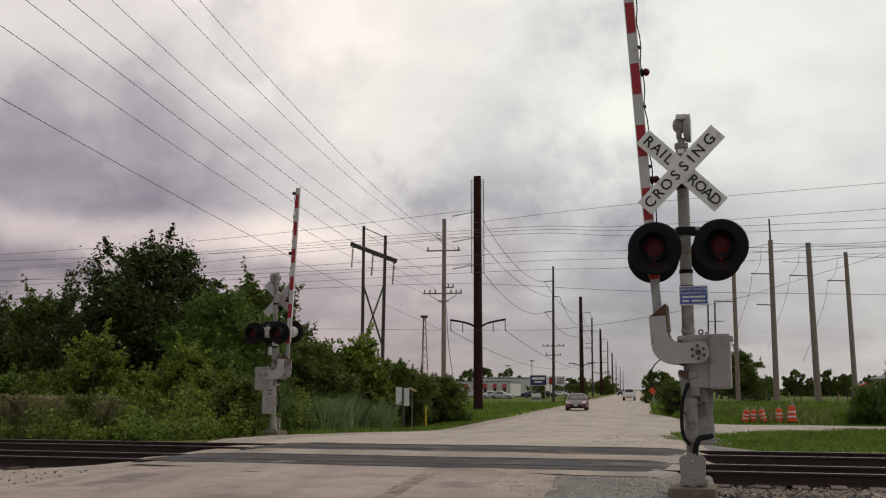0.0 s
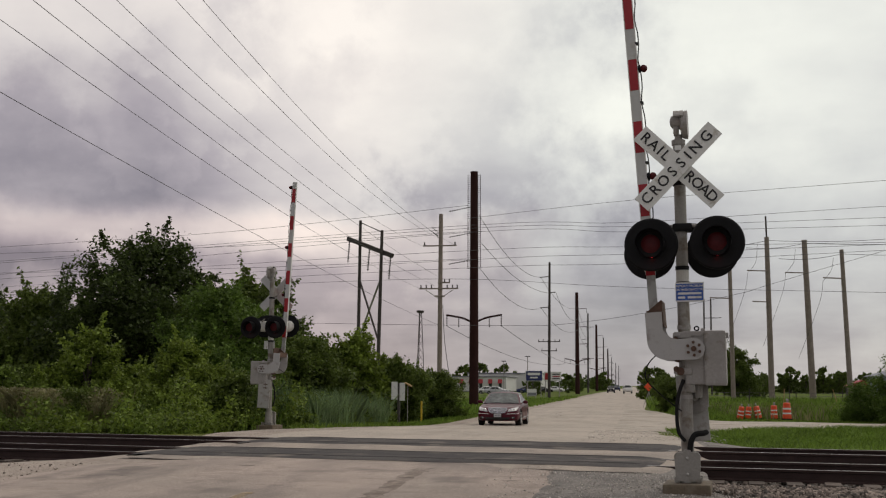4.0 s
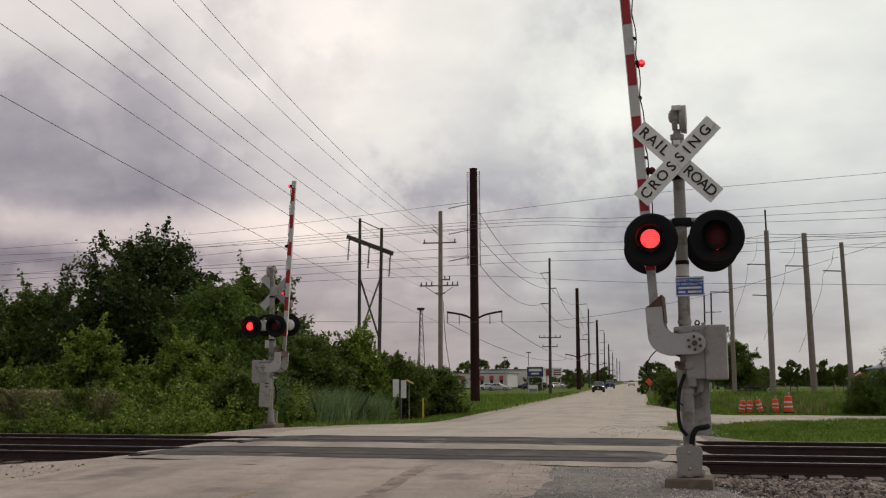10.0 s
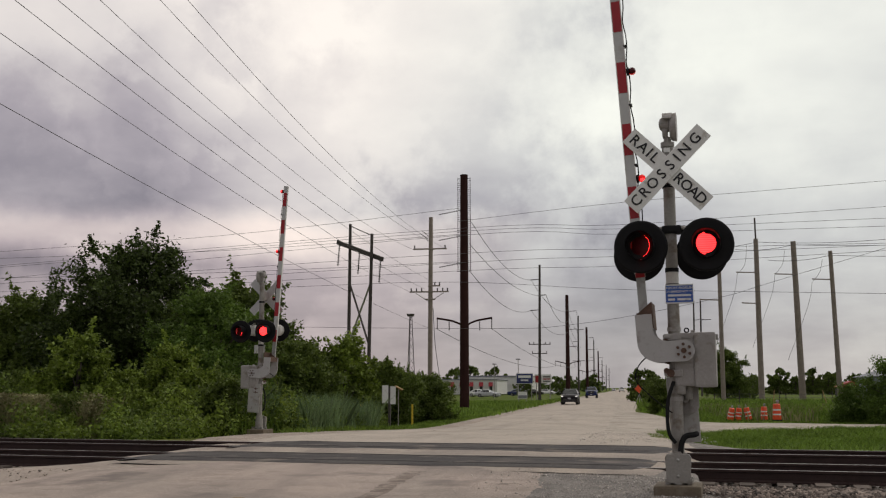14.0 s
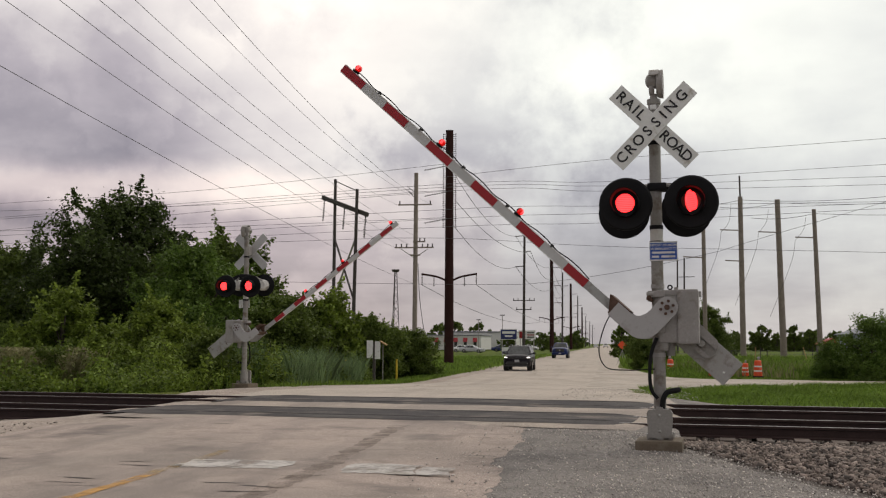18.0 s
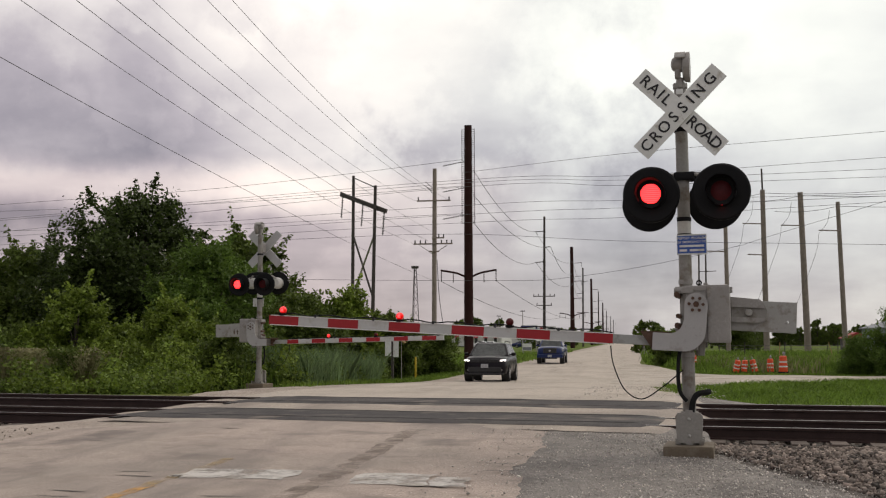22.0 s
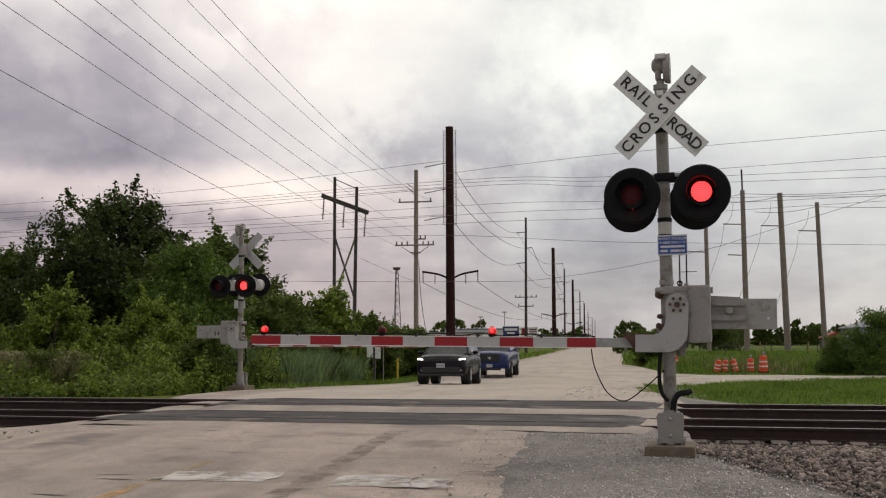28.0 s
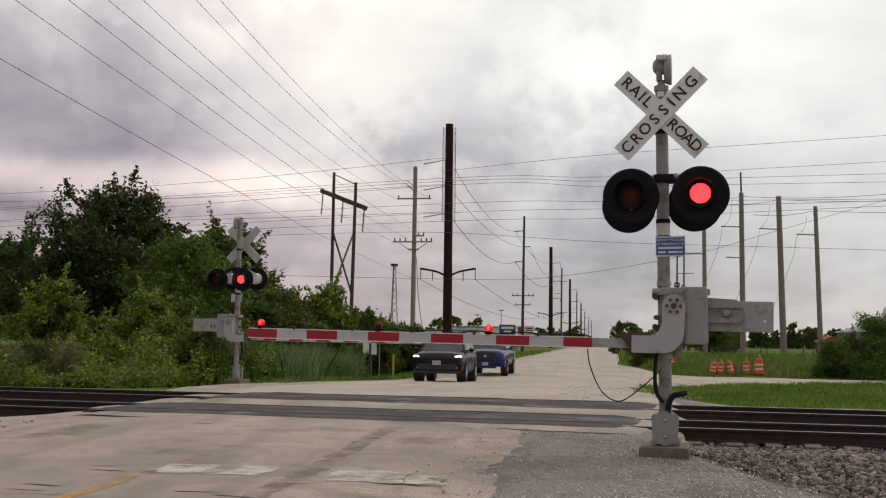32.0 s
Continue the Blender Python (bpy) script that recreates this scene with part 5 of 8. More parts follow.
for pts in LONG_LINES:
    (_, ya, za), (_, yb, zb_), (x, yc, zc) = pts
    fit = np.polyfit((ya, yb, yc), (za, zb_, zc), 2)
    wire([(x, y, float(np.polyval(fit, y))) for y in np.linspace(ya, yc - 32, 14)], 0.012)


def sagging(a, b, sag, n=6):
    a, b = Vector(a), Vector(b)
    return [tuple(a + (b - a) * i / n - Vector((0, 0, sag * 4 * (i / n) * (1 - i / n)))) for i in range(n + 1)]


for z0, x1, z1 in ((17.8, -14.3, 17.8), (15.3, -12.0, 15.4), (12.6, -14.3, 13.05)):
    wire(sagging((-15.0, 102.8, z0), (x1, 164.5, z1), 1.6), 0.030)
    wire(sagging((x1, 164.5, z1), (-12.2, 231, z1), 1.8), 0.035)
    wire(sagging((-12.2, 231, z1), (-12.5, 304, z1 - 0.5), 1.8), 0.04)
for s in (-2.7, 2.7):
    wire(sagging((-15.55 + s, 103, 6.9), (-12.4 + s, 232, 5.8), 1.5, 10), 0.03)
# loops from the field poles back towards the steel pole's line
for x, y, z, x1, z1 in ((15.4, 128.4, 18.2, 22.7, 18.0), (19.7, 129.2, 17.9, 30, 17.6), (22.6, 122.8, 15.8, 34, 15.6)):
    wire(sagging((x, y, z), (x1 + 12, y - 6, z1), 0.5), 0.028)
    wire(sagging((x, y, z), (x - 6.5, y + 1, z - 0.3), 0.3), 0.028)
for x, y, z0, z1 in ((13.1, 128.3, 14.4, 17.8), (17.5, 129.3, 14.4, 17.2), (20.6, 123, 12.8, 15.4)):
    wire([(x, y, z0), (x - 0.5, y, z0 - 2.5), (x - 2.6, y + 2, z0 - 8.5)], 0.02)
    wire([(x, y, z0), (x + 0.9, y, z0 + 1.2), (x + 1.2, y, z1)], 0.02)

# ---- vehicles; each one's front is at its origin and looks towards -y ----


def loft(bm, rings):
    """Joins rings of equal length into a closed skin."""
    vs = [[bm.verts.new(p) for p in r] for r in rings]
    n = len(rings[0])
    for a, b in zip(vs, vs[1:]):
        for i in range(n):
            bm.faces.new((a[i], a[(i + 1) % n], b[(i + 1) % n], b[i]))
    bm.faces.new(vs[0][::-1])
    bm.faces.new(vs[-1])
    bmesh.ops.recalc_face_normals(bm, faces=bm.faces[:])
    return vs


def body_ring(y, w, zb, zw, zs, zt):
    """A section across the body: sill zb, widest at zw, shoulder zs, top zt."""
    half = [(0.0, zb), (w * 0.80, zb), (w * 0.95, zb + 0.05), (w * 0.995, zb + 0.16), (w, zw), (w * 0.985, (zw + zs) / 2), (w * 0.955, zs - 0.03), (w * 0.90, zs), (w * 0.70, zs + (zt - zs) * 0.7), (w * 0.35, zt), (0.0, zt + 0.006)]
    return [(x, y, z) for x, z in half] + [(-x, y, z) for x, z in half[-2:0:-1]]


def wheel(root, x, y, r, w, rim_r, spokes=10, name="wheel"):
    s = 1 if x > 0 else -1
    bm = bmesh.new()
    prof = [(rim_r, 0.0), (r * 0.93, 0.0), (r * 0.985, 0.02), (r, 0.05), (r, w - 0.05), (r * 0.985, w - 0.02), (r * 0.93, w), (rim_r, w)]
    n = 28
    rings = [[bm.verts.new((-s * d, q * math.cos(2 * math.pi * i / n), q * math.sin(2 * math.pi * i / n))) for i in range(n)] for q, d in prof]
    for a, b in zip(rings, rings[1:]):
        for i in range(n):
            bm.faces.new((a[i], a[(i + 1) % n], b[(i + 1) % n], b[i]))
    bmesh.ops.recalc_face_normals(bm, faces=bm.faces[:])
    wh = part(name, bm, RUBBER, root, "tyre on an alloy rim", at=pose(x, y, r))
    bm = bmesh.new()
    tube(bm, (-s * 0.019, 0, 0), (-s * 0.10, 0, 0), rim_r * 0.98, rim_r * 0.98, 24)
    part("brake", bm, TRIMBLACK, wh)
    bm = bmesh.new()
    for i in range(spokes):
        a = 2 * math.pi * i / spokes
        m = Matrix.Rotation(a, 4, "X")
        box(bm, -0.012, 0.012, -rim_r * 0.055, rim_r * 0.055, rim_r * 0.12, rim_r * 0.97, 0.006, Matrix.Translation((-s * 0.010, 0, 0)) @ m)
    tube(bm, (-s * 0.06, 0, 0), (s * 0.004, 0, 0), rim_r * 0.22, rim_r * 0.18, 14)
    n = 28
    for q0, q1, d0, d1 in ((rim_r * 1.0, rim_r * 0.92, 0.004, 0.03),):
        a_ = [bm.verts.new((-s * d0, q0 * math.cos(2 * math.pi * i / n), q0 * math.sin(2 * math.pi * i / n))) for i in range(n)]
        b_ = [bm.verts.new((-s * d1, q1 * math.cos(2 * math.pi * i / n), q1 * math.sin(2 * math.pi * i / n))) for i in range(n)]
        for i in range(n):
            bm.faces.new((a_[i], a_[(i + 1) % n], b_[(i + 1) % n], b_[i]))
    part("rim", bm, ALLOY, wh, "spoked alloy rim")
    return wh


def panel(root, name, pts, material, lift=0.004, label="", parent=None):
    """A thin flat piece laid on a surface, slightly proud of it, with a rounded look from its outline."""
    pts = [Vector(p) for p in pts]
    c = sum(pts, Vector()) / len(pts)
    nrm = Vector()
    for i in range(len(pts)):
        nrm += (pts[i] - c).cross(pts[(i + 1) % len(pts)] - c)
    nrm.normalize()
    bm = bmesh.new()
    lo = [bm.verts.new(p - nrm * 0.012) for p in pts]
    hi = [bm.verts.new(p + nrm * lift) for p in pts]
    bm.faces.new(hi)
    bm.faces.new(lo[::-1])
    for i in range(len(pts)):
        bm.faces.new((lo[i], lo[(i + 1) % len(pts)], hi[(i + 1) % len(pts)], hi[i]))
    bmesh.ops.recalc_face_normals(bm, faces=bm.faces[:])
    return part(name, bm, material, parent or root, label)


def smooth_corners(pts, r=0.25):
    """Cuts the corners of an outline."""
    out = []
    n = len(pts)
    for i in range(n):
        p, a, b = Vector(pts[i]), Vector(pts[i - 1]), Vector(pts[(i + 1) % n])
        da, db = (a - p), (b - p)
        ka, kb = min(r, da.length * 0.35), min(r, db.length * 0.35)
        out += [p + da.normalized() * ka, p + da.normalized() * ka * 0.3 + db.normalized() * kb * 0.3, p + db.normalized() * kb]
    return out


def vehicle(name, label, spec, paint, at, lit=False, category="car"):
    """spec: L length, W half width, stations of the body, cabin, wheels."""
    root = thing(name, at, label, category)
    S = spec
    W = S["W"]
    bm = bmesh.new()
    loft(bm, [body_ring(y, W * kw, zb, zw, zs, zt) for y, kw, zb, zw, zs, zt in S["body"]])
    bmesh.ops.subdivide_edges(bm, edges=[e for e in bm.edges if e.calc_length() > 0.5], cuts=1)
    part("body", bm, paint, root, smooth=True)
    # cabin: base and roof corners, front to rear
    c = S["cabin"]
    zb, zr, wb, wr = c["belt"], c["roof"], c["wb"], c["wr"]
    yf0, yf1, yr1, yr0 = c["y"]  # foot of the windscreen, its head, rear head, rear foot
    bm = bmesh.new()
    ring0 = [(-wb, yf0), (wb, yf0), (wb, yr0), (-wb, yr0)]
    lower = [bm.verts.new((x, y, zb)) for x, y in ring0]
    upper = [bm.verts.new((x, y, zr - 0.05)) for x, y in ((-wr, yf1), (wr, yf1), (wr, yr1), (-wr, yr1))]
    crown = [bm.verts.new((x, y, zr)) for x, y in ((-wr * 0.72, yf1 + 0.22), (wr * 0.72, yf1 + 0.22), (wr * 0.72, yr1 - 0.22), (-wr * 0.72, yr1 - 0.22))]
    for i in range(4):
        j = (i + 1) % 4
        bm.faces.new((lower[i], lower[j], upper[j], upper[i]))
        bm.faces.new((upper[i], upper[j], crown[j], crown[i]))
    bm.faces.new(crown)
    bm.faces.new(lower[::-1])
    bmesh.ops.recalc_face_normals(bm, faces=bm.faces[:])
    bmesh.ops.bevel(bm, geom=[e for e in bm.edges], offset=0.035, segments=3, affect="EDGES", profile=0.6)
    part("cabin", bm, paint, root, "roof and pillars", smooth=True)

    def on(a, b, c_, d, u, v):
        """A place on the patch a b (foot) d c (head)."""
        a, b, c_, d = map(Vector, (a, b, c_, d))
        return (a * (1 - u) + b * u) * (1 - v) + (c_ * (1 - u) + d * u) * v
    F = ((-wb, yf0, zb), (wb, yf0, zb), (-wr, yf1, zr - 0.05), (wr, yf1, zr - 0.05))
    panel(root, "windscreen", smooth_corners([on(*F, u, v) for u, v in ((0.05, 0.03), (0.95, 0.03), (0.93, 0.94), (0.07, 0.94))], 0.12), GLASS, 0.006, "tinted windscreen")
    B = ((wb, yr0, zb), (-wb, yr0, zb), (wr, yr1, zr - 0.05), (-wr, yr1, zr - 0.05))
    panel(root, "rear_window", smooth_corners([on(*B, u, v) for u, v in ((0.08, 0.10), (0.92, 0.10), (0.90, 0.92), (0.10, 0.92))], 0.12), GLASS, 0.006)
    for s in (-1, 1):
        Q = ((s * wb, yf0, zb), (s * wb, yr0, zb), (s * wr, yf1, zr - 0.05), (s * wr, yr1, zr - 0.05))
        for u0, u1 in c["windows"]:
            pts = [on(*Q, u0[0], 0.06), on(*Q, u1[0], 0.06), on(*Q, u1[1], 0.88), on(*Q, u0[1], 0.88)]
            win = panel(root, "side_window", smooth_corners(pts if s > 0 else pts[::-1], 0.07), GLASS, 0.006, "dark side window")
        bm = bmesh.new()
        line = [on(*Q, u, v) + Vector((s * 0.012, 0, 0)) for u, v in c["trim"]]
        bent(bm, line, 0.009, 6, 4)
        part("window_trim", bm, CHROME if S.get("chrome") else TRIMBLACK, root, "bright window trim" if S.get("chrome") else "")
        # mirror
        bm = bmesh.new()
        my, mz = yf0 + 0.42, zb + 0.05
        ball(bm, (s * (W + 0.10), my, mz + 0.03), 0.11, 14, (1.0, 0.62, 0.68))
        box(bm, min(s * (wb - 0.05), s * (W + 0.06)), max(s * (wb - 0.05), s * (W + 0.06)), my - 0.025, my + 0.035, mz - 0.01, mz + 0.03, 0.01)
        part("mirror", bm, paint, root, smooth=True)
        for hy in c["handles"]:
            bm = bmesh.new()
            zz = zb - 0.13
            box(bm, s * W * 0.965 - 0.02, s * W * 0.965 + 0.02, hy, hy + 0.19, zz - 0.016, zz + 0.016, 0.008)
            part("door_handle", bm, CHROME if S.get("chrome") else paint, root)
        # door seams
        for dy in c["seams"]:
            near_by = min(S["body"], key=lambda b: abs(b[0] - dy))
            zl, zw, zs = near_by[2], near_by[3], near_by[4]
            bm = bmesh.new()
            bent(bm, [(s * W * k, dy, z) for k, z in ((0.955, zs - 0.03), (0.985, (zw + zs) / 2), (1.0, zw), (0.995, zl + 0.16), (0.96, zl + 0.06))], 0.005, 5, 2)
            part("door_seam", bm, TRIMBLACK, root)
        bm = bmesh.new()
        box(bm, s * W - 0.012, s * W + 0.006, S["wheels"][0] + 0.55, S["wheels"][1] - 0.5, S["sill"] + 0.13, S["sill"] + 0.16, 0.003)
        part("side_strip", bm, CHROME if S.get("chrome") else TRIMBLACK, root)
        r = S["tyre"]
        for wy in S["wheels"]:
            bm = bmesh.new()
            tube(bm, (s * (W - 0.30), wy, r + 0.01), (s * (W + 0.004), wy, r + 0.01), r * 1.035, r * 1.035, 30)
            part("wheel_arch", bm, TRIMBLACK, root)
            wheel(root, s * (W + 0.028), wy, r, 0.22, S["rim"], S["spokes"])
    S["face"](root, paint, lit)
    return root


def quad_lamp(root, pts, material, label, name="headlamp", lift=0.02):
    return panel(root, name, smooth_corners(pts, 0.06), material, lift, label)


def plate_bars(root, y, z):
    bm = bmesh.new()
    box(bm, -0.152, 0.152, y - 0.012, y + 0.01, z - 0.076, z + 0.076, 0.004)
    p = part("number_plate", bm, PLATE, root, "pale number plate")
    for x0, x1 in ((-0.12, -0.03), (0.0, 0.12)):
        bm = bmesh.new()
        box(bm, x0, x1, y - 0.0145, y - 0.012, z - 0.025, z + 0.012)
        part("plate_bar", bm, ROOF, p)


def sedan_face(root, paint, lit):
    # grille: chrome surround with four curved bars over a dark opening
    out = [(-0.40, 0.76), (-0.30, 0.775), (0, 0.78), (0.30, 0.775), (0.40, 0.76), (0.36, 0.66), (0.28, 0.56), (0.16, 0.525), (-0.16, 0.525), (-0.28, 0.56), (-0.36, 0.66)]
    bm = bmesh.new()
    plate(bm, out, -0.045, 0.06)
    g = part("grille", bm, TRIMBLACK, root, "dark grille with chrome bars")
    bm = bmesh.new()
    bent(bm, [(x, -0.05, z) for x, z in out + out[:1]], 0.014, 6, 3)
    part("surround", bm, CHROME, g)
    for z, w in ((0.725, 0.38), (0.675, 0.36), (0.625, 0.33), (0.575, 0.28)):
        bm = bmesh.new()
        bent(bm, [(-w, -0.045, z + 0.012), (-w / 2, -0.062, z), (0, -0.07, z - 0.012), (w / 2, -0.062, z), (w, -0.045, z + 0.012)], 0.0125, 6, 3)
        part("grille_bar", bm, CHROME, g)
    bm = bmesh.new()
    bent(bm, [(0, -0.06, 0.775), (0, -0.075, 0.65), (0, -0.06, 0.535)], 0.018, 6, 4)
    part("grille_bar", bm, CHROME, g)
    for s in (-1, 1):
        pts = [(s * 0.43, -0.02, 0.615), (s * 0.70, 0.05, 0.625), (s * 0.875, 0.30, 0.70), (s * 0.865, 0.52, 0.80), (s * 0.66, 0.16, 0.80), (s * 0.50, 0.02, 0.73)]
        lamp = quad_lamp(root, pts if s > 0 else pts[::-1], HEADLAMP, "clear swept-back headlamp", lift=0.065)
        for dx, rr in ((0.58, 0.068), (0.72, 0.055)):
            bm = bmesh.new()
            ball(bm, (s * dx, -0.03 + (dx - 0.6) * 0.5, 0.70), rr, 12, (1, 0.5, 1))
            part("lamp_bowl", bm, CHROME, lamp, smooth=True)
        bm = bmesh.new()
        bent(bm, [(s * 0.34, -0.085, 0.475), (s * 0.62, -0.055, 0.49), (s * 0.80, 0.05, 0.497), (s * 0.905, 0.24, 0.50)], 0.011, 6, 4)
        part("bumper_strip", bm, CHROME, root)
        bm = bmesh.new()
        ball(bm, (s * 0.66, 0.04, 0.31), 0.085, 14, (1.2, 0.5, 0.75))
        part("fog_lamp", bm, HEADLAMP, root, smooth=True)
        bm = bmesh.new()
        box(bm, s * 0.66 - 0.14, s * 0.66 + 0.14, 0.015, 0.10, 0.24, 0.39, 0.03)
        part("fog_lamp_recess", bm, TRIMBLACK, root)
    bm = bmesh.new()
    box(bm, -0.46, 0.46, -0.058, 0.05, 0.20, 0.33, 0.02)
    part("air_intake", bm, TRIMBLACK, root)
    plate_bars(root, -0.085, 0.43)


SEDAN = dict(W=0.93, sill=0.20, tyre=0.345, rim=0.268, spokes=10, wheels=(0.88, 3.815), chrome=True, face=sedan_face,
    body=[(-0.06, 0.62, 0.30, 0.45, 0.56, 0.62), (0.0, 0.80, 0.22, 0.45, 0.64, 0.74), (0.12, 0.90, 0.19, 0.46, 0.70, 0.80), (0.35, 0.97, 0.18, 0.48, 0.77, 0.87), (0.8, 1.0, 0.19, 0.52, 0.84, 0.94), (1.35, 1.0, 0.19, 0.54, 0.90, 0.99),
          (1.75, 1.0, 0.19, 0.55, 0.935, 0.985), (2.6, 1.0, 0.19, 0.56, 0.955, 0.98), (3.6, 1.0, 0.19, 0.57, 0.97, 0.995), (4.2, 0.985, 0.20, 0.58, 0.985, 1.02), (4.65, 0.955, 0.24, 0.60, 0.97, 1.03), (4.9, 0.90, 0.30, 0.60, 0.90, 0.99), (4.97, 0.80, 0.38, 0.58, 0.80, 0.90)],
    cabin=dict(belt=0.955, roof=1.485, wb=0.86, wr=0.63, y=(1.30, 2.10, 3.35, 4.35), windows=(((0.16, 0.06), (0.405, 0.40)), ((0.43, 0.43), (0.66, 0.80)), ((0.68, 0.83), (0.80, 0.90))),
        trim=((0.12, 0.03), (0.10, 0.30), (0.03, 0.86), (0.25, 0.94), (0.80, 0.94), (0.92, 0.60), (0.86, 0.05), (0.5, 0.02), (0.12, 0.03)), handles=(2.42, 3.38), seams=(1.62, 2.58, 3.52)))


def shell(outer, name, spans, material, root, push, label=""):
    """A curved pane: a grid over the unit square through outer(u, v), pushed out a little and given thickness."""
    nu, nv = spans
    bm = bmesh.new()
    push = Vector(push)
    top = [[bm.verts.new(Vector(outer(i / nu, j / nv)) + push) for i in range(nu + 1)] for j in range(nv + 1)]
    low_ = [[bm.verts.new(v.co - push * 3) for v in row] for row in top]
    for j in range(nv):
        for i in range(nu):
            bm.faces.new((top[j][i], top[j][i + 1], top[j + 1][i + 1], top[j + 1][i]))
            bm.faces.new((low_[j][i], low_[j + 1][i], low_[j + 1][i + 1], low_[j][i + 1]))
    rim_t = top[0] + [r[-1] for r in top[1:]] + top[-1][-2::-1] + [r[0] for r in top[-2:0:-1]]
    rim_l = low_[0] + [r[-1] for r in low_[1:]] + low_[-1][-2::-1] + [r[0] for r in low_[-2:0:-1]]
    for k in range(len(rim_t)):
        m = (k + 1) % len(rim_t)
        bm.faces.new((rim_t[k], rim_l[k], rim_l[m], rim_t[m]))
    bmesh.ops.recalc_face_normals(bm, faces=bm.faces[:])
    ob = part(name, bm, material, root, label, smooth=True)
    ob.data.set_sharp_from_angle(angle=radians(40))
    return ob


# distance from the nose, half width, underside, shoulder and middle heights
SALOON = ((-0.03, 0.56, 0.33, 0.60, 0.665), (0.02, 0.745, 0.25, 0.645, 0.72), (0.10, 0.835, 0.215, 0.69, 0.765), (0.25, 0.895, 0.195, 0.735, 0.81), (0.45, 0.925, 0.185, 0.78, 0.85), (0.85, 0.943, 0.18, 0.845, 0.905), (1.25, 0.945, 0.18, 0.893, 0.955),
    (1.7, 0.945, 0.18, 0.925, 0.972), (2.5, 0.945, 0.18, 0.95, 0.972), (3.3, 0.945, 0.18, 0.97, 0.985), (3.9, 0.94, 0.185, 0.985, 1.0), (4.3, 0.92, 0.20, 0.995, 1.05), (4.65, 0.89, 0.23, 0.985, 1.06), (4.85, 0.84, 0.28, 0.95, 1.02), (4.95, 0.76, 0.33, 0.86, 0.92), (4.99, 0.60, 0.40, 0.78, 0.83))


def saloon_ring(y, w, zb, zs, zt):
    half = [(0.0, zb), (0.78, zb), (0.93, zb + 0.03), (0.985, zb + 0.12), (1.0, zb + (zs - zb) * 0.43), (0.995, zb + (zs - zb) * 0.60), (0.972, zs - 0.11), (0.948, zs - 0.02), (0.88, zs + (zt - zs) * 0.35), (0.60, zs + (zt - zs) * 0.80), (0.30, zt - 0.004), (0.0, zt)]
    return [(x * w, y, z) for x, z in half] + [(-x * w, y, z) for x, z in half[-2:0:-1]]


def saloon_side(y, z):
    """Half the body's width at a place on its flank."""
    w, zb, zs, zt = (float(np.interp(y, [r[0] for r in SALOON], [r[k] for r in SALOON])) for k in (1, 2, 3, 4))
    half = saloon_ring(y, w, zb, zs, zt)[1:9]
    return float(np.interp(z, [p[2] for p in half], [p[0] for p in half]))


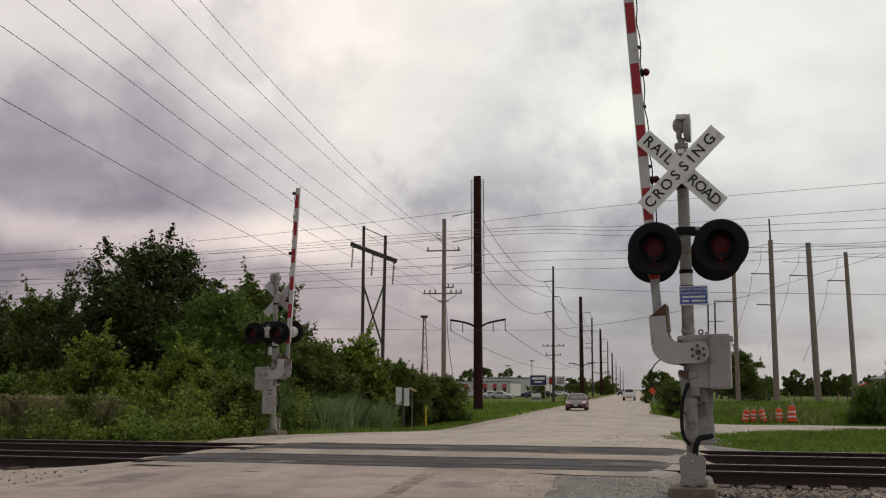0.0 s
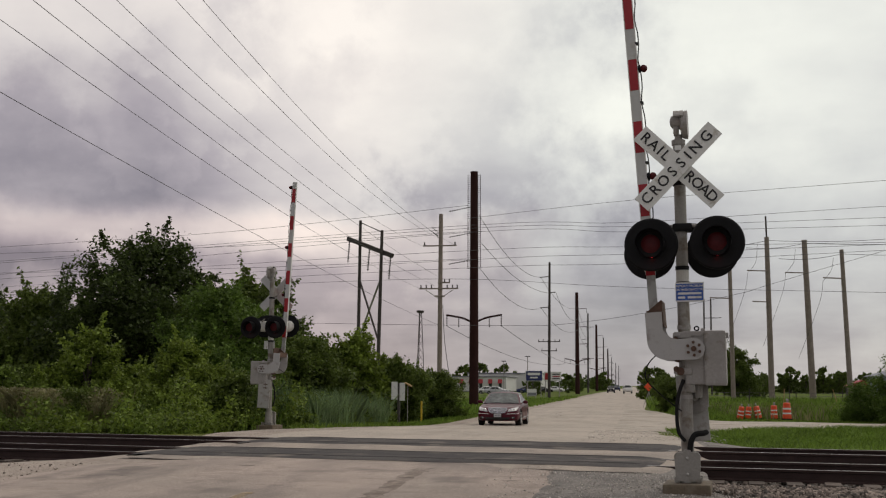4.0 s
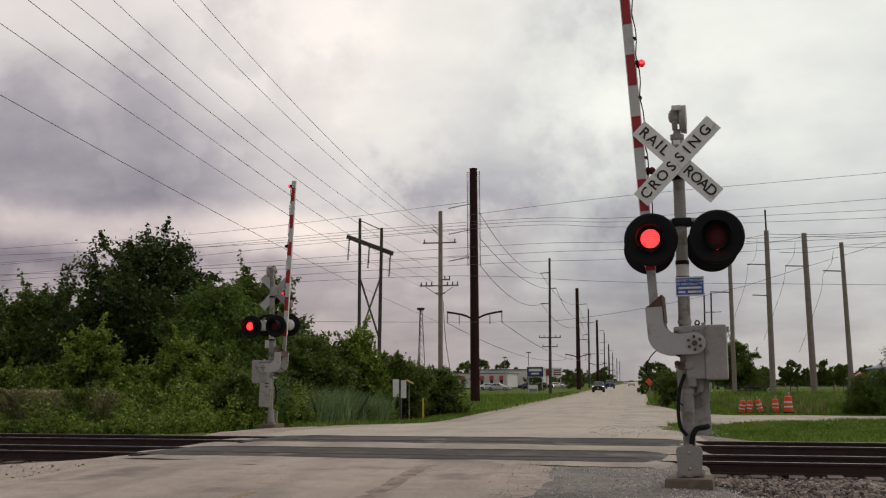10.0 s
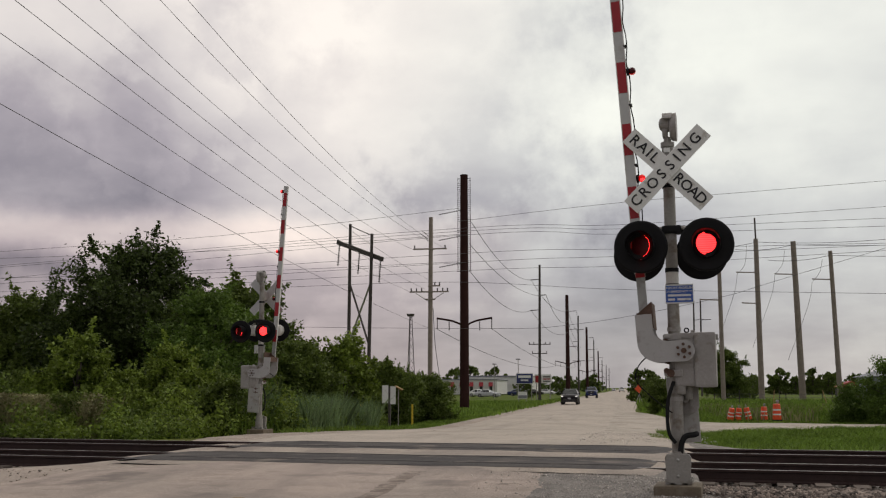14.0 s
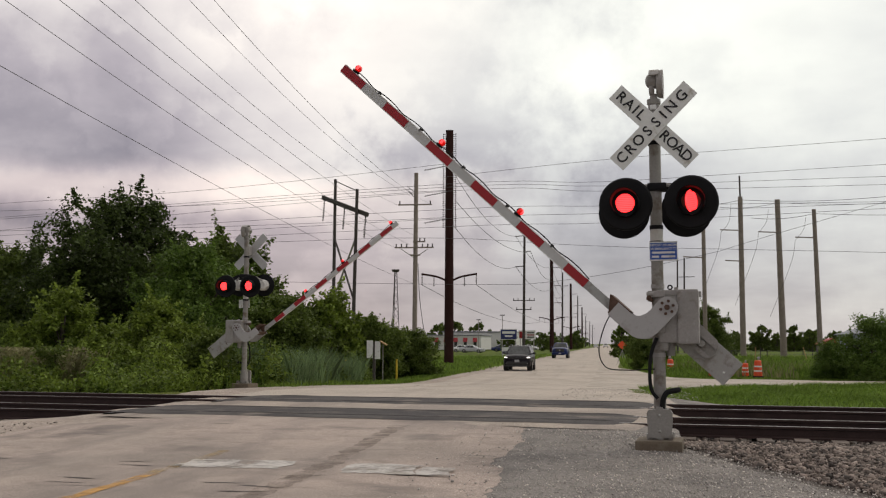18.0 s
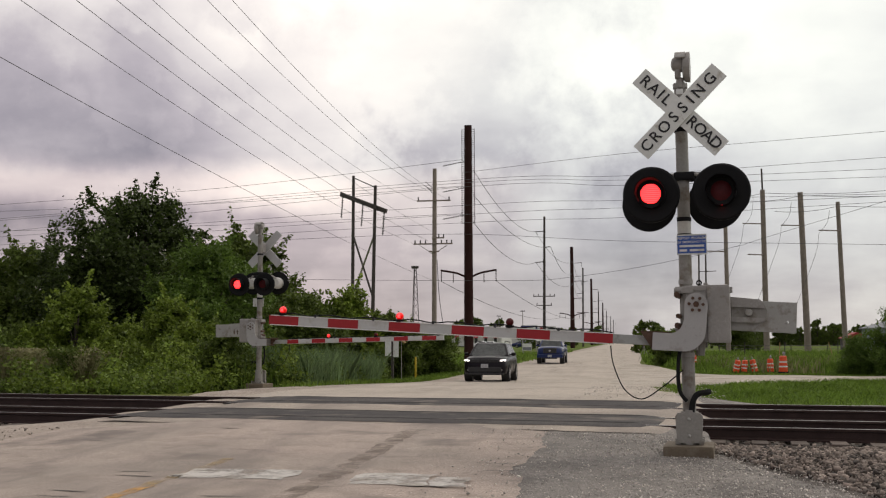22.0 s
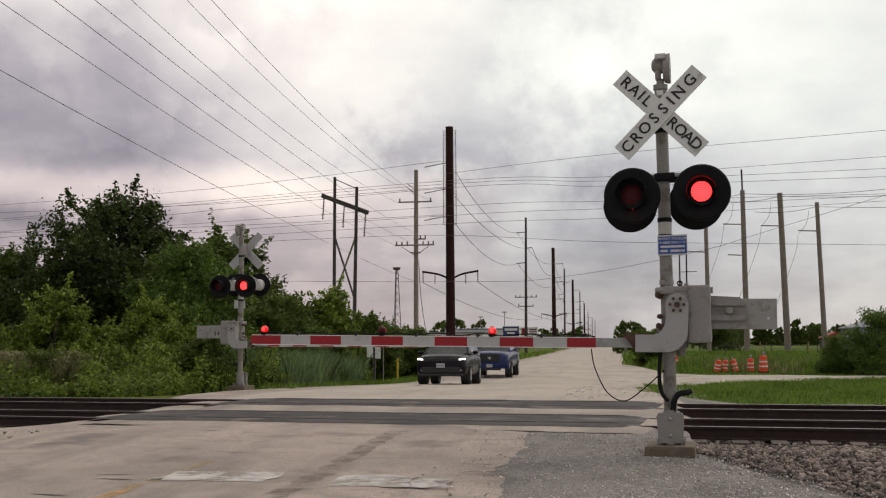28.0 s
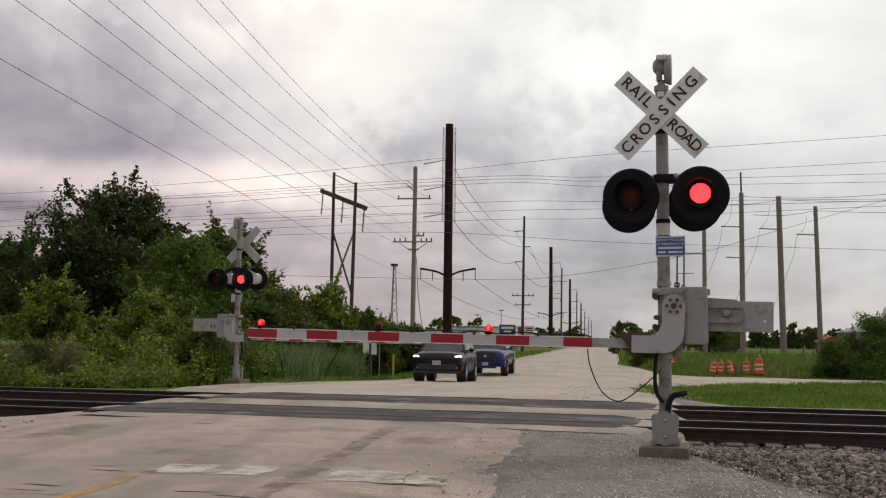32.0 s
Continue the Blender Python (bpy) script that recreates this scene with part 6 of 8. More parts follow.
def saloon(label, paint, at):
    root = thing("sedan", at, label, "car")
    bm = bmesh.new()
    loft(bm, [saloon_ring(*r) for r in SALOON])
    raw_body = new("shape", mesh_of("shape", bm, [paint, TRIMBLACK]))
    raw_body.modifiers.new("smooth", "SUBSURF").levels = 2
    cutters = []
    for wy in (0.86, 3.795):
        for s_ in (-1, 1):
            bm = bmesh.new()
            tube(bm, (s_ * 0.66, wy, 0.352), (s_ * 1.15, wy, 0.352), 0.378, 0.378, 36)
            cut = new("cutter", mesh_of("cutter", bm, [TRIMBLACK]))
            cutters.append(cut)
            md = raw_body.modifiers.new("arch", "BOOLEAN")
            md.operation, md.solver, md.object, md.material_mode = "DIFFERENCE", "EXACT", cut, "TRANSFER"
    me = bpy.data.meshes.new_from_object(raw_body.evaluated_get(bpy.context.evaluated_depsgraph_get()))
    for ob in cutters + [raw_body]:
        bpy.data.objects.remove(ob)
    me.polygons.foreach_set("use_smooth", [True] * len(me.polygons))
    me.set_sharp_from_angle(angle=radians(42))
    body = new("body", me)
    body.parent = root
    bpy.context.view_layer.update()

    def nose(x, z):
        hit, p, _, _ = body.ray_cast(Vector((x, -1.0, z)), Vector((0, 1, 0)))
        return p if hit else Vector((x, 0.3, z))

    # the cabin, as curved walls between the belt and the roof
    def front_y(v):
        return 1.44 + 0.80 * v

    def rear_y(v):
        return 4.14 - 0.74 * v

    def half_w(v):
        return 0.835 - 0.215 * v + 0.03 * math.sin(math.pi * v)

    def high(v):
        return 0.935 + 0.465 * v

    def front(u, v):
        return Vector((half_w(v) * u, front_y(v) - (0.24 - 0.10 * v) * (1 - u * u), high(v) + 0.03 * v * (1 - u * u)))

    def rear(u, v):
        return Vector((half_w(v) * u, rear_y(v) + (0.20 - 0.08 * v) * (1 - u * u), high(v) + 0.025 * v * (1 - u * u)))

    def side(sg, y, v):
        f = (y - front_y(v)) / (rear_y(v) - front_y(v))
        return Vector((sg * (half_w(v) + 0.02 * math.sin(math.pi * min(1, max(0, f)))), y, high(v) + 0.025 * v * math.sin(math.pi * min(1, max(0, f)))))

    bm = bmesh.new()
    rings = []
    for v in (-0.06, 0.0, 0.2, 0.4, 0.6, 0.8, 0.93, 1.0):
        ring = [front(-1 + 2 * i / 10, v) for i in range(10)] + [side(1, front_y(v) + (rear_y(v) - front_y(v)) * i / 14, v) for i in range(14)]
        ring += [rear(1 - 2 * i / 10, v) for i in range(10)] + [side(-1, rear_y(v) + (front_y(v) - rear_y(v)) * i / 14, v) for i in range(14)]
        rings.append(ring)
    mid_ = Vector((0, (front_y(1) + rear_y(1)) / 2, 0))
    for k in (0.95, 0.85, 0.62, 0.32):
        rings.append([Vector((p.x * k, mid_.y + (p.y - mid_.y) * k, p.z + (1.487 - p.z) * (1 - k ** 2.6))) for p in rings[7]])
    vs = [[bm.verts.new(p) for p in r] for r in rings]
    n = len(rings[0])
    for a, b in zip(vs, vs[1:]):
        for i in range(n):
            bm.faces.new((a[i], a[(i + 1) % n], b[(i + 1) % n], b[i]))
    bm.faces.new(vs[-1])
    bmesh.ops.recalc_face_normals(bm, faces=bm.faces[:])
    part("cabin", bm, paint, root, "roof and pillars", smooth=True)
    shell(lambda u, v: front(-0.92 + 1.84 * u, 0.03 + 0.92 * v), "windscreen", (14, 8), CARGLASS, root, (0, -0.004, 0.004), "windscreen with pale sky reflections in its colour")
    shell(lambda u, v: rear(0.88 - 1.76 * u, 0.10 + 0.84 * v), "rear_window", (12, 6), CARGLASS, root, (0, 0.004, 0.004))
    bm = bmesh.new()
    bent(bm, [front(u, 0.01) + Vector((0, -0.02, 0.004)) for u in (-0.95, -0.5, 0, 0.5, 0.95)], 0.016, 6, 4)
    part("cowl", bm, TRIMBLACK, root)
    for x0, x1 in ((-0.62, 0.0), (0.08, 0.66)):
        bm = bmesh.new()
        bent(bm, [front(x0, 0.03) + Vector((0, -0.022, 0.012)), front((x0 + x1) / 2, 0.07) + Vector((0, -0.022, 0.012)), front(x1, 0.06) + Vector((0, -0.022, 0.012))], 0.009, 5, 3)
        part("wiper", bm, TRIMBLACK, root)
    for sg in (-1, 1):
        for y0, y1, k0, k1 in ((1.60, 2.56, 0.74, 0.0), (2.65, 3.42, 0.0, -0.06), (3.48, 3.93, -0.04, -0.44)):
            shell(lambda u, v: side(sg, (y0 + k0 * v) * (1 - u) + (y1 + k1 * v) * u, 0.06 + 0.83 * v), "side_window", (8, 6), CARGLASS, root, (sg * 0.004, 0, 0.0015), "dark side window")
        bm = bmesh.new()
        edge = [(1.52, 0.03), (1.72, 0.24), (2.02, 0.60), (2.26, 0.90), (2.5, 0.955), (3.0, 0.965), (3.32, 0.94), (3.58, 0.72), (3.88, 0.30), (4.00, 0.06), (3.5, 0.025), (2.6, 0.025), (1.52, 0.03)]
        bent(bm, [side(sg, y, v) + Vector((sg * 0.012, 0, 0)) for y, v in edge], 0.0085, 6, 3)
        part("window_trim", bm, CHROME, root, "bright window trim")
        bm = bmesh.new()
        ball(bm, (sg * 1.03, 1.80, 1.015), 0.13, 16, (0.92, 0.55, 0.62))
        box(bm, min(sg * 0.80, sg * 1.0), max(sg * 0.80, sg * 1.0), 1.77, 1.83, 0.955, 0.99, 0.012)
        part("mirror", bm, paint, root, smooth=True)
        for hy in (2.34, 3.28):
            bm = bmesh.new()
            x = saloon_side(hy, 0.815)
            box(bm, sg * x - 0.022, sg * x + 0.022, hy, hy + 0.20, 0.80, 0.83, 0.01)
            part("door_handle", bm, CHROME, root)
        for sy in (1.50, 2.60, 3.46):
            bm = bmesh.new()
            bent(bm, [(sg * (saloon_side(sy, z) - 0.001), sy + (0.0 if sy < 3 else 0.12 * (z - 0.3)), z) for z in (0.92, 0.80, 0.65, 0.50, 0.36, 0.24)], 0.0045, 5, 3)
            part("door_seam", bm, TRIMBLACK, root)
        bm = bmesh.new()
        bent(bm, [(sg * (saloon_side(y, z) + 0.002), y, z) for y, z in ((1.50, 0.335), (2.0, 0.345), (2.8, 0.365), (3.30, 0.38))], 0.010, 6, 4)
        part("side_strip", bm, CHROME, root)
        for wy in (0.86, 3.795):
            wheel(root, sg * 0.925, wy, 0.345, 0.235, 0.262, 10)
        # lamps laid on the nose
        def lamp_at(u, v):
            x = (0.425 + 0.07 * v) * (1 - u) + (0.80 + 0.075 * v) * u
            z = (0.585 + 0.125 * v) * (1 - u) + (0.635 + 0.165 * v) * u
            return nose(sg * x, z)
        lamp = shell(lamp_at, "headlamp", (10, 5), CLEARLAMP, root, (0, -0.010, 0.003), "clear swept-back headlamp")
        for dx, dz, rr in ((0.57, 0.672, 0.052), (0.70, 0.692, 0.045)):
            p = nose(sg * dx, dz)
            bm = bmesh.new()
            ball(bm, p + Vector((0, -0.004, 0)), rr, 14, (1, 0.4, 0.9))
            part("lamp_bowl", bm, CHROME, lamp, smooth=True)
        p = nose(sg * 0.66, 0.335)
        bm = bmesh.new()
        ball(bm, p, 0.082, 16, (1.25, 0.35, 0.72))
        part("fog_lamp_recess", bm, TRIMBLACK, root, smooth=True)
        bm = bmesh.new()
        ball(bm, p + Vector((0, -0.02, 0)), 0.036, 14, (1.2, 0.35, 0.8))
        part("fog_lamp", bm, HEADLAMP, root, smooth=True)
        bm = bmesh.new()
        bent(bm, [nose(sg * x, z) + Vector((0, -0.006, 0)) for x, z in ((0.36, 0.49), (0.52, 0.50), (0.68, 0.507), (0.80, 0.512), (0.88, 0.515))], 0.0095, 6, 3)
        part("bumper_strip", bm, CHROME, root)
    shell(lambda u, v: nose((-0.50 + 1.0 * u) * (1 + 0.12 * v), 0.235 + 0.115 * v), "air_intake", (10, 4), TRIMBLACK, root, (0, -0.005, 0))
    # grille, raked back with the nose
    rake = Matrix(((1, 0, 0, 0), (0, 1, 0.42, -0.42 * 0.58), (0, 0, 1, -0.02), (0, 0, 0, 1)))
    out = [(-0.41, 0.76), (-0.30, 0.775), (0, 0.78), (0.30, 0.775), (0.41, 0.76), (0.385, 0.66), (0.325, 0.585), (0.21, 0.56), (-0.21, 0.56), (-0.325, 0.585), (-0.385, 0.66)]

    def bowed(bm):
        for v in bm.verts:
            v.co = rake @ v.co
            v.co.y += 0.16 * v.co.x * v.co.x - 0.022
        return bm
    bm = bmesh.new()
    plate(bm, out, -0.05, 0.08)
    g = part("grille", bowed(bm), TRIMBLACK, root, "dark grille with chrome bars")
    bm = bmesh.new()
    bent(bm, [(x, -0.052, z) for x, z in out + out[:1]], 0.013, 6, 3)
    part("surround", bowed(bm), CHROME, g)
    for z, w in ((0.738, 0.395), (0.702, 0.388), (0.666, 0.378), (0.630, 0.358), (0.594, 0.31)):
        bm = bmesh.new()
        bent(bm, [(-w, -0.052, z + 0.010), (-w / 2, -0.060, z), (0, -0.064, z - 0.010), (w / 2, -0.060, z), (w, -0.052, z + 0.010)], 0.0088, 6, 3)
        part("grille_bar", bowed(bm), CHROME, g)
    bm = bmesh.new()
    bent(bm, [(0, -0.062, 0.775), (0, -0.072, 0.65), (0, -0.062, 0.54)], 0.013, 6, 4)
    part("grille_bar", bowed(bm), CHROME, g)
    plate_bars(root, -0.072, 0.435)
    bm = bmesh.new()
    box(bm, -0.17, 0.17, -0.062, -0.02, 0.335, 0.52, 0.01)
    part("plate_frame", bm, TRIMBLACK, root)
    return root


def suv_face(root, paint, lit):
    bm = bmesh.new()
    box(bm, -0.62, 0.62, -0.03, 0.08, 0.80, 0.93, 0.03)
    g = part("grille", bm, TRIMBLACK, root, "black seven-slot grille")
    for i in range(7):
        x = (i - 3) * 0.165
        bm = bmesh.new()
        box(bm, x - 0.055, x + 0.055, -0.045, -0.02, 0.815, 0.915, 0.012)
        part("grille_slot", bm, INK, g)
    for s in (-1, 1):
        pts = [(s * 0.64, 0.0, 0.84), (s * 0.86, 0.12, 0.85), (s * 0.88, 0.16, 0.92), (s * 0.64, 0.02, 0.905)]
        quad_lamp(root, pts if s > 0 else pts[::-1], HEADLIT if lit else HEADLAMP, "lit headlamp", lift=0.03)
        bm = bmesh.new()
        ball(bm, (s * 0.68, 0.02, 0.50), 0.07, 12, (1, 0.5, 1))
        part("fog_lamp", bm, HEADLAMP, root, smooth=True)
    bm = bmesh.new()
    box(bm, -0.70, 0.70, -0.05, 0.08, 0.40, 0.62, 0.04)
    part("air_intake", bm, TRIMBLACK, root)
    bm = bmesh.new()
    box(bm, -0.80, 0.80, -0.06, 0.10, 0.28, 0.38, 0.04)
    part("skid_plate", bm, TRIMBLACK, root)
    plate_bars(root, -0.07, 0.66)
    for s in (-1, 1):
        bm = bmesh.new()
        bent(bm, [(s * 0.62, 2.0, 1.66), (s * 0.62, 2.2, 1.72), (s * 0.62, 3.8, 1.72), (s * 0.62, 4.0, 1.66)], 0.02, 6, 4)
        part("roof_rail", bm, TRIMBLACK, root)


SUV = dict(W=0.93, sill=0.33, tyre=0.37, rim=0.235, spokes=10, wheels=(0.92, 3.63), face=suv_face,
    body=[(-0.02, 0.75, 0.42, 0.60, 0.80, 0.90), (0.05, 0.90, 0.30, 0.60, 0.90, 0.98), (0.25, 0.97, 0.29, 0.62, 0.97, 1.04), (0.9, 1.0, 0.30, 0.66, 1.03, 1.11), (1.5, 1.0, 0.31, 0.70, 1.07, 1.12), (2.6, 1.0, 0.31, 0.72, 1.09, 1.11), (3.9, 1.0, 0.31, 0.74, 1.10, 1.12), (4.45, 0.96, 0.36, 0.76, 1.08, 1.11), (4.62, 0.88, 0.45, 0.76, 1.0, 1.06)],
    cabin=dict(belt=1.08, roof=1.67, wb=0.87, wr=0.66, y=(1.25, 2.0, 4.05, 4.55), windows=(((0.16, 0.05), (0.40, 0.36)), ((0.42, 0.385), (0.66, 0.70)), ((0.69, 0.73), (0.90, 0.92))),
        trim=((0.10, 0.03), (0.5, 0.02), (0.92, 0.05)), handles=(2.35, 3.3), seams=(1.55, 2.55, 3.5)))


def truck_face(root, paint, lit):
    bm = bmesh.new()
    box(bm, -0.52, 0.52, -0.05, 0.10, 0.80, 1.20, 0.07)
    g = part("grille", bm, TRIMBLACK, root, "black crosshair grille with body-colour surround")
    for sx in (-1, 1):
        bm = bmesh.new()
        box(bm, sx * 0.40 - 0.07, sx * 0.40 + 0.07, -0.062, -0.045, 0.84, 1.16, 0.02)
        part("grille_bar", bm, INK, g)
    bm = bmesh.new()
    plate(bm, [(-0.09, 1.04), (0.09, 1.04), (0.07, 0.96), (0, 0.91), (-0.07, 0.96)], -0.07, -0.05)
    part("badge", bm, ALLOY, g)
    for s in (-1, 1):
        pts = [(s * 0.56, 0.0, 0.86), (s * 0.94, 0.14, 0.88), (s * 0.95, 0.18, 1.12), (s * 0.58, 0.02, 1.13)]
        quad_lamp(root, pts if s > 0 else pts[::-1], HEADLAMP, "clear headlamp", lift=0.03)
        bm = bmesh.new()
        ball(bm, (s * 0.72, -0.06, 0.56), 0.065, 12, (1, 0.5, 1))
        part("fog_lamp", bm, HEADLAMP, root, smooth=True)
    bm = bmesh.new()
    box(bm, -0.98, 0.98, -0.12, 0.25, 0.46, 0.72, 0.06)
    part("bumper", bm, paint, root, "body-colour front bumper")
    bm = bmesh.new()
    box(bm, -0.55, 0.55, -0.10, 0.1, 0.38, 0.47, 0.02)
    part("air_intake", bm, TRIMBLACK, root)
    plate_bars(root, -0.135, 0.60)
    bm = bmesh.new()  # the open bed behind the cab
    box(bm, -0.88, 0.88, 4.05, 5.72, 1.34, 1.345)
    box(bm, -0.98, -0.90, 4.0, 5.75, 1.20, 1.38, 0.02)
    box(bm, 0.90, 0.98, 4.0, 5.75, 1.20, 1.38, 0.02)
    part("bed_rails", bm, TRIMBLACK, root)


PICKUP = dict(W=1.0, sill=0.48, tyre=0.41, rim=0.255, spokes=5, wheels=(1.0, 4.55), face=truck_face,
    body=[(-0.03, 0.80, 0.60, 0.75, 1.05, 1.18), (0.06, 0.92, 0.50, 0.75, 1.14, 1.24), (0.3, 0.98, 0.46, 0.78, 1.20, 1.30), (1.2, 1.0, 0.47, 0.80, 1.26, 1.36), (1.6, 1.0, 0.47, 0.82, 1.28, 1.33), (3.9, 1.0, 0.47, 0.84, 1.30, 1.32), (5.6, 1.0, 0.50, 0.84, 1.31, 1.32), (5.78, 0.96, 0.55, 0.84, 1.28, 1.30)],
    cabin=dict(belt=1.29, roof=1.93, wb=0.93, wr=0.72, y=(1.45, 2.15, 3.75, 4.0), windows=(((0.14, 0.03), (0.50, 0.48)), ((0.53, 0.51), (0.90, 0.93))), trim=((0.10, 0.03), (0.5, 0.02), (0.92, 0.05)), handles=(2.7, 3.6), seams=(1.65, 2.85, 3.85)))

sedan = saloon("maroon four-door sedan with chrome grille driving along the road", MAROON, pose(-6.2, 96, -0.6))
suv = vehicle("suv", "black compact SUV with lit headlamps waiting at the crossing", SUV, CARBLACK, pose(-6.1, 180, -0.6), True)
pickup = vehicle("pickup_truck", "dark blue pickup truck waiting behind the black SUV", PICKUP, CARBLUE, pose(-6.1, 250, -0.6), category="pickup")
far_truck = vehicle("pickup_truck", "white pickup truck driving away in the distance", PICKUP, CARWHITE, pose(-2.8, 150, -0.6, 0, 0, 180), category="pickup")
far_car = vehicle("sedan", "silver car far along the road", SEDAN, CARSILVER, pose(-6.1, 330, -0.6))
LOT = [(-24, 205, CARSILVER, 80), (-21, 236, CARBLUE, 85), (-20, 262, CARBLACK, 95), (-19, 290, CARWHITE, 88), (-27, 215, CARWHITE, 84), (-18.5, 312, CARSILVER, 92)]
for x, y, paint, turn in LOT:
    vehicle("parked_car", "car parked in a roadside lot", SEDAN, paint, pose(x, y, -0.66, 0, 0, turn))

# ---- trees, bushes, weeds and grass ----


def leaf_quads(centres, sizes, rng, droop=0.35):
    """Four-cornered leaves at the centres, turned at random."""
    n = len(centres)
    a = rng.normal(size=(n, 3))
    a[:, 2] *= 0.6
    a /= np.linalg.norm(a, axis=1, keepdims=True) + 1e-9
    b = rng.normal(size=(n, 3))
    b -= a * (a * b).sum(1, keepdims=True)
    b /= np.linalg.norm(b, axis=1, keepdims=True) + 1e-9
    s = sizes[:, None]
    v = np.stack([centres - a * s, centres + b * s * 0.55 - [0, 0, 0.1] * s, centres + a * s - [0, 0, droop] * s, centres - b * s * 0.55], 1).reshape(-1, 3)
    f = np.arange(4 * n).reshape(-1, 4)
    return v, f


def mass(name, verts, faces, material):
    me = bpy.data.meshes.new(name)
    nf = len(faces)
    k = faces.shape[1]
    me.vertices.add(len(verts))
    me.vertices.foreach_set("co", np.asarray(verts, np.float32).ravel())
    me.loops.add(nf * k)
    me.loops.foreach_set("vertex_index", faces.astype(np.int32).ravel())
    me.polygons.add(nf)
    me.polygons.foreach_set("loop_start", np.arange(0, nf * k, k, dtype=np.int32))
    me.polygons.foreach_set("loop_total", np.full(nf, k, dtype=np.int32))
    me.update(calc_edges=True)
    me.materials.append(material)
    return me


def crown_mesh(rng, lobes, count, size, material):
    """Leaves in clumps over the lobes (x, y, z, radius), thinner inside, ragged outside."""
    lobes = np.asarray(lobes, float)
    weight = lobes[:, 3] ** 2
    clumps = max(60, count // 70)
    which = rng.choice(len(lobes), clumps, p=weight / weight.sum())
    d = rng.normal(size=(clumps, 3))
    d /= np.linalg.norm(d, axis=1, keepdims=True)
    d[:, 2] = np.where(d[:, 2] < -0.35, -d[:, 2], d[:, 2])
    rad = lobes[which, 3] * (0.45 + 0.85 * rng.random(clumps) ** 1.5)
    c = lobes[which, :3] + d * rad[:, None] * [1, 1, 0.85]
    k = rng.integers(0, clumps, count)
    wide = 0.6 + 0.8 * rng.random(clumps)
    spread = (0.09 + 0.065 * lobes[which[k], 3]) * wide[k]
    p = c[k] + rng.normal(size=(count, 3)) * spread[:, None] * [1, 1, 0.8]
    # shoots that stand out past the clumps
    shoots = max(20, clumps // 5)
    who = rng.integers(0, clumps, shoots)
    out = d[who] * [0.7, 0.7, 0.4] + np.array([0, 0, 0.75]) + rng.normal(size=(shoots, 3)) * 0.25
    m = count // 9
    j = rng.integers(0, shoots, m)
    reach = rng.random(m) * (0.35 + 0.5 * rng.random(shoots))[j] * np.minimum(1.0, 0.45 + 0.5 * lobes[which[who[j]], 3])
    p[:m] = c[who[j]] + out[j] * reach[:, None] + rng.normal(size=(m, 3)) * 0.05
    return mass("crown", *leaf_quads(p, size * (0.6 + 0.8 * rng.random(count)), rng), material)


def make_tree(name, h, r, material, seed, count, size, label, category, stem=0.25, lobes=9, group=""):
    rng = np.random.default_rng(seed)
    rd = random.Random(seed)
    root = thing(name, pose(0, 0, 0), label, category, group)
    pts, parts = [], []
    for i in range(lobes):
        f = (i + 0.6) / lobes
        a = i * 2.4 + rd.uniform(-0.4, 0.4)
        out = r * (0.62 - 0.35 * abs(f - 0.4)) * rd.uniform(0.65, 1.15) * (1 if f < 0.85 else 0.3)
        z = h * (stem + (0.93 - stem) * f) - r * 0.12
        pts.append((out * math.cos(a), out * math.sin(a), z, r * rd.uniform(0.32, 0.52) * (1.1 - 0.35 * f)))
    bm = bmesh.new()
    bent(bm, [(0, 0, -0.4), (0.05 * r, 0, h * 0.2), (-0.03 * r, 0.04 * r, h * 0.45), (0.02, 0, h * 0.75)], max(0.05, h * 0.022), 8, 3)
    part("trunk", bm, BARK, root, smooth=True)
    for x, y, z, q in pts[:max(4, lobes - 2)]:
        bm = bmesh.new()
        bent(bm, [(0, 0, max(0.1, z * 0.45)), (x * 0.45, y * 0.45, z * 0.78), (x, y, z)], max(0.025, h * 0.008), 6, 3)
        part("limb", bm, BARK, root)
    ob = new("crown", crown_mesh(rng, pts, count, size, material))
    ob.parent = root
    return root


def planted(ob, x, y, turn, k=1.0, sink=0.0):
    """Moves the first tree of a kind, or sets a copy, with its foot on the ground."""
    m = Matrix.Translation((x, y, ground_z(x, y) - sink)) @ Matrix.Rotation(radians(turn), 4, "Z")
    c = copy_thing(ob, m)
    c.scale = (k, k, k)
    return c


def first(ob, x, y, turn, sink=0.0):
    ob.matrix_basis = Matrix.Translation((x, y, ground_z(x, y) - sink)) @ Matrix.Rotation(radians(turn), 4, "Z")
    return ob


big = first(make_tree("tree", 9.2, 5.3, LEAF3, 11, 66000, 0.10, "large dark green leafy tree with a ragged crown", "tree", 0.2, 26), -22.7, 47.5, 20)
planted(big, -36.5, 54.5, 200, 0.80)
planted(big, -30.0, 58.0, 110, 0.76)
first(make_tree("tree", 6.0, 2.9, LEAF4, 29, 52000, 0.070, "rounded fresh green leafy tree behind the weeds", "tree", 0.06, 24), -16.7, 41.0, 0)
mid = first(make_tree("tree", 6.0, 2.9, LEAF, 23, 44000, 0.085, "rounded green leafy tree behind the weeds", "tree", 0.08, 18), -18.6, 44.5, 0)
planted(mid, -19.6, 53.0, 130, 1.32)
planted(mid, -29.0, 48.0, 60, 1.14)
planted(mid, -33.5, 46.5, 190, 1.05)
planted(mid, -24.5, 54.0, 240, 0.85)
bush = first(make_tree("bush", 4.3, 2.5, LEAF, 31, 32000, 0.078, "dense green bush beside the road", "bush", 0.04, 15), -14.6, 46.5, 0)
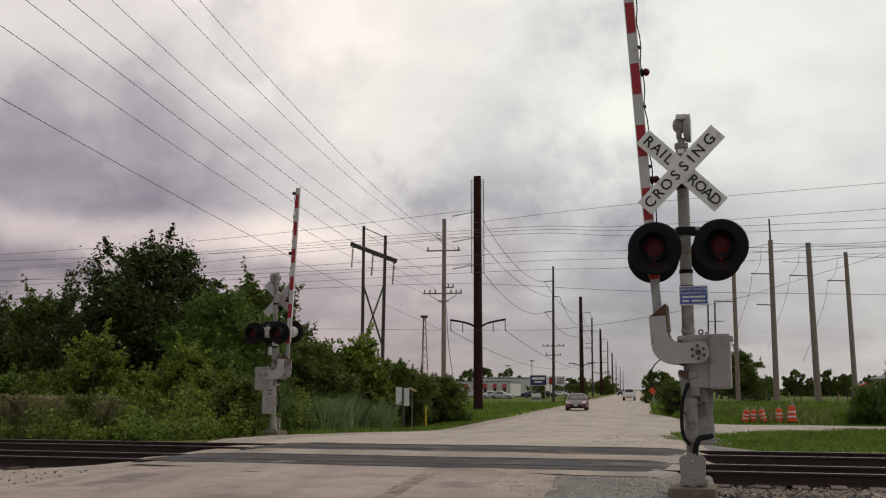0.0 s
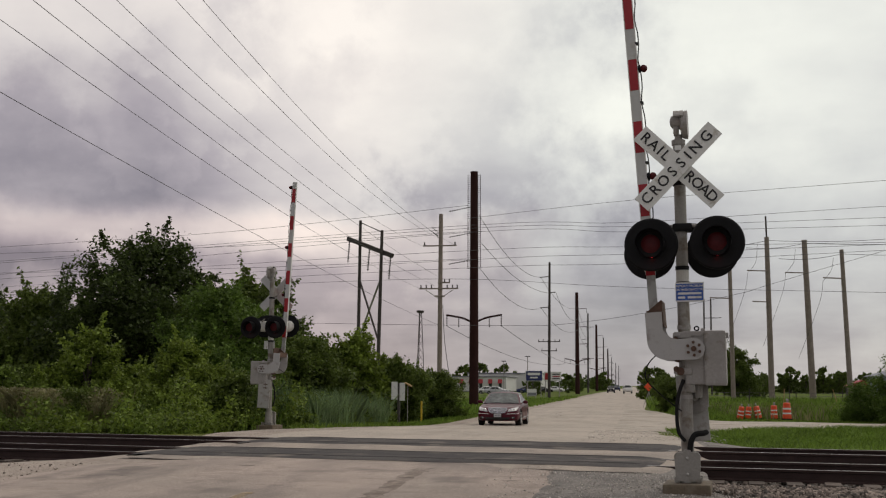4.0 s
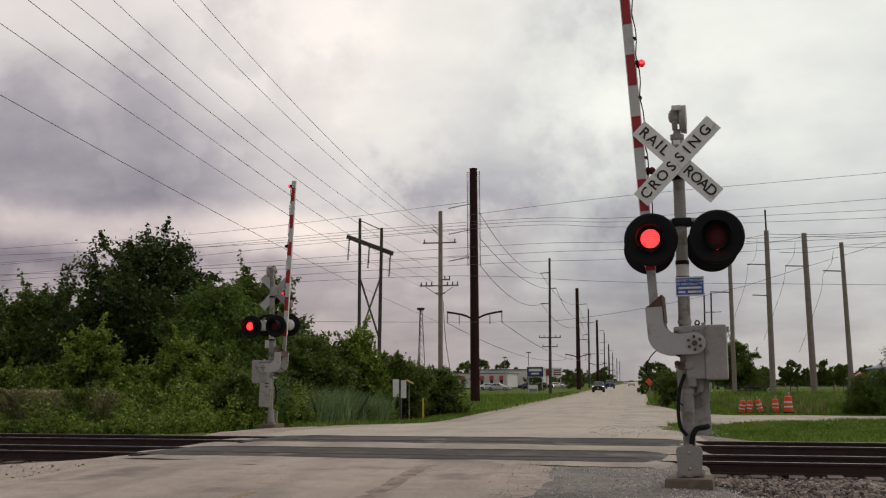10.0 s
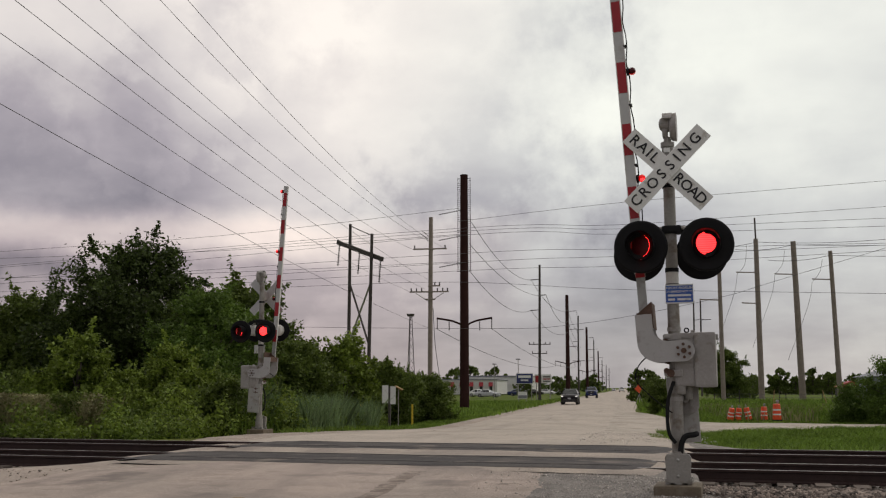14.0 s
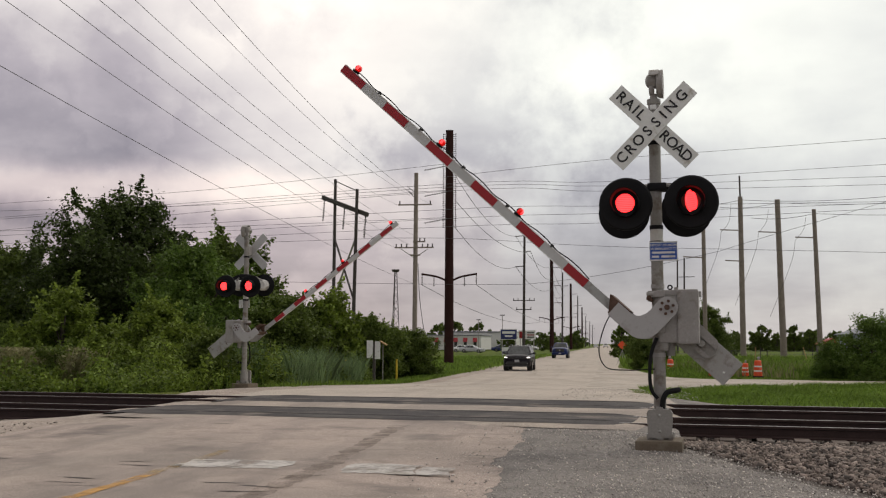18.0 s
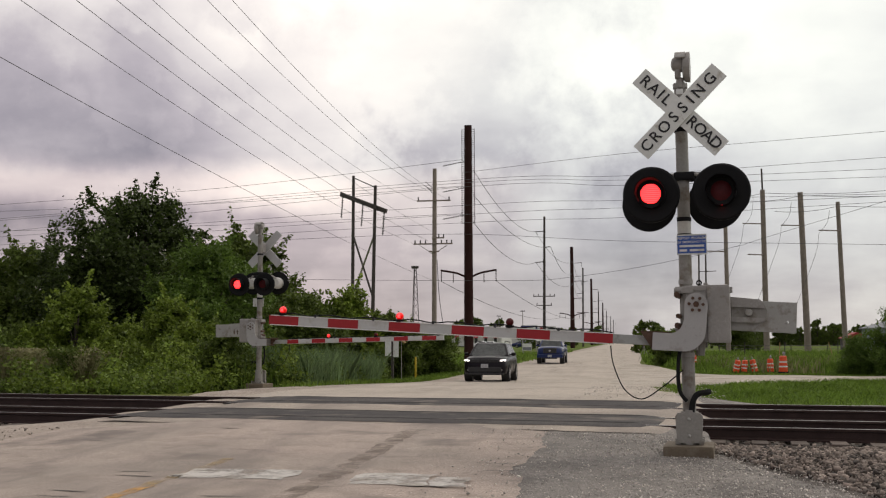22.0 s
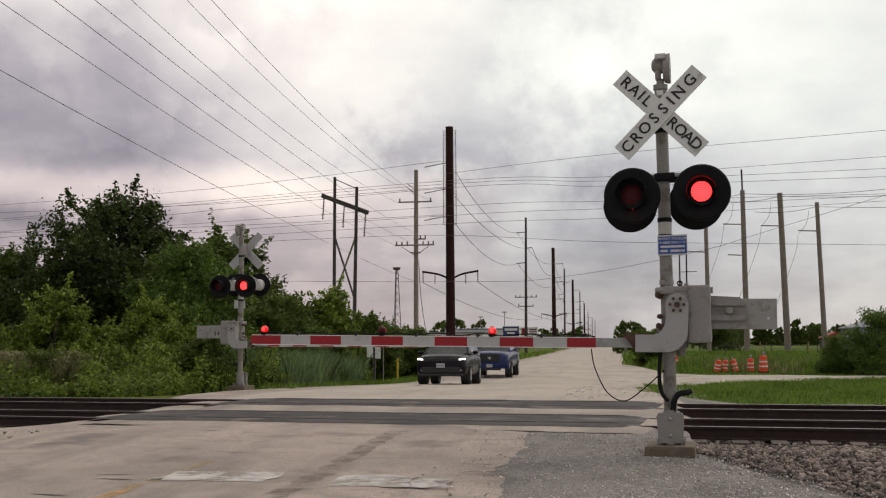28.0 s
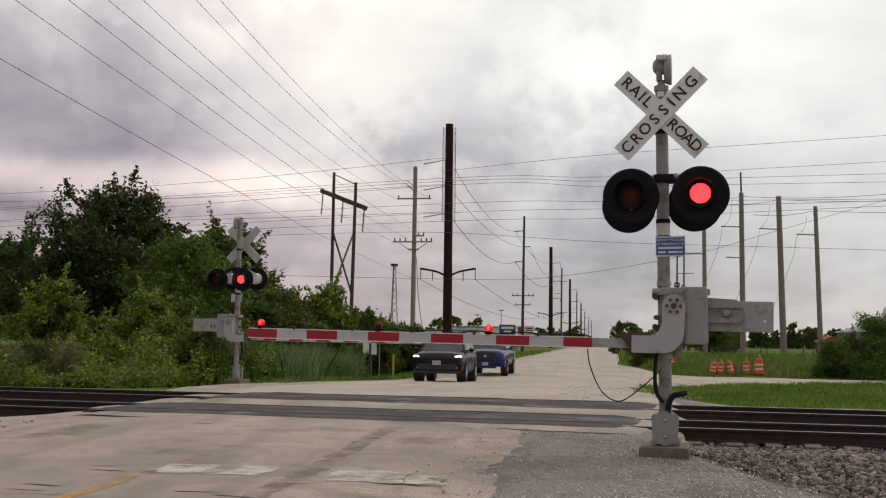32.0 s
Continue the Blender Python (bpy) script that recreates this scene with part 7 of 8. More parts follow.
for x, y, a, k in ((-17.4, 47.5, 60, 1.05), (-16.2, 52.0, 120, 1.08), (-12.6, 54.5, 200, 0.86), (-12.9, 57.2, 290, 0.80), (-15.5, 58.0, 30, 0.95), (-11.0, 60.0, 80, 0.66), (-12.6, 62.5, 10, 0.72), (-20.0, 55.0, 150, 1.15), (-19.0, 60.0, 100, 1.1), (-24.6, 40.5, 15, 0.62)):
    planted(bush, x, y, a, k)
shrub = first(make_tree("shrub", 3.4, 1.55, LEAF2, 47, 17000, 0.075, "bright yellow-green leafy shrub", "shrub", 0.05, 14), -18.3, 33.4, 0)
for x, y, a, k in ((-16.9, 34.6, 100, 0.66), (-14.7, 33.0, 180, 0.88), (-13.9, 34.2, 60, 0.66), (-21.3, 35.5, 260, 0.60), (-13.9, 52.0, 30, 1.36)):
    planted(shrub, x, y, a, k)
# rank growth in front of the trees
rank = first(make_tree("weed_clump", 2.1, 1.25, WEED, 71, 9000, 0.062, "rank green weed clump along the railway", "weeds", 0.03, 12), -20.5, 31.6, 0)
low = first(make_tree("weed_clump", 1.7, 1.2, LEAF2, 83, 7500, 0.060, "low yellow-green weed clump along the railway", "weeds", 0.03, 10), -15.6, 30.6, 0)
sprawl = first(make_tree("weed_clump", 1.9, 1.3, LEAF, 97, 8000, 0.062, "low dark green bramble clump", "weeds", 0.03, 11), -12.2, 31.4, 0)
rd = random.Random(19)
for i in range(22):
    x, y = -11.4 - 21 * (i + rd.random()) / 22, rd.uniform(29.2, 33.5)
    planted(rd.choice((rank, low, sprawl)), x, y, rd.uniform(0, 360), rd.uniform(0.55, 1.0) * (0.8 if y < 30.5 else 1.05))
# right-hand side
first_r = planted(bush, 2.6, 78, 40, 0.60)
planted(bush, 3.4, 84, 140, 0.62)
soft = first(make_tree("bush", 3.4, 2.1, LEAF4, 37, 26000, 0.058, "soft green bush at the edge of the field", "bush", 0.04, 17), 13.7, 58.8, 100)
planted(soft, 16.2, 58.5, 200, 1.02)
planted(soft, 11.9, 60.5, 20, 0.62)
far_tree = first(make_tree("tree", 6.0, 3.1, LEAF, 61, 3200, 0.26, "distant dark green tree", "tree", 0.08, 11), 1.6, 146, 90)
far_tree.scale = (0.75, 0.75, 0.75)
for x, y, a, k in ((3.4, 150, 10, 0.66), (18.0, 165, 10, 0.5), (-22, 232, 0, 0.85), (-18.5, 300, 70, 0.9), (-18.0, 345, 170, 0.95), (-48.5, 335, 40, 1.6), (-41.5, 342, 140, 1.5), (-56, 350, 240, 1.5), (-52, 338, 90, 1.3)):
    planted(far_tree, x, y, a, k)
planted(mid, 14.0, 157, 10, 1.25)
rd = random.Random(5)
for i in range(60):
    planted(far_tree, 22 + i * 1.7 + rd.uniform(-1.2, 1.2), 300 + rd.uniform(-20, 25), rd.uniform(0, 360), rd.choice((0.75, 0.85, 0.95, 1.0, 1.2)))
for i in range(12):
    planted(far_tree, -12 - i * 1.2 + rd.uniform(-1.0, 1.0), 420 + i * 22, rd.uniform(0, 360), rd.uniform(0.9, 1.3))
for i in range(6):
    planted(far_tree, 4 + rd.uniform(-1, 6), 230 + i * 45, rd.uniform(0, 360), rd.uniform(0.6, 1.0))

# woods along the horizon
rng = np.random.default_rng(3)
n = 26000
ang = rng.uniform(-1.2, 0.9, n)
dist = rng.uniform(750, 1100, n)
p = np.stack([dist * np.sin(ang), dist * np.cos(ang), np.abs(rng.normal(0, 4.0, n)) * (0.6 + 0.5 * np.sin(ang * 40) * np.sin(ang * 17)) - 0.5], 1)
keep = np.abs(p[:, 0] + 4) > 16
ob = new("far_woods", mass("far_woods", *leaf_quads(p[keep], rng.uniform(1.2, 3.0, keep.sum()), rng), LEAF3))
tagged(ob, "low dark line of woods at the horizon", "woods", kind="stuff")


def heights(xy):
    return np.array([ground_z(x, y) for x, y in xy])


def blades(name, xy, hgt, wid, lean, rng, material, label, category):
    """Upright tapering blades, each bent once."""
    n = len(xy)
    z = heights(xy)
    base = np.c_[xy, z]
    a = rng.uniform(0, 2 * np.pi, n)
    side = np.c_[np.cos(a), np.sin(a), np.zeros(n)] * wid[:, None]
    bend = np.c_[rng.normal(0, lean, n), rng.normal(0, lean, n), np.zeros(n)] * hgt[:, None]
    up_ = np.c_[np.zeros(n), np.zeros(n), hgt]
    m = base + up_ * 0.6 + bend * 0.35
    t = base + up_ + bend
    v = np.stack([base - side, base + side, m + side * 0.7, t, m - side * 0.7], 1).reshape(-1, 3)
    f = np.arange(5 * n).reshape(-1, 5)
    return tagged(new(name, mass(name, v, f, material)), label, category, kind="stuff")


def clump_noise(xy, scale, seed):
    return np.array([noise.noise(Vector((x * scale, y * scale, seed))) for x, y in xy])


# tall weeds between the tracks and the trees
rng = np.random.default_rng(8)
n = 90000
xy = np.c_[rng.uniform(-34, -9.9, n), rng.uniform(25.3, 36, n)]
xy = xy[(xy[:, 1] > 25.9 - (xy[:, 0] + 10) * 0.05 + 0.5 * clump_noise(xy, 0.5, 31)) & ((xy[:, 0] < -11.4) | (xy[:, 1] > 30.5))]
xy = xy[clump_noise(xy, 1.1, 33) > -0.22]
h = 0.25 + 1.3 * np.clip(clump_noise(xy, 0.85, 1) + 0.35, 0, 1.1) ** 1.3 + 0.3 * rng.random(len(xy))
h *= 0.40 + 0.75 * np.clip((xy[:, 1] - 25.6) / 3.0, 0, 1)
z = heights(xy) + h * rng.random(len(xy)) ** 0.5
kind = clump_noise(xy, 0.3, 14) + 0.25 * rng.normal(size=len(xy))
for label, material, pick in (("bright broad-leaved weeds along the railway", LEAF2, kind > 0.08), ("darker green weeds along the railway", WEED, kind <= 0.08)):
    ob = new("weeds", mass("weeds", *leaf_quads(np.c_[xy, z][pick], 0.035 + 0.045 * rng.random(pick.sum()), rng), material))
    tagged(ob, label, "weeds", kind="stuff")
n = 9000
xy = np.c_[rng.uniform(-34, -10.5, n), rng.uniform(28.6, 38, n)]
xy = xy[clump_noise(xy, 0.35, 9) > 0.0]
blades("tall_grass", xy, 0.5 + 0.8 * rng.random(len(xy)), 0.006 + 0.006 * rng.random(len(xy)), 0.28, rng, GRASS, "tall green grass among the weeds", "grass")
n = 12000
xy = np.c_[rng.uniform(-18.6, -15.2, n), rng.uniform(28.4, 31.0, n)]
xy = xy[clump_noise(xy, 0.4, 4) > -0.1]
dry = xy[:6500]
ob = new("weeds", mass("weeds", *leaf_quads(np.c_[dry, heights(dry) + 0.25 + 1.15 * rng.random(len(dry))], 0.03 + 0.05 * rng.random(len(dry)), rng), DRY))
tagged(ob, "straw-coloured seed heads among the weeds", "weeds", kind="stuff")
xy = xy[:4200]
blades("dry_grass", xy, 0.7 + 0.75 * rng.random(len(xy)), 0.006 + 0.007 * rng.random(len(xy)), 0.3, rng, DRY, "straw-coloured dry weeds", "grass")
# reeds near the far signal
n = 20000
xy = np.c_[rng.uniform(-15.5, -8.6, n), rng.uniform(31.5, 46, n)]
xy = xy[(xy[:, 0] < -0.236 * xy[:, 1] - 0.0) & (xy[:, 0] < -9.5 + 0.4 * clump_noise(xy, 0.4, 6)) & (clump_noise(xy, 0.8, 26) > -0.35)]
h = (0.55 + 0.75 * rng.random(len(xy))) * (0.8 + 0.7 * np.clip(clump_noise(xy, 0.5, 8) + 0.4, 0, 1))
blades("reeds", xy, h, 0.007 + 0.010 * rng.random(len(xy)), 0.30, rng, REED, "dense blue-green reeds beside the road", "reeds")
n = 22000
xy = np.c_[rng.uniform(-15.0, -8.9, n), rng.uniform(31.0, 44, n)]
xy = xy[(xy[:, 0] < -9.7 + 0.5 * clump_noise(xy, 0.5, 16)) & (xy[:, 0] < -0.225 * xy[:, 1])]
z = heights(xy) + 0.8 * rng.random(len(xy)) ** 0.8 * (0.5 + np.clip(clump_noise(xy, 0.6, 18) + 0.3, 0, 1))
ob = new("weeds", mass("weeds", *leaf_quads(np.c_[xy, z], 0.03 + 0.045 * rng.random(len(xy)), rng), WEED))
tagged(ob, "low green weeds among the reeds", "weeds", kind="stuff")
# mown verge on the left
n = 16000
xy = np.c_[rng.uniform(-11.5, -9.0, n), rng.uniform(30, 75, n)]
xy = xy[(xy[:, 0] > -10.6 - 0.02 * (xy[:, 1] - 30)) & (xy[:, 0] < -9.35 + 1.2 * np.clip((xy[:, 1] - 27) / 11, 0, 1) * 0.6 + 0.2 * clump_noise(xy, 0.6, 3))]
blades("verge_grass", xy, 0.08 + 0.14 * rng.random(len(xy)), 0.006 + 0.006 * rng.random(len(xy)), 0.4, rng, GRASS, "short green verge grass", "grass")
n = 9000
xy = np.c_[rng.uniform(-24, -8.6, n), rng.uniform(66, 165, n)]
blades("verge_grass", xy, 0.15 + 0.3 * rng.random(len(xy)), 0.03 + 0.03 * rng.random(len(xy)), 0.3, rng, GRASS, "rough green grass along the verge", "grass")
# grass between the tracks and the driveway on the right
n = 62000
xy = np.c_[rng.uniform(1.0, 15, n), rng.uniform(24.6, 47.2, n)]
xy[:, 1] = rng.uniform(24.6, 55, n)
edge = 0.5 + 0.35 * clump_noise(xy, 0.5, 2) + 0.12 * np.clip(32 - xy[:, 1], 0, 9)
xy = xy[(xy[:, 0] > edge) & (xy[:, 1] > 26.1 + 0.7 * clump_noise(xy, 0.7, 12) - 0.1 * xy[:, 0]) & (xy[:, 1] < along_edge(NEAR_EDGE, xy[:, 0]) + 0.1 + 0.4 * clump_noise(xy, 0.9, 22))]
blades("verge_grass", xy, 0.05 + 0.11 * rng.random(len(xy)) + 0.06 * (clump_noise(xy, 0.6, 7) > 0.1), 0.004 + 0.006 * rng.random(len(xy)), 0.6, rng, GRASS, "lush green grass beyond the tracks", "grass")
n = 62000
far_y = 57 + 70 * rng.random(n) ** 1.5
xy = np.c_[1.0 + (far_y - 40) * 0.62 * rng.random(n), far_y]
xy = xy[xy[:, 1] > along_edge(FAR_EDGE, xy[:, 0]) + 0.3 + 0.6 * clump_noise(xy, 0.6, 24)]
tall = np.clip((xy[:, 1] - along_edge(FAR_EDGE, xy[:, 0]) - 1.0 + 2 * clump_noise(xy, 0.15, 7)) / 6.0, 0.12, 1)
blades("field_weeds", xy, tall * (0.3 + 0.55 * rng.random(len(xy))), 0.02 + 0.03 * rng.random(len(xy)), 0.25, rng, GRASS, "tall green weeds in the field", "weeds")
n = 9000
xy = np.c_[rng.uniform(4, 26, n), rng.uniform(60, 84, n)]
xy = xy[(clump_noise(xy, 0.2, 17) > -0.05) & (xy[:, 1] > along_edge(FAR_EDGE, xy[:, 0]) + 2.0)]
blades("field_weeds", xy, 0.4 + 0.45 * rng.random(len(xy)), 0.02 + 0.02 * rng.random(len(xy)), 0.25, rng, DRY, "dry pale weeds in the field", "weeds")

# ---- loose stones ----


def stones(name, xyz, size, rng, material, label):
    """Broken stones: small uneven lumps."""
    block = np.array([(x, y, z) for x in (-1, 1) for y in (-1, 1) for z in (-1, 1)]) * 0.62
    fc = np.array([(0, 1, 3, 2), (4, 6, 7, 5), (0, 4, 5, 1), (2, 3, 7, 6), (0, 2, 6, 4), (1, 5, 7, 3)])
    n = len(xyz)
    v = (block[None] + 0.27 * rng.normal(size=(n, 8, 3)).clip(-1.4, 1.4)) * (size[:, None, None] * rng.uniform(0.6, 1.5, (n, 1, 3)))
    q, _ = np.linalg.qr(rng.normal(size=(n, 3, 3)))
    v = np.einsum("nij,nkj->nki", q, v) * [1, 1, 0.8] + xyz[:, None]
    f = (fc[None] + 8 * np.arange(n)[:, None, None]).reshape(-1, 4)
    return tagged(new(name, mass(name, v.reshape(-1, 3), f, material)), label, "stones", kind="stuff")


rng = np.random.default_rng(21)
n = 60000
xy = np.c_[rng.uniform(0.9, 5.6, n), rng.uniform(7.0, 16.6, n)]
lim = 13.2 - 2.4 * np.clip(xy[:, 0] - 0.95, 0, 2.6) + 0.25 * clump_noise(xy, 1.2, 3)
xy = xy[(xy[:, 1] > lim) & (xy[:, 1] < 15.45 - 0.108 * xy[:, 0] + 0.25 * clump_noise(xy, 1.5, 41))]
z = np.maximum([spill_z(x, y) for x, y in xy], -0.205) + 0.045 * rng.random(len(xy)) - 0.01
stones("ballast_stones", np.c_[xy, z], 0.010 + 0.033 * rng.random(len(xy)) ** 2.4, rng, BALLAST, "loose grey-brown ballast stones beside the track")
n = 6000
d = rng.uniform(0.9, 14, n)
s = rng.uniform(-3.2, 4.4, n)
pts = np.array([tuple(at_track(19.3, a, b)) for a, b in zip(d, s)])
pts[:, 2] = -0.215 + 0.01 * rng.random(n)
stones("ballast_stones", pts, 0.025 + 0.025 * rng.random(n), rng, BALLAST, "ballast stones between the ties")
n = 5000
d = rng.uniform(-24, -9.7, n)
s = rng.uniform(-4.6, 4.2, n)
pts = np.array([tuple(at_track(19.3, a, b)) for a, b in zip(d, s)])
pts[:, 2] = -0.215 + 0.01 * rng.random(n)
stones("ballast_stones", pts, 0.025 + 0.025 * rng.random(n), rng, BALLAST, "ballast stones between the ties")
n = 22000
xy = np.c_[rng.uniform(-2.2, 2.6, n), rng.uniform(5.5, 16, n)]
xy = xy[(rng.random(n) < 0.05 + 0.95 * np.clip((xy[:, 0] + 1.9) / 2.2, 0, 1) ** 1.5) & (xy[:, 1] < 13.6 - 2.4 * (xy[:, 0] - 0.95))]
stones("gravel_stones", np.c_[xy, [bank(x, y) - (0.018 if x > -1.1 else 0.0) for x, y in xy]], 0.004 + 0.009 * rng.random(len(xy)) ** 3, rng, PEBBLE, "small loose gravel on the shoulder")
n = 1100
xy = np.c_[rng.uniform(-11.0, -8.3, n), rng.uniform(10, 15.2, n)]
stones("gravel_stones", np.c_[xy, [bank(x, y) - 0.02 for x, y in xy]], 0.004 + 0.012 * rng.random(n) ** 3, rng, DULLSTONE, "loose gravel at the road edge")
n = 900
xy = np.c_[rng.uniform(-1.3, 2.0, n), rng.uniform(23.6, 36, n)]
stones("gravel_stones", np.c_[xy, [bank(x, y) - 0.012 for x, y in xy]], 0.006 + 0.010 * rng.random(n) ** 2, rng, PEBBLE, "loose gravel beyond the tracks")

# cracks and tar seams in the asphalt
rd = random.Random(12)


def crack(x, y, length, heading, width, material=TAR):
    verts, faces = [], []
    k = max(4, int(length / 0.12))
    for i in range(k + 1):
        w = width * (0.3 + rd.random()) * (1 - abs(2 * i / k - 1) ** 3)
        verts += [(x - w * math.sin(heading), y + w * math.cos(heading), bank(x, y) + 0.004), (x + w * math.sin(heading), y - w * math.cos(heading), bank(x, y) + 0.004)]
        x, y = x + 0.12 * math.cos(heading), y + 0.12 * math.sin(heading)
        heading += rd.uniform(-0.14, 0.14)
    faces = [(2 * i, 2 * i + 1, 2 * i + 3, 2 * i + 2) for i in range(k)]
    return tagged(raw("crack_mark", verts, faces, material), "dark crack in the worn asphalt", "crack", kind="structure")


for _ in range(26):
    crack(rd.uniform(-7.8, -1.6), rd.uniform(7.5, 15.6), rd.uniform(0.15, 0.6), rd.uniform(-0.3, 0.3), rd.uniform(0.008, 0.028))
painted("joint_mark", -3.16, -2.92, 5.0, 15.2, JOINT, "brown dirt-filled joint between the lanes", 0.09)
for y in (6.4, 8.6, 9.9, 12.4, 14.0):
    crack(-3.0 + rd.uniform(-0.25, 0.25), y + 0.4, rd.uniform(0.3, 0.7), rd.uniform(0.2, 1.2), 0.008, JOINT)
for _ in range(10):
    crack(rd.uniform(-7.0, -2.0), rd.uniform(26, 60), rd.uniform(1, 4), rd.choice((0.05, 1.5)), rd.uniform(0.02, 0.05))
crack(-4.4, 60, 60, 1.571, 0.035)

# ---- small things by the road ----


def barrel(at, tilt=0.0):
    root = thing("traffic_drum", at, "orange and white striped traffic drum with a warning lamp", "traffic drum", "traffic drums")
    bm = bmesh.new()
    prof = [(0.0, 0.0), (0.29, 0.0), (0.29, 0.05), (0.26, 0.07), (0.255, 0.30), (0.245, 0.31), (0.24, 0.55), (0.23, 0.56), (0.225, 0.80), (0.215, 0.81), (0.21, 0.98), (0.17, 1.02), (0.0, 1.03)]
    n = 20
    rings = [[bm.verts.new((r * math.cos(2 * math.pi * i / n), r * math.sin(2 * math.pi * i / n), z)) for i in range(n)] for r, z in prof[1:-1]]
    for a, b in zip(rings, rings[1:]):
        for i in range(n):
            bm.faces.new((a[i], a[(i + 1) % n], b[(i + 1) % n], b[i]))
    bm.faces.new(rings[0][::-1])
    bm.faces.new(rings[-1])
    part("drum", bm, ORANGE, root)
    for z0, z1, r in ((0.35, 0.44, 0.247), (0.62, 0.71, 0.232)):
        bm = bmesh.new()
        tube(bm, (0, 0, z0), (0, 0, z1), r, r - 0.004, 20, caps=False)
        part("white_band", bm, WHITE, root)
    bm = bmesh.new()
    bmesh.ops.create_cone(bm, cap_ends=True, segments=20, radius1=0.32, radius2=0.30, depth=0.09, matrix=Matrix.Translation((0, 0, 0.045)))
    part("rubber_ring", bm, RUBBER, root)
    bm = bmesh.new()
    ball(bm, (0.05, 0, 1.16), 0.10, 10, (1, 0.4, 1))
    box(bm, 0.0, 0.10, -0.04, 0.04, 1.0, 1.08, 0.01)
    part("warning_lamp", bm, HEADLAMP, root, "pale round warning lamp")
    return root


d0 = barrel(pose(8.15, 61.5, bank(8.15, 61.5) - 0.008) @ Matrix.Scale(0.93, 4))
for x, y, rx, k in ((7.55, 62.2, 0, 0.82), (6.72, 62.0, 12, 0.78), (6.1, 61.9, -6, 0.74), (5.65, 61.8, -14, 0.76), (3.75, 68.5, 0, 0.93)):
    copy_thing(d0, pose(x, y, bank(x, y) - 0.008, rx, 0, x * 40) @ Matrix.Scale(k, 4))

# orange diamond sign beside the road
sg = thing("road_sign", pose(1.05, 94, -0.65), "orange diamond road-work sign on a folding stand", "road sign")
bm = bmesh.new()
box(bm, -0.27, 0.27, -0.01, 0.01, -0.27, 0.27, 0.01)
part("panel", bm, ORANGE, sg, at=pose(0, 0, 1.75, 0, 45, 0))
for s in (-1, 1):
    bar(sg, "leg", (0, 0.05, 1.3), (s * 0.5, 0.3 * s, 0), 0.02, GALV)
bar(sg, "post", (0, 0.03, 0.6), (0, 0.03, 2.2), 0.02, GALV)
bm = bmesh.new()
box(bm, 0.9, 2.2, 0.0, 0.06, 0.4, 1.0, 0.02, pose(0, 0, 0, 0, 24, 0))
part("barrier_board", bm, ALU, sg, "leaning grey barrier board")

# marker post with two white boards and a small tan box
mp = thing("marker_post", pose(-10.9, 48.6, -0.85), "dark wooden post with two white boards and a tan box", "marker post")
bm = bmesh.new()
box(bm, -0.06, 0.06, -0.06, 0.06, -0.2, 2.1, 0.01)
part("post", bm, DARKWOOD, mp)
for x0, x1, z0, a in ((-0.34, -0.05, 1.35, 4), (0.06, 0.32, 1.30, -6)):
    bm = bmesh.new()
    box(bm, x0, x1, -0.09, -0.065, z0, z0 + 0.82, 0.008, pose(0, 0, 0, 0, 0, a))
    part("white_board", bm, WHITE, mp)
bm = bmesh.new()
box(bm, 0.25, 0.62, -0.12, 0.18, 2.02, 2.08, 0.01, Matrix.Translation((0.43, 0, 2.05)) @ Matrix.Rotation(radians(28), 4, "Y") @ Matrix.Translation((-0.43, 0, -2.05)))
part("tan_box", bm, TANBOX, mp, "tan wooden box lid")
bar(mp, "thin_stake", (0.42, 0, 0), (0.42, 0, 2.0), 0.018, GALV)
for x, y in ((-12.6, 50.0), (-10.4, 51.5)):
    mk = thing("marker_stake", pose(x, y, -0.85), "short yellow plastic marker stake in the grass", "marker stake", "yellow stakes")
    bm = bmesh.new()
    box(bm, -0.045, 0.045, -0.02, 0.02, 0, 1.25, 0.012)
    part("stake", bm, YELLOW, mk)

# billboards
for x0, x1, z0, z1, y, mat, label in ((-17.6, -14.85, 1.8, 3.5, 172.8, NAVY, "dark blue billboard with white lettering on posts"), (-14.15, -11.5, 1.85, 3.25, 167.3, WHITE, "white and red billboard on posts")):
    bb = thing("billboard", pose((x0 + x1) / 2, y, -0.7), label, "billboard", "billboards")
    w = (x1 - x0) / 2
    bm = bmesh.new()
    box(bm, -w, w, -0.06, 0.06, z0 + 0.7, z1 + 0.7, 0.03)
    part("board", bm, WHITE, bb)
    bm = bmesh.new()
    box(bm, -w + 0.08, w - 0.08, -0.085, -0.065, z0 + 0.78, z1 + 0.62, 0.0)
    part("board_face", bm, mat, bb)
    if mat is NAVY:
        for a, b, c, d in ((-0.75, 0.75, 0.95, 1.35), (-0.45, 0.45, 0.45, 0.7)):
            bm = bmesh.new()
            box(bm, a * w, b * w, -0.10, -0.088, z0 + 0.7 + c, z0 + 0.7 + d)
            part("text_bar", bm, WHITE, bb)
    else:
        for a, b in ((-0.9, -0.55), (-0.45, -0.2)):
            bm = bmesh.new()
            box(bm, a * w, b * w, -0.10, -0.088, z0 + 0.85, z1 + 0.5)
            part("red_panel", bm, REDSHEET, bb)
        for k in range(3):
            bm = bmesh.new()
            box(bm, 0.0, w * 0.85, -0.10, -0.088, z0 + 0.95 + k * 0.34, z0 + 1.12 + k * 0.34)
            part("text_bar", bm, REDSHEET if k % 2 else INK, bb)
    for s in (-0.8, 0.8):
        bar(bb, "post", (s * w, 0.08, 0), (s * w, 0.08, z0 + 1.0), 0.07, GALV)
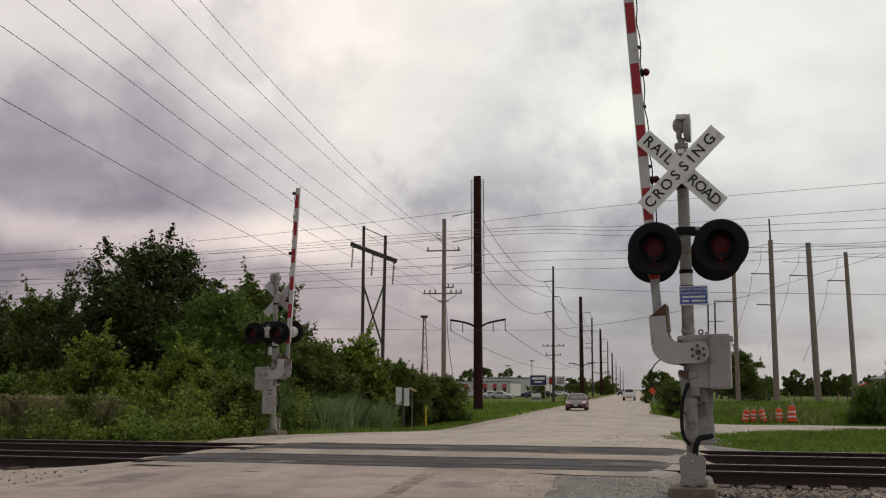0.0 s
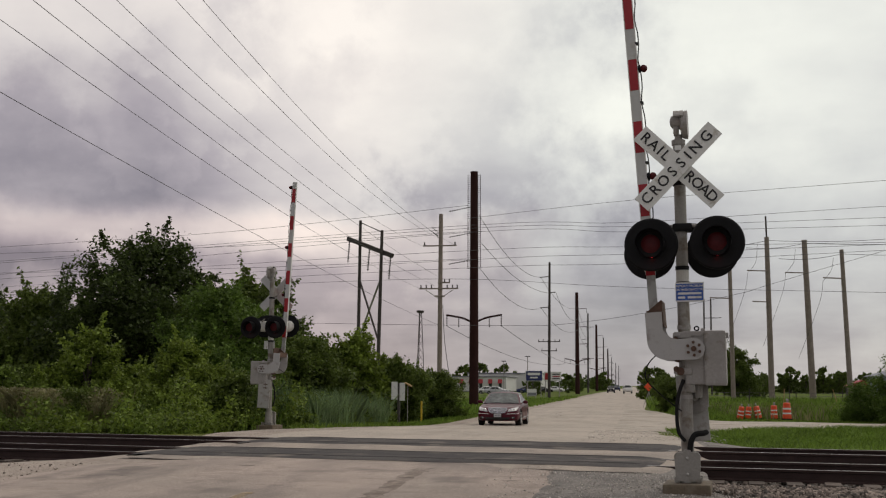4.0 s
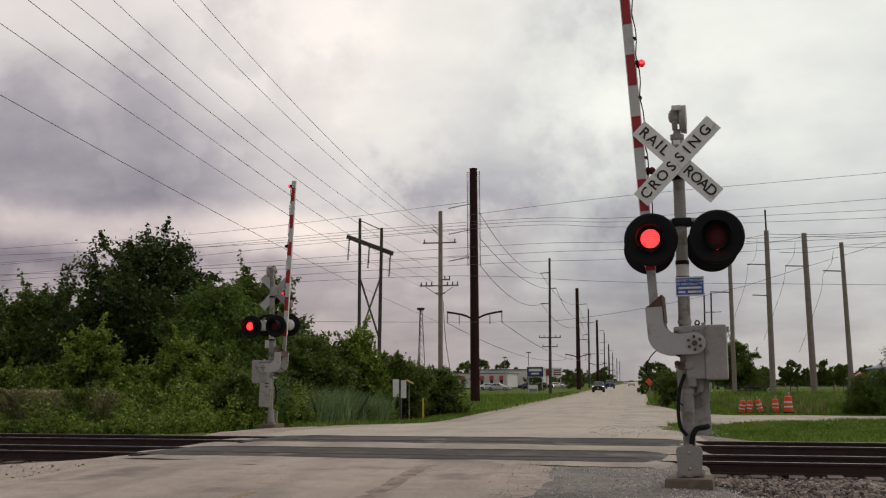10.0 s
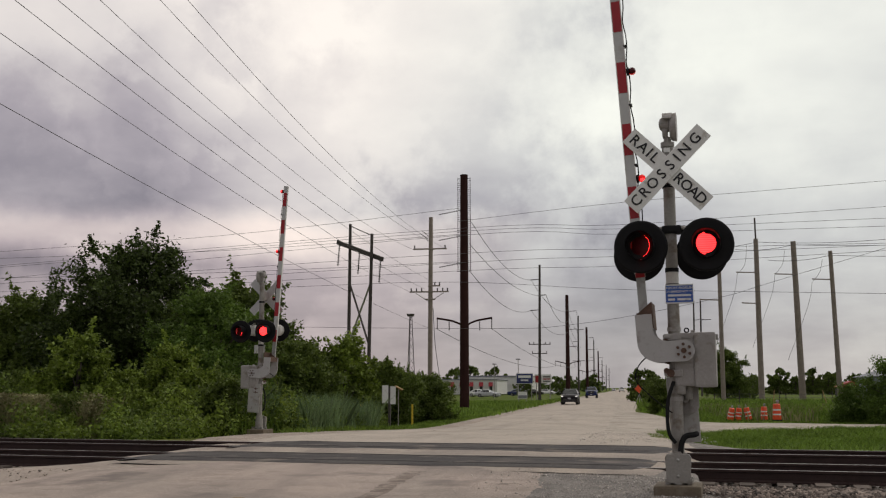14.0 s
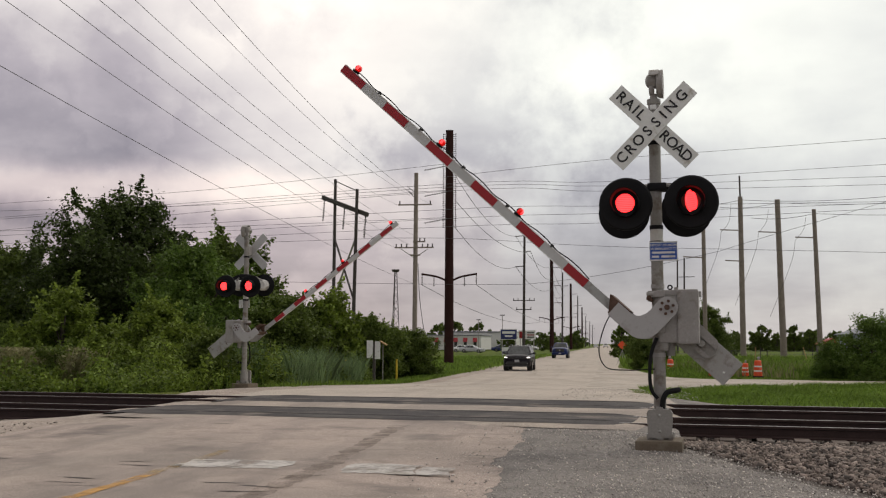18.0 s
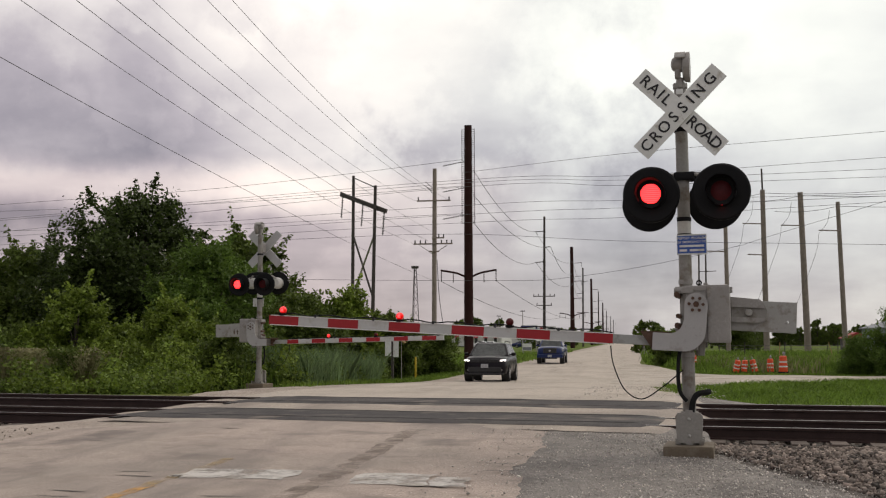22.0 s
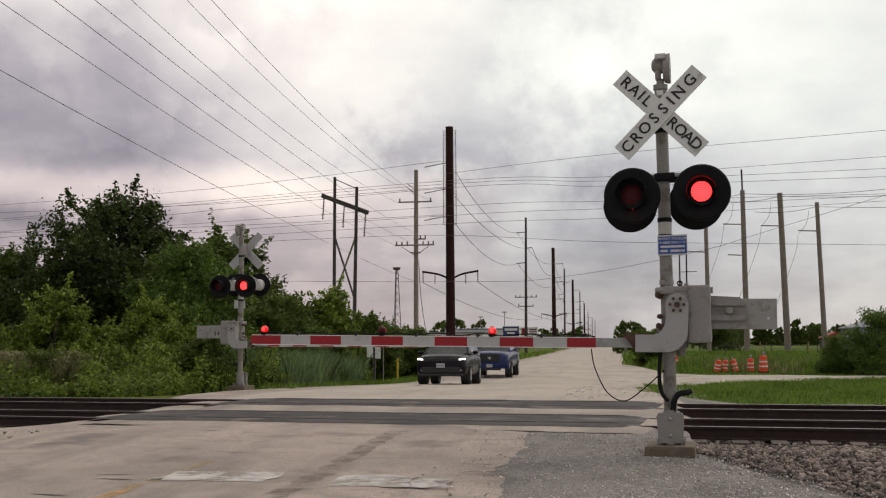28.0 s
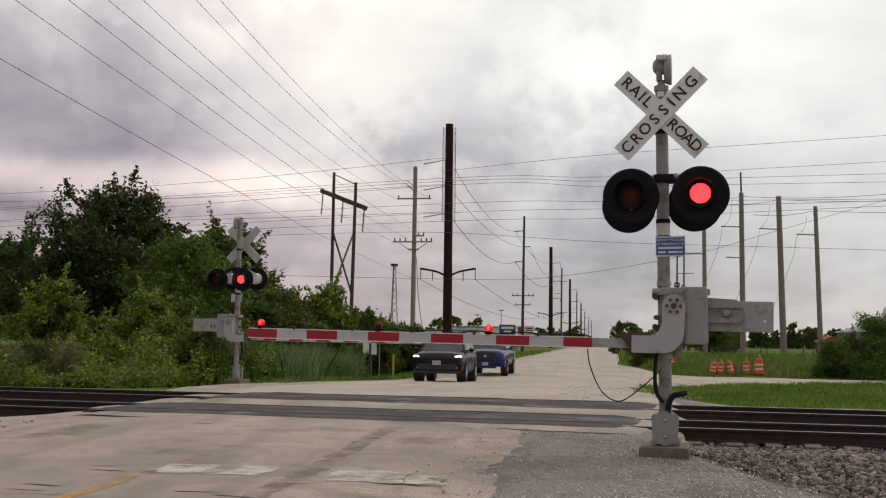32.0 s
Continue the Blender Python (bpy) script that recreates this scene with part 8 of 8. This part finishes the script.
lb = thing("notice_sign", pose(-14.5, 151, -0.72), "small grey and white sign board on two legs", "sign")
bm = bmesh.new()
box(bm, -0.66, 0.66, -0.05, 0.05, 0.35, 1.35, 0.02)
part("board", bm, WHITE, lb)
bm = bmesh.new()
box(bm, -0.60, 0.60, -0.07, -0.052, 0.42, 0.85)
part("grey_band", bm, ROOF, lb)
for s in (-0.55, 0.55):
    bar(lb, "leg", (s, 0, 0), (s, 0, 0.4), 0.04, GALV)

# the low white shop with red awnings and the roofs beside it
shop = thing("shop_building", pose(-43.2, 300, -0.7) @ Matrix.Scale(1.45, 4), "long low white shop building with red awnings", "building")
bm = bmesh.new()
box(bm, -13, 5, 0, 18, 0, 2.75, 0.03)
part("wall", bm, BLDWHITE, shop)
bm = bmesh.new()
box(bm, -13.2, 5.2, -0.2, 18.2, 2.75, 2.95, 0.03)
part("roof", bm, ROOF, shop)
for i in range(5):
    x = -4.2 + i * 1.9
    bm = bmesh.new()
    vs = [bm.verts.new(p) for p in ((x, -0.6, 1.55), (x + 0.8, -0.6, 1.55), (x + 0.8, -0.02, 2.35), (x, -0.02, 2.35), (x, -0.02, 1.55), (x + 0.8, -0.02, 1.55))]
    for f in ((0, 1, 2, 3), (0, 3, 4), (1, 5, 2), (0, 4, 5, 1)):
        bm.faces.new([vs[k] for k in f])
    part("awning", bm, BLDRED, shop, "red awning")
    bm = bmesh.new()
    box(bm, x + 0.1, x + 0.7, -0.05, -0.004, 0.4, 1.6, 0.01)
    part("window", bm, GLASS, shop)
hall = thing("warehouse", pose(-31.6, 330, -0.75) @ Matrix.Scale(1.25, 4), "pale flat-roofed warehouse far along the road", "building")
bm = bmesh.new()
box(bm, -16, 2, 0, 30, 0, 4.2, 0.03)
part("wall", bm, BLDWHITE, hall)
bm = bmesh.new()
box(bm, -16.2, 2.2, -0.2, 30.2, 4.2, 4.5, 0.03)
part("roof", bm, ROOF, hall)
blue = thing("metal_building", pose(37.8, 119, -0.7), "grey-blue metal-sided building behind the bushes", "building")
bm = bmesh.new()
plate(bm, [(-9, 0), (9, 0), (9, 3.2), (0, 5.6), (-9, 3.2)], 0, 24)
part("wall", bm, BLDBLUE, blue)
for s in (-1, 1):
    bm = bmesh.new()
    vs = [bm.verts.new(p) for p in ((s * 9.3, -0.4, 3.12), (0, -0.4, 5.72), (0, 24.4, 5.72), (s * 9.3, 24.4, 3.12), (s * 9.3, -0.4, 3.24), (0, -0.4, 5.84), (0, 24.4, 5.84), (s * 9.3, 24.4, 3.24))]
    for f in ((0, 1, 2, 3), (4, 7, 6, 5), (0, 4, 5, 1), (3, 2, 6, 7), (0, 3, 7, 4)):
        bm.faces.new([vs[k] for k in f])
    part("roof", bm, ROOF, blue)
bm = bmesh.new()
tube(bm, (-6.0, 5, 3.9), (-6.0, 5, 5.2), 0.12, 0.12, 10)
tube(bm, (-6.0, 5, 5.2), (-6.0, 5, 5.4), 0.22, 0.18, 10)
part("vent_pipe", bm, ROOF, blue)
for i in range(4):
    bm = bmesh.new()
    box(bm, -7.5 + i * 3.6, -5.9 + i * 3.6, -0.05, -0.004, 1.2, 2.3, 0.01)
    part("window", bm, GLASS, blue)
# lamp posts and the red-roofed shed
for x, y, h in ((-23.2, 189.7, 6.0), (-18.0, 180.3, 6.6)):
    lp = thing("street_lamp", pose(x, y, -0.7), "thin grey lamp post beside the lot", "street lamp", "lamp posts")
    bar(lp, "pole", (0, 0, 0), (0, 0, h), 0.06, GALV)
    bm = bmesh.new()
    box(bm, -0.4, 0.4, -0.1, 0.1, h, h + 0.14, 0.03)
    part("head", bm, TRIMBLACK, lp)
shed = thing("shed", pose(37.5, 190, -0.7), "small dark shed with a red roof across the field", "shed")
bm = bmesh.new()
box(bm, -2, 2, 0, 4, 0, 2.0, 0.02)
part("wall", bm, DARKWOOD, shed)
bm = bmesh.new()
plate(bm, [(-2.3, 2.0), (2.3, 2.0), (0, 3.0)], -0.2, 4.2)
part("roof", bm, BLDRED, shed)
# leaning stakes and fence posts in the field
for i, (x, y, lean_) in enumerate(((11.4, 88, 0.06), (16.3, 92, -0.25), (22.4, 92, 0.12), (21.6, 88, -0.2), (26, 95, 0.05), (9.5, 95, 0.02), (13.5, 100, 0.0), (18, 100, 0.03), (29, 100, 0.0))):
    fp = thing("field_stake", pose(x, y, -0.7), "thin pale stake standing in the weeds", "stake", "field stakes")
    bar(fp, "stake", (0, 0, 0), (lean_ * 1.8, 0, 1.7), 0.035, TANBOX if i < 4 else DARKWOOD)
fence = thing("wire_fence", pose(0, 0, 0), "low wire fence along the edge of the field", "fence")
for i in range(12):
    x = 6 + i * 4
    bar(fence, "post", (x, 128, -0.75), (x, 128, 0.55), 0.05, DARKWOOD)
for z in (0.1, 0.45):
    bm = bmesh.new()
    tube(bm, (6, 128, z), (50, 128, z), 0.02, 0.02, 5)
    part("wire", bm, WIRE, fence)


def road_pose(x, y, turn=0.0):
    """A vehicle on the road, tilted with the slope of the bank."""
    z = bank(x, y + 2.4)
    slope = math.degrees(math.atan2(bank(x, y + 4) - bank(x, y + 0.8), 3.2))
    return pose(x, y, z + 0.012 - 2.4 * math.tan(radians(slope)), slope if not turn else -slope, 0, turn)


def roll(car, rows, radius, start, end):
    """Drives a vehicle along the rows of (seconds, x, y); from start to end its wheels turn by the way that it goes."""
    walk(car, [(t, road_pose(x, y)) for t, x, y in rows])
    ts, ys = [r[0] for r in rows], [r[2] for r in rows]
    beats = [start + i / FPS for i in range(int((end - start) * FPS) + 1)]
    turns = [(t, math.degrees((np.interp(start, ts, ys) - np.interp(t, ts, ys)) / radius)) for t in beats]
    turns = [(0, 0.0)] * (start > 0) + turns + [(32.0, turns[-1][1])]
    for ob in car.children:
        if ob.name.split(".")[0] == "wheel":
            home = ob.matrix_basis.translation.copy()
            walk(ob, [(t, pose(*home, a, 0, 0)) for t, a in turns])


def drive():
    rows = [(0, -5.55, 93), (1, -5.65, 79.5), (2, -5.72, 66.5), (3, -5.8, 55.8), (3.5, -5.85, 51), (4.5, -6.0, 40.5), (5.5, -6.15, 30.3), (6, -6.2, 26), (6.5, -6.22, 22), (7, -6.25, 18), (7.5, -6.28, 14.1), (8, -6.3, 9.8), (8.5, -6.3, 5.4), (9, -6.3, 0.8)]
    y = 0.8
    for t in range(10, 33):
        y -= 9.5
        rows.append((t, -6.3, y))
    roll(sedan, rows, 0.345, 0.0, 9.0)
    roll(suv, [(0, -6.1, 330), (6, -6.1, 232), (9, -6.1, 184), (13, -6.1, 129), (14.5, -6.1, 109.5), (16.5, -6.1, 87.5), (17, -6.1, 81), (18, -6.1, 70.5), (19, -6.1, 62), (20, -6.1, 54.5), (21, -6.1, 48.5), (22, -6.1, 44.8), (23, -6.1, 42.2), (24, -6.1, 40), (25, -6.1, 38.8), (26, -6.1, 38.2), (27.5, -6.1, 38), (32, -6.1, 38)], 0.37, 16.0, 27.5)
    roll(pickup, [(0, -6.1, 420), (6, -6.1, 310), (9, -6.1, 258), (13, -6.1, 203), (14.5, -6.1, 181), (16.5, -6.1, 154), (18, -6.1, 132), (19, -6.1, 116), (20, -6.1, 102), (21, -6.1, 91), (23, -6.1, 72.5), (24.5, -6.1, 62), (26, -6.1, 56), (27.5, -6.1, 53.6), (28.5, -6.1, 53.2), (32, -6.1, 53.2)], 0.41, 16.5, 28.5)
    walk(far_truck, [(t, road_pose(-1.9, y, 180)) for t, y in ((0, 182), (3, 232), (6, 285), (9, 340), (14, 430), (20, 540), (32, 760))])
    walk(far_car, [(t, road_pose(-6.1, y)) for t, y in ((0, 620), (9, 560), (18, 470), (25, 380), (32, 300))])


def flips(start, end, lit_first, times):
    """Rows that turn a lamp: 180 shows the dark face, 0 the lit one; a turn takes a tenth of a second."""
    rows, state = [(start, 180)], False
    for t in times:
        state = not state
        a, b = (180, 0) if state else (0, 180)
        t += -0.02 if state else 0.02  # a lamp is up before its partner goes
        rows += [(t - 0.036, a), (t - 0.012, a + (b - a) / 3), (t + 0.012, a + 2 * (b - a) / 3), (t + 0.036, b)]
    rows.append((end, rows[-1][1]))
    return rows


def motions():
    # flashing lights: the first side comes on alone, then the two take turns
    beats = [10.93 + 0.642 * k for k in range(33)]
    left, right = [9.65] + beats, beats
    for lenses, swap in ((near_lenses, 1), (far_lenses, -1)):
        for facing, sx, lens in lenses:
            # both sides of one pair flash together as seen from either road
            side = sx * swap
            times = left if side < 0 else right
            home = lens.matrix_basis.translation.copy()
            walk(lens, [(t, pose(*home, 0, 0, a)) for t, a in flips(0, 32.0, side < 0, times)])
    for lights in (near_lights, far_lights):
        for k, lamp in enumerate(lights):
            times = ((right, left) if lights is near_lights else (left, right))[k] if k < 2 else [9.65]
            home = lamp.matrix_basis.translation.copy()
            flip = 0 if lights is near_lights else 180
            walk(lamp, [(t, pose(*home, 0, 0, a + flip)) for t, a in flips(0, 32.0, False, times)])
    # the gates come down
    near_rows = ((0, 86.3), (13.9, 86.3), (14.2, 85.4), (14.5, 82.2), (15.0, 77), (15.7, 68.5), (16.5, 58.8), (17, 53.3), (17.5, 47.6), (18, 42.2), (18.5, 34.6), (19, 25.5), (19.5, 17), (20, 9.1),
                 (20.5, 8.4), (21, 6.9), (21.5, 4.5), (22, 3.3), (22.5, 1.5), (23, 0.9), (24, 0.8), (32, 0.9))
    far_rows = ((0, 87.2), (13.8, 87.2), (14.1, 86.0), (14.5, 82.5), (15.0, 76), (15.7, 66), (16.5, 56.6), (17, 49), (18, 37), (18.5, 29), (19, 19), (19.5, 11), (20, 7.4), (20.5, 5.6), (21, 4.2), (21.5, 2.6), (22, 1.3), (22.6, 0.2), (23.2, -0.4), (32, -0.4))
    for arm, rows in ((near_arm, near_rows), (far_arm, far_rows)):
        home = arm.matrix_basis.translation.copy()
        walk(arm, [(t, pose(*home, 0, a + (0.45 if arm is near_arm else 0.0), 0)) for t, a in rows])
    for cable, rows in ((near_cable, near_rows), (far_cable, far_rows)):
        home = cable.matrix_basis.translation.copy()
        walk(cable, [(t, pose(*home, 0, a * 0.95, 0)) for t, a in rows])
    drive()


motions()
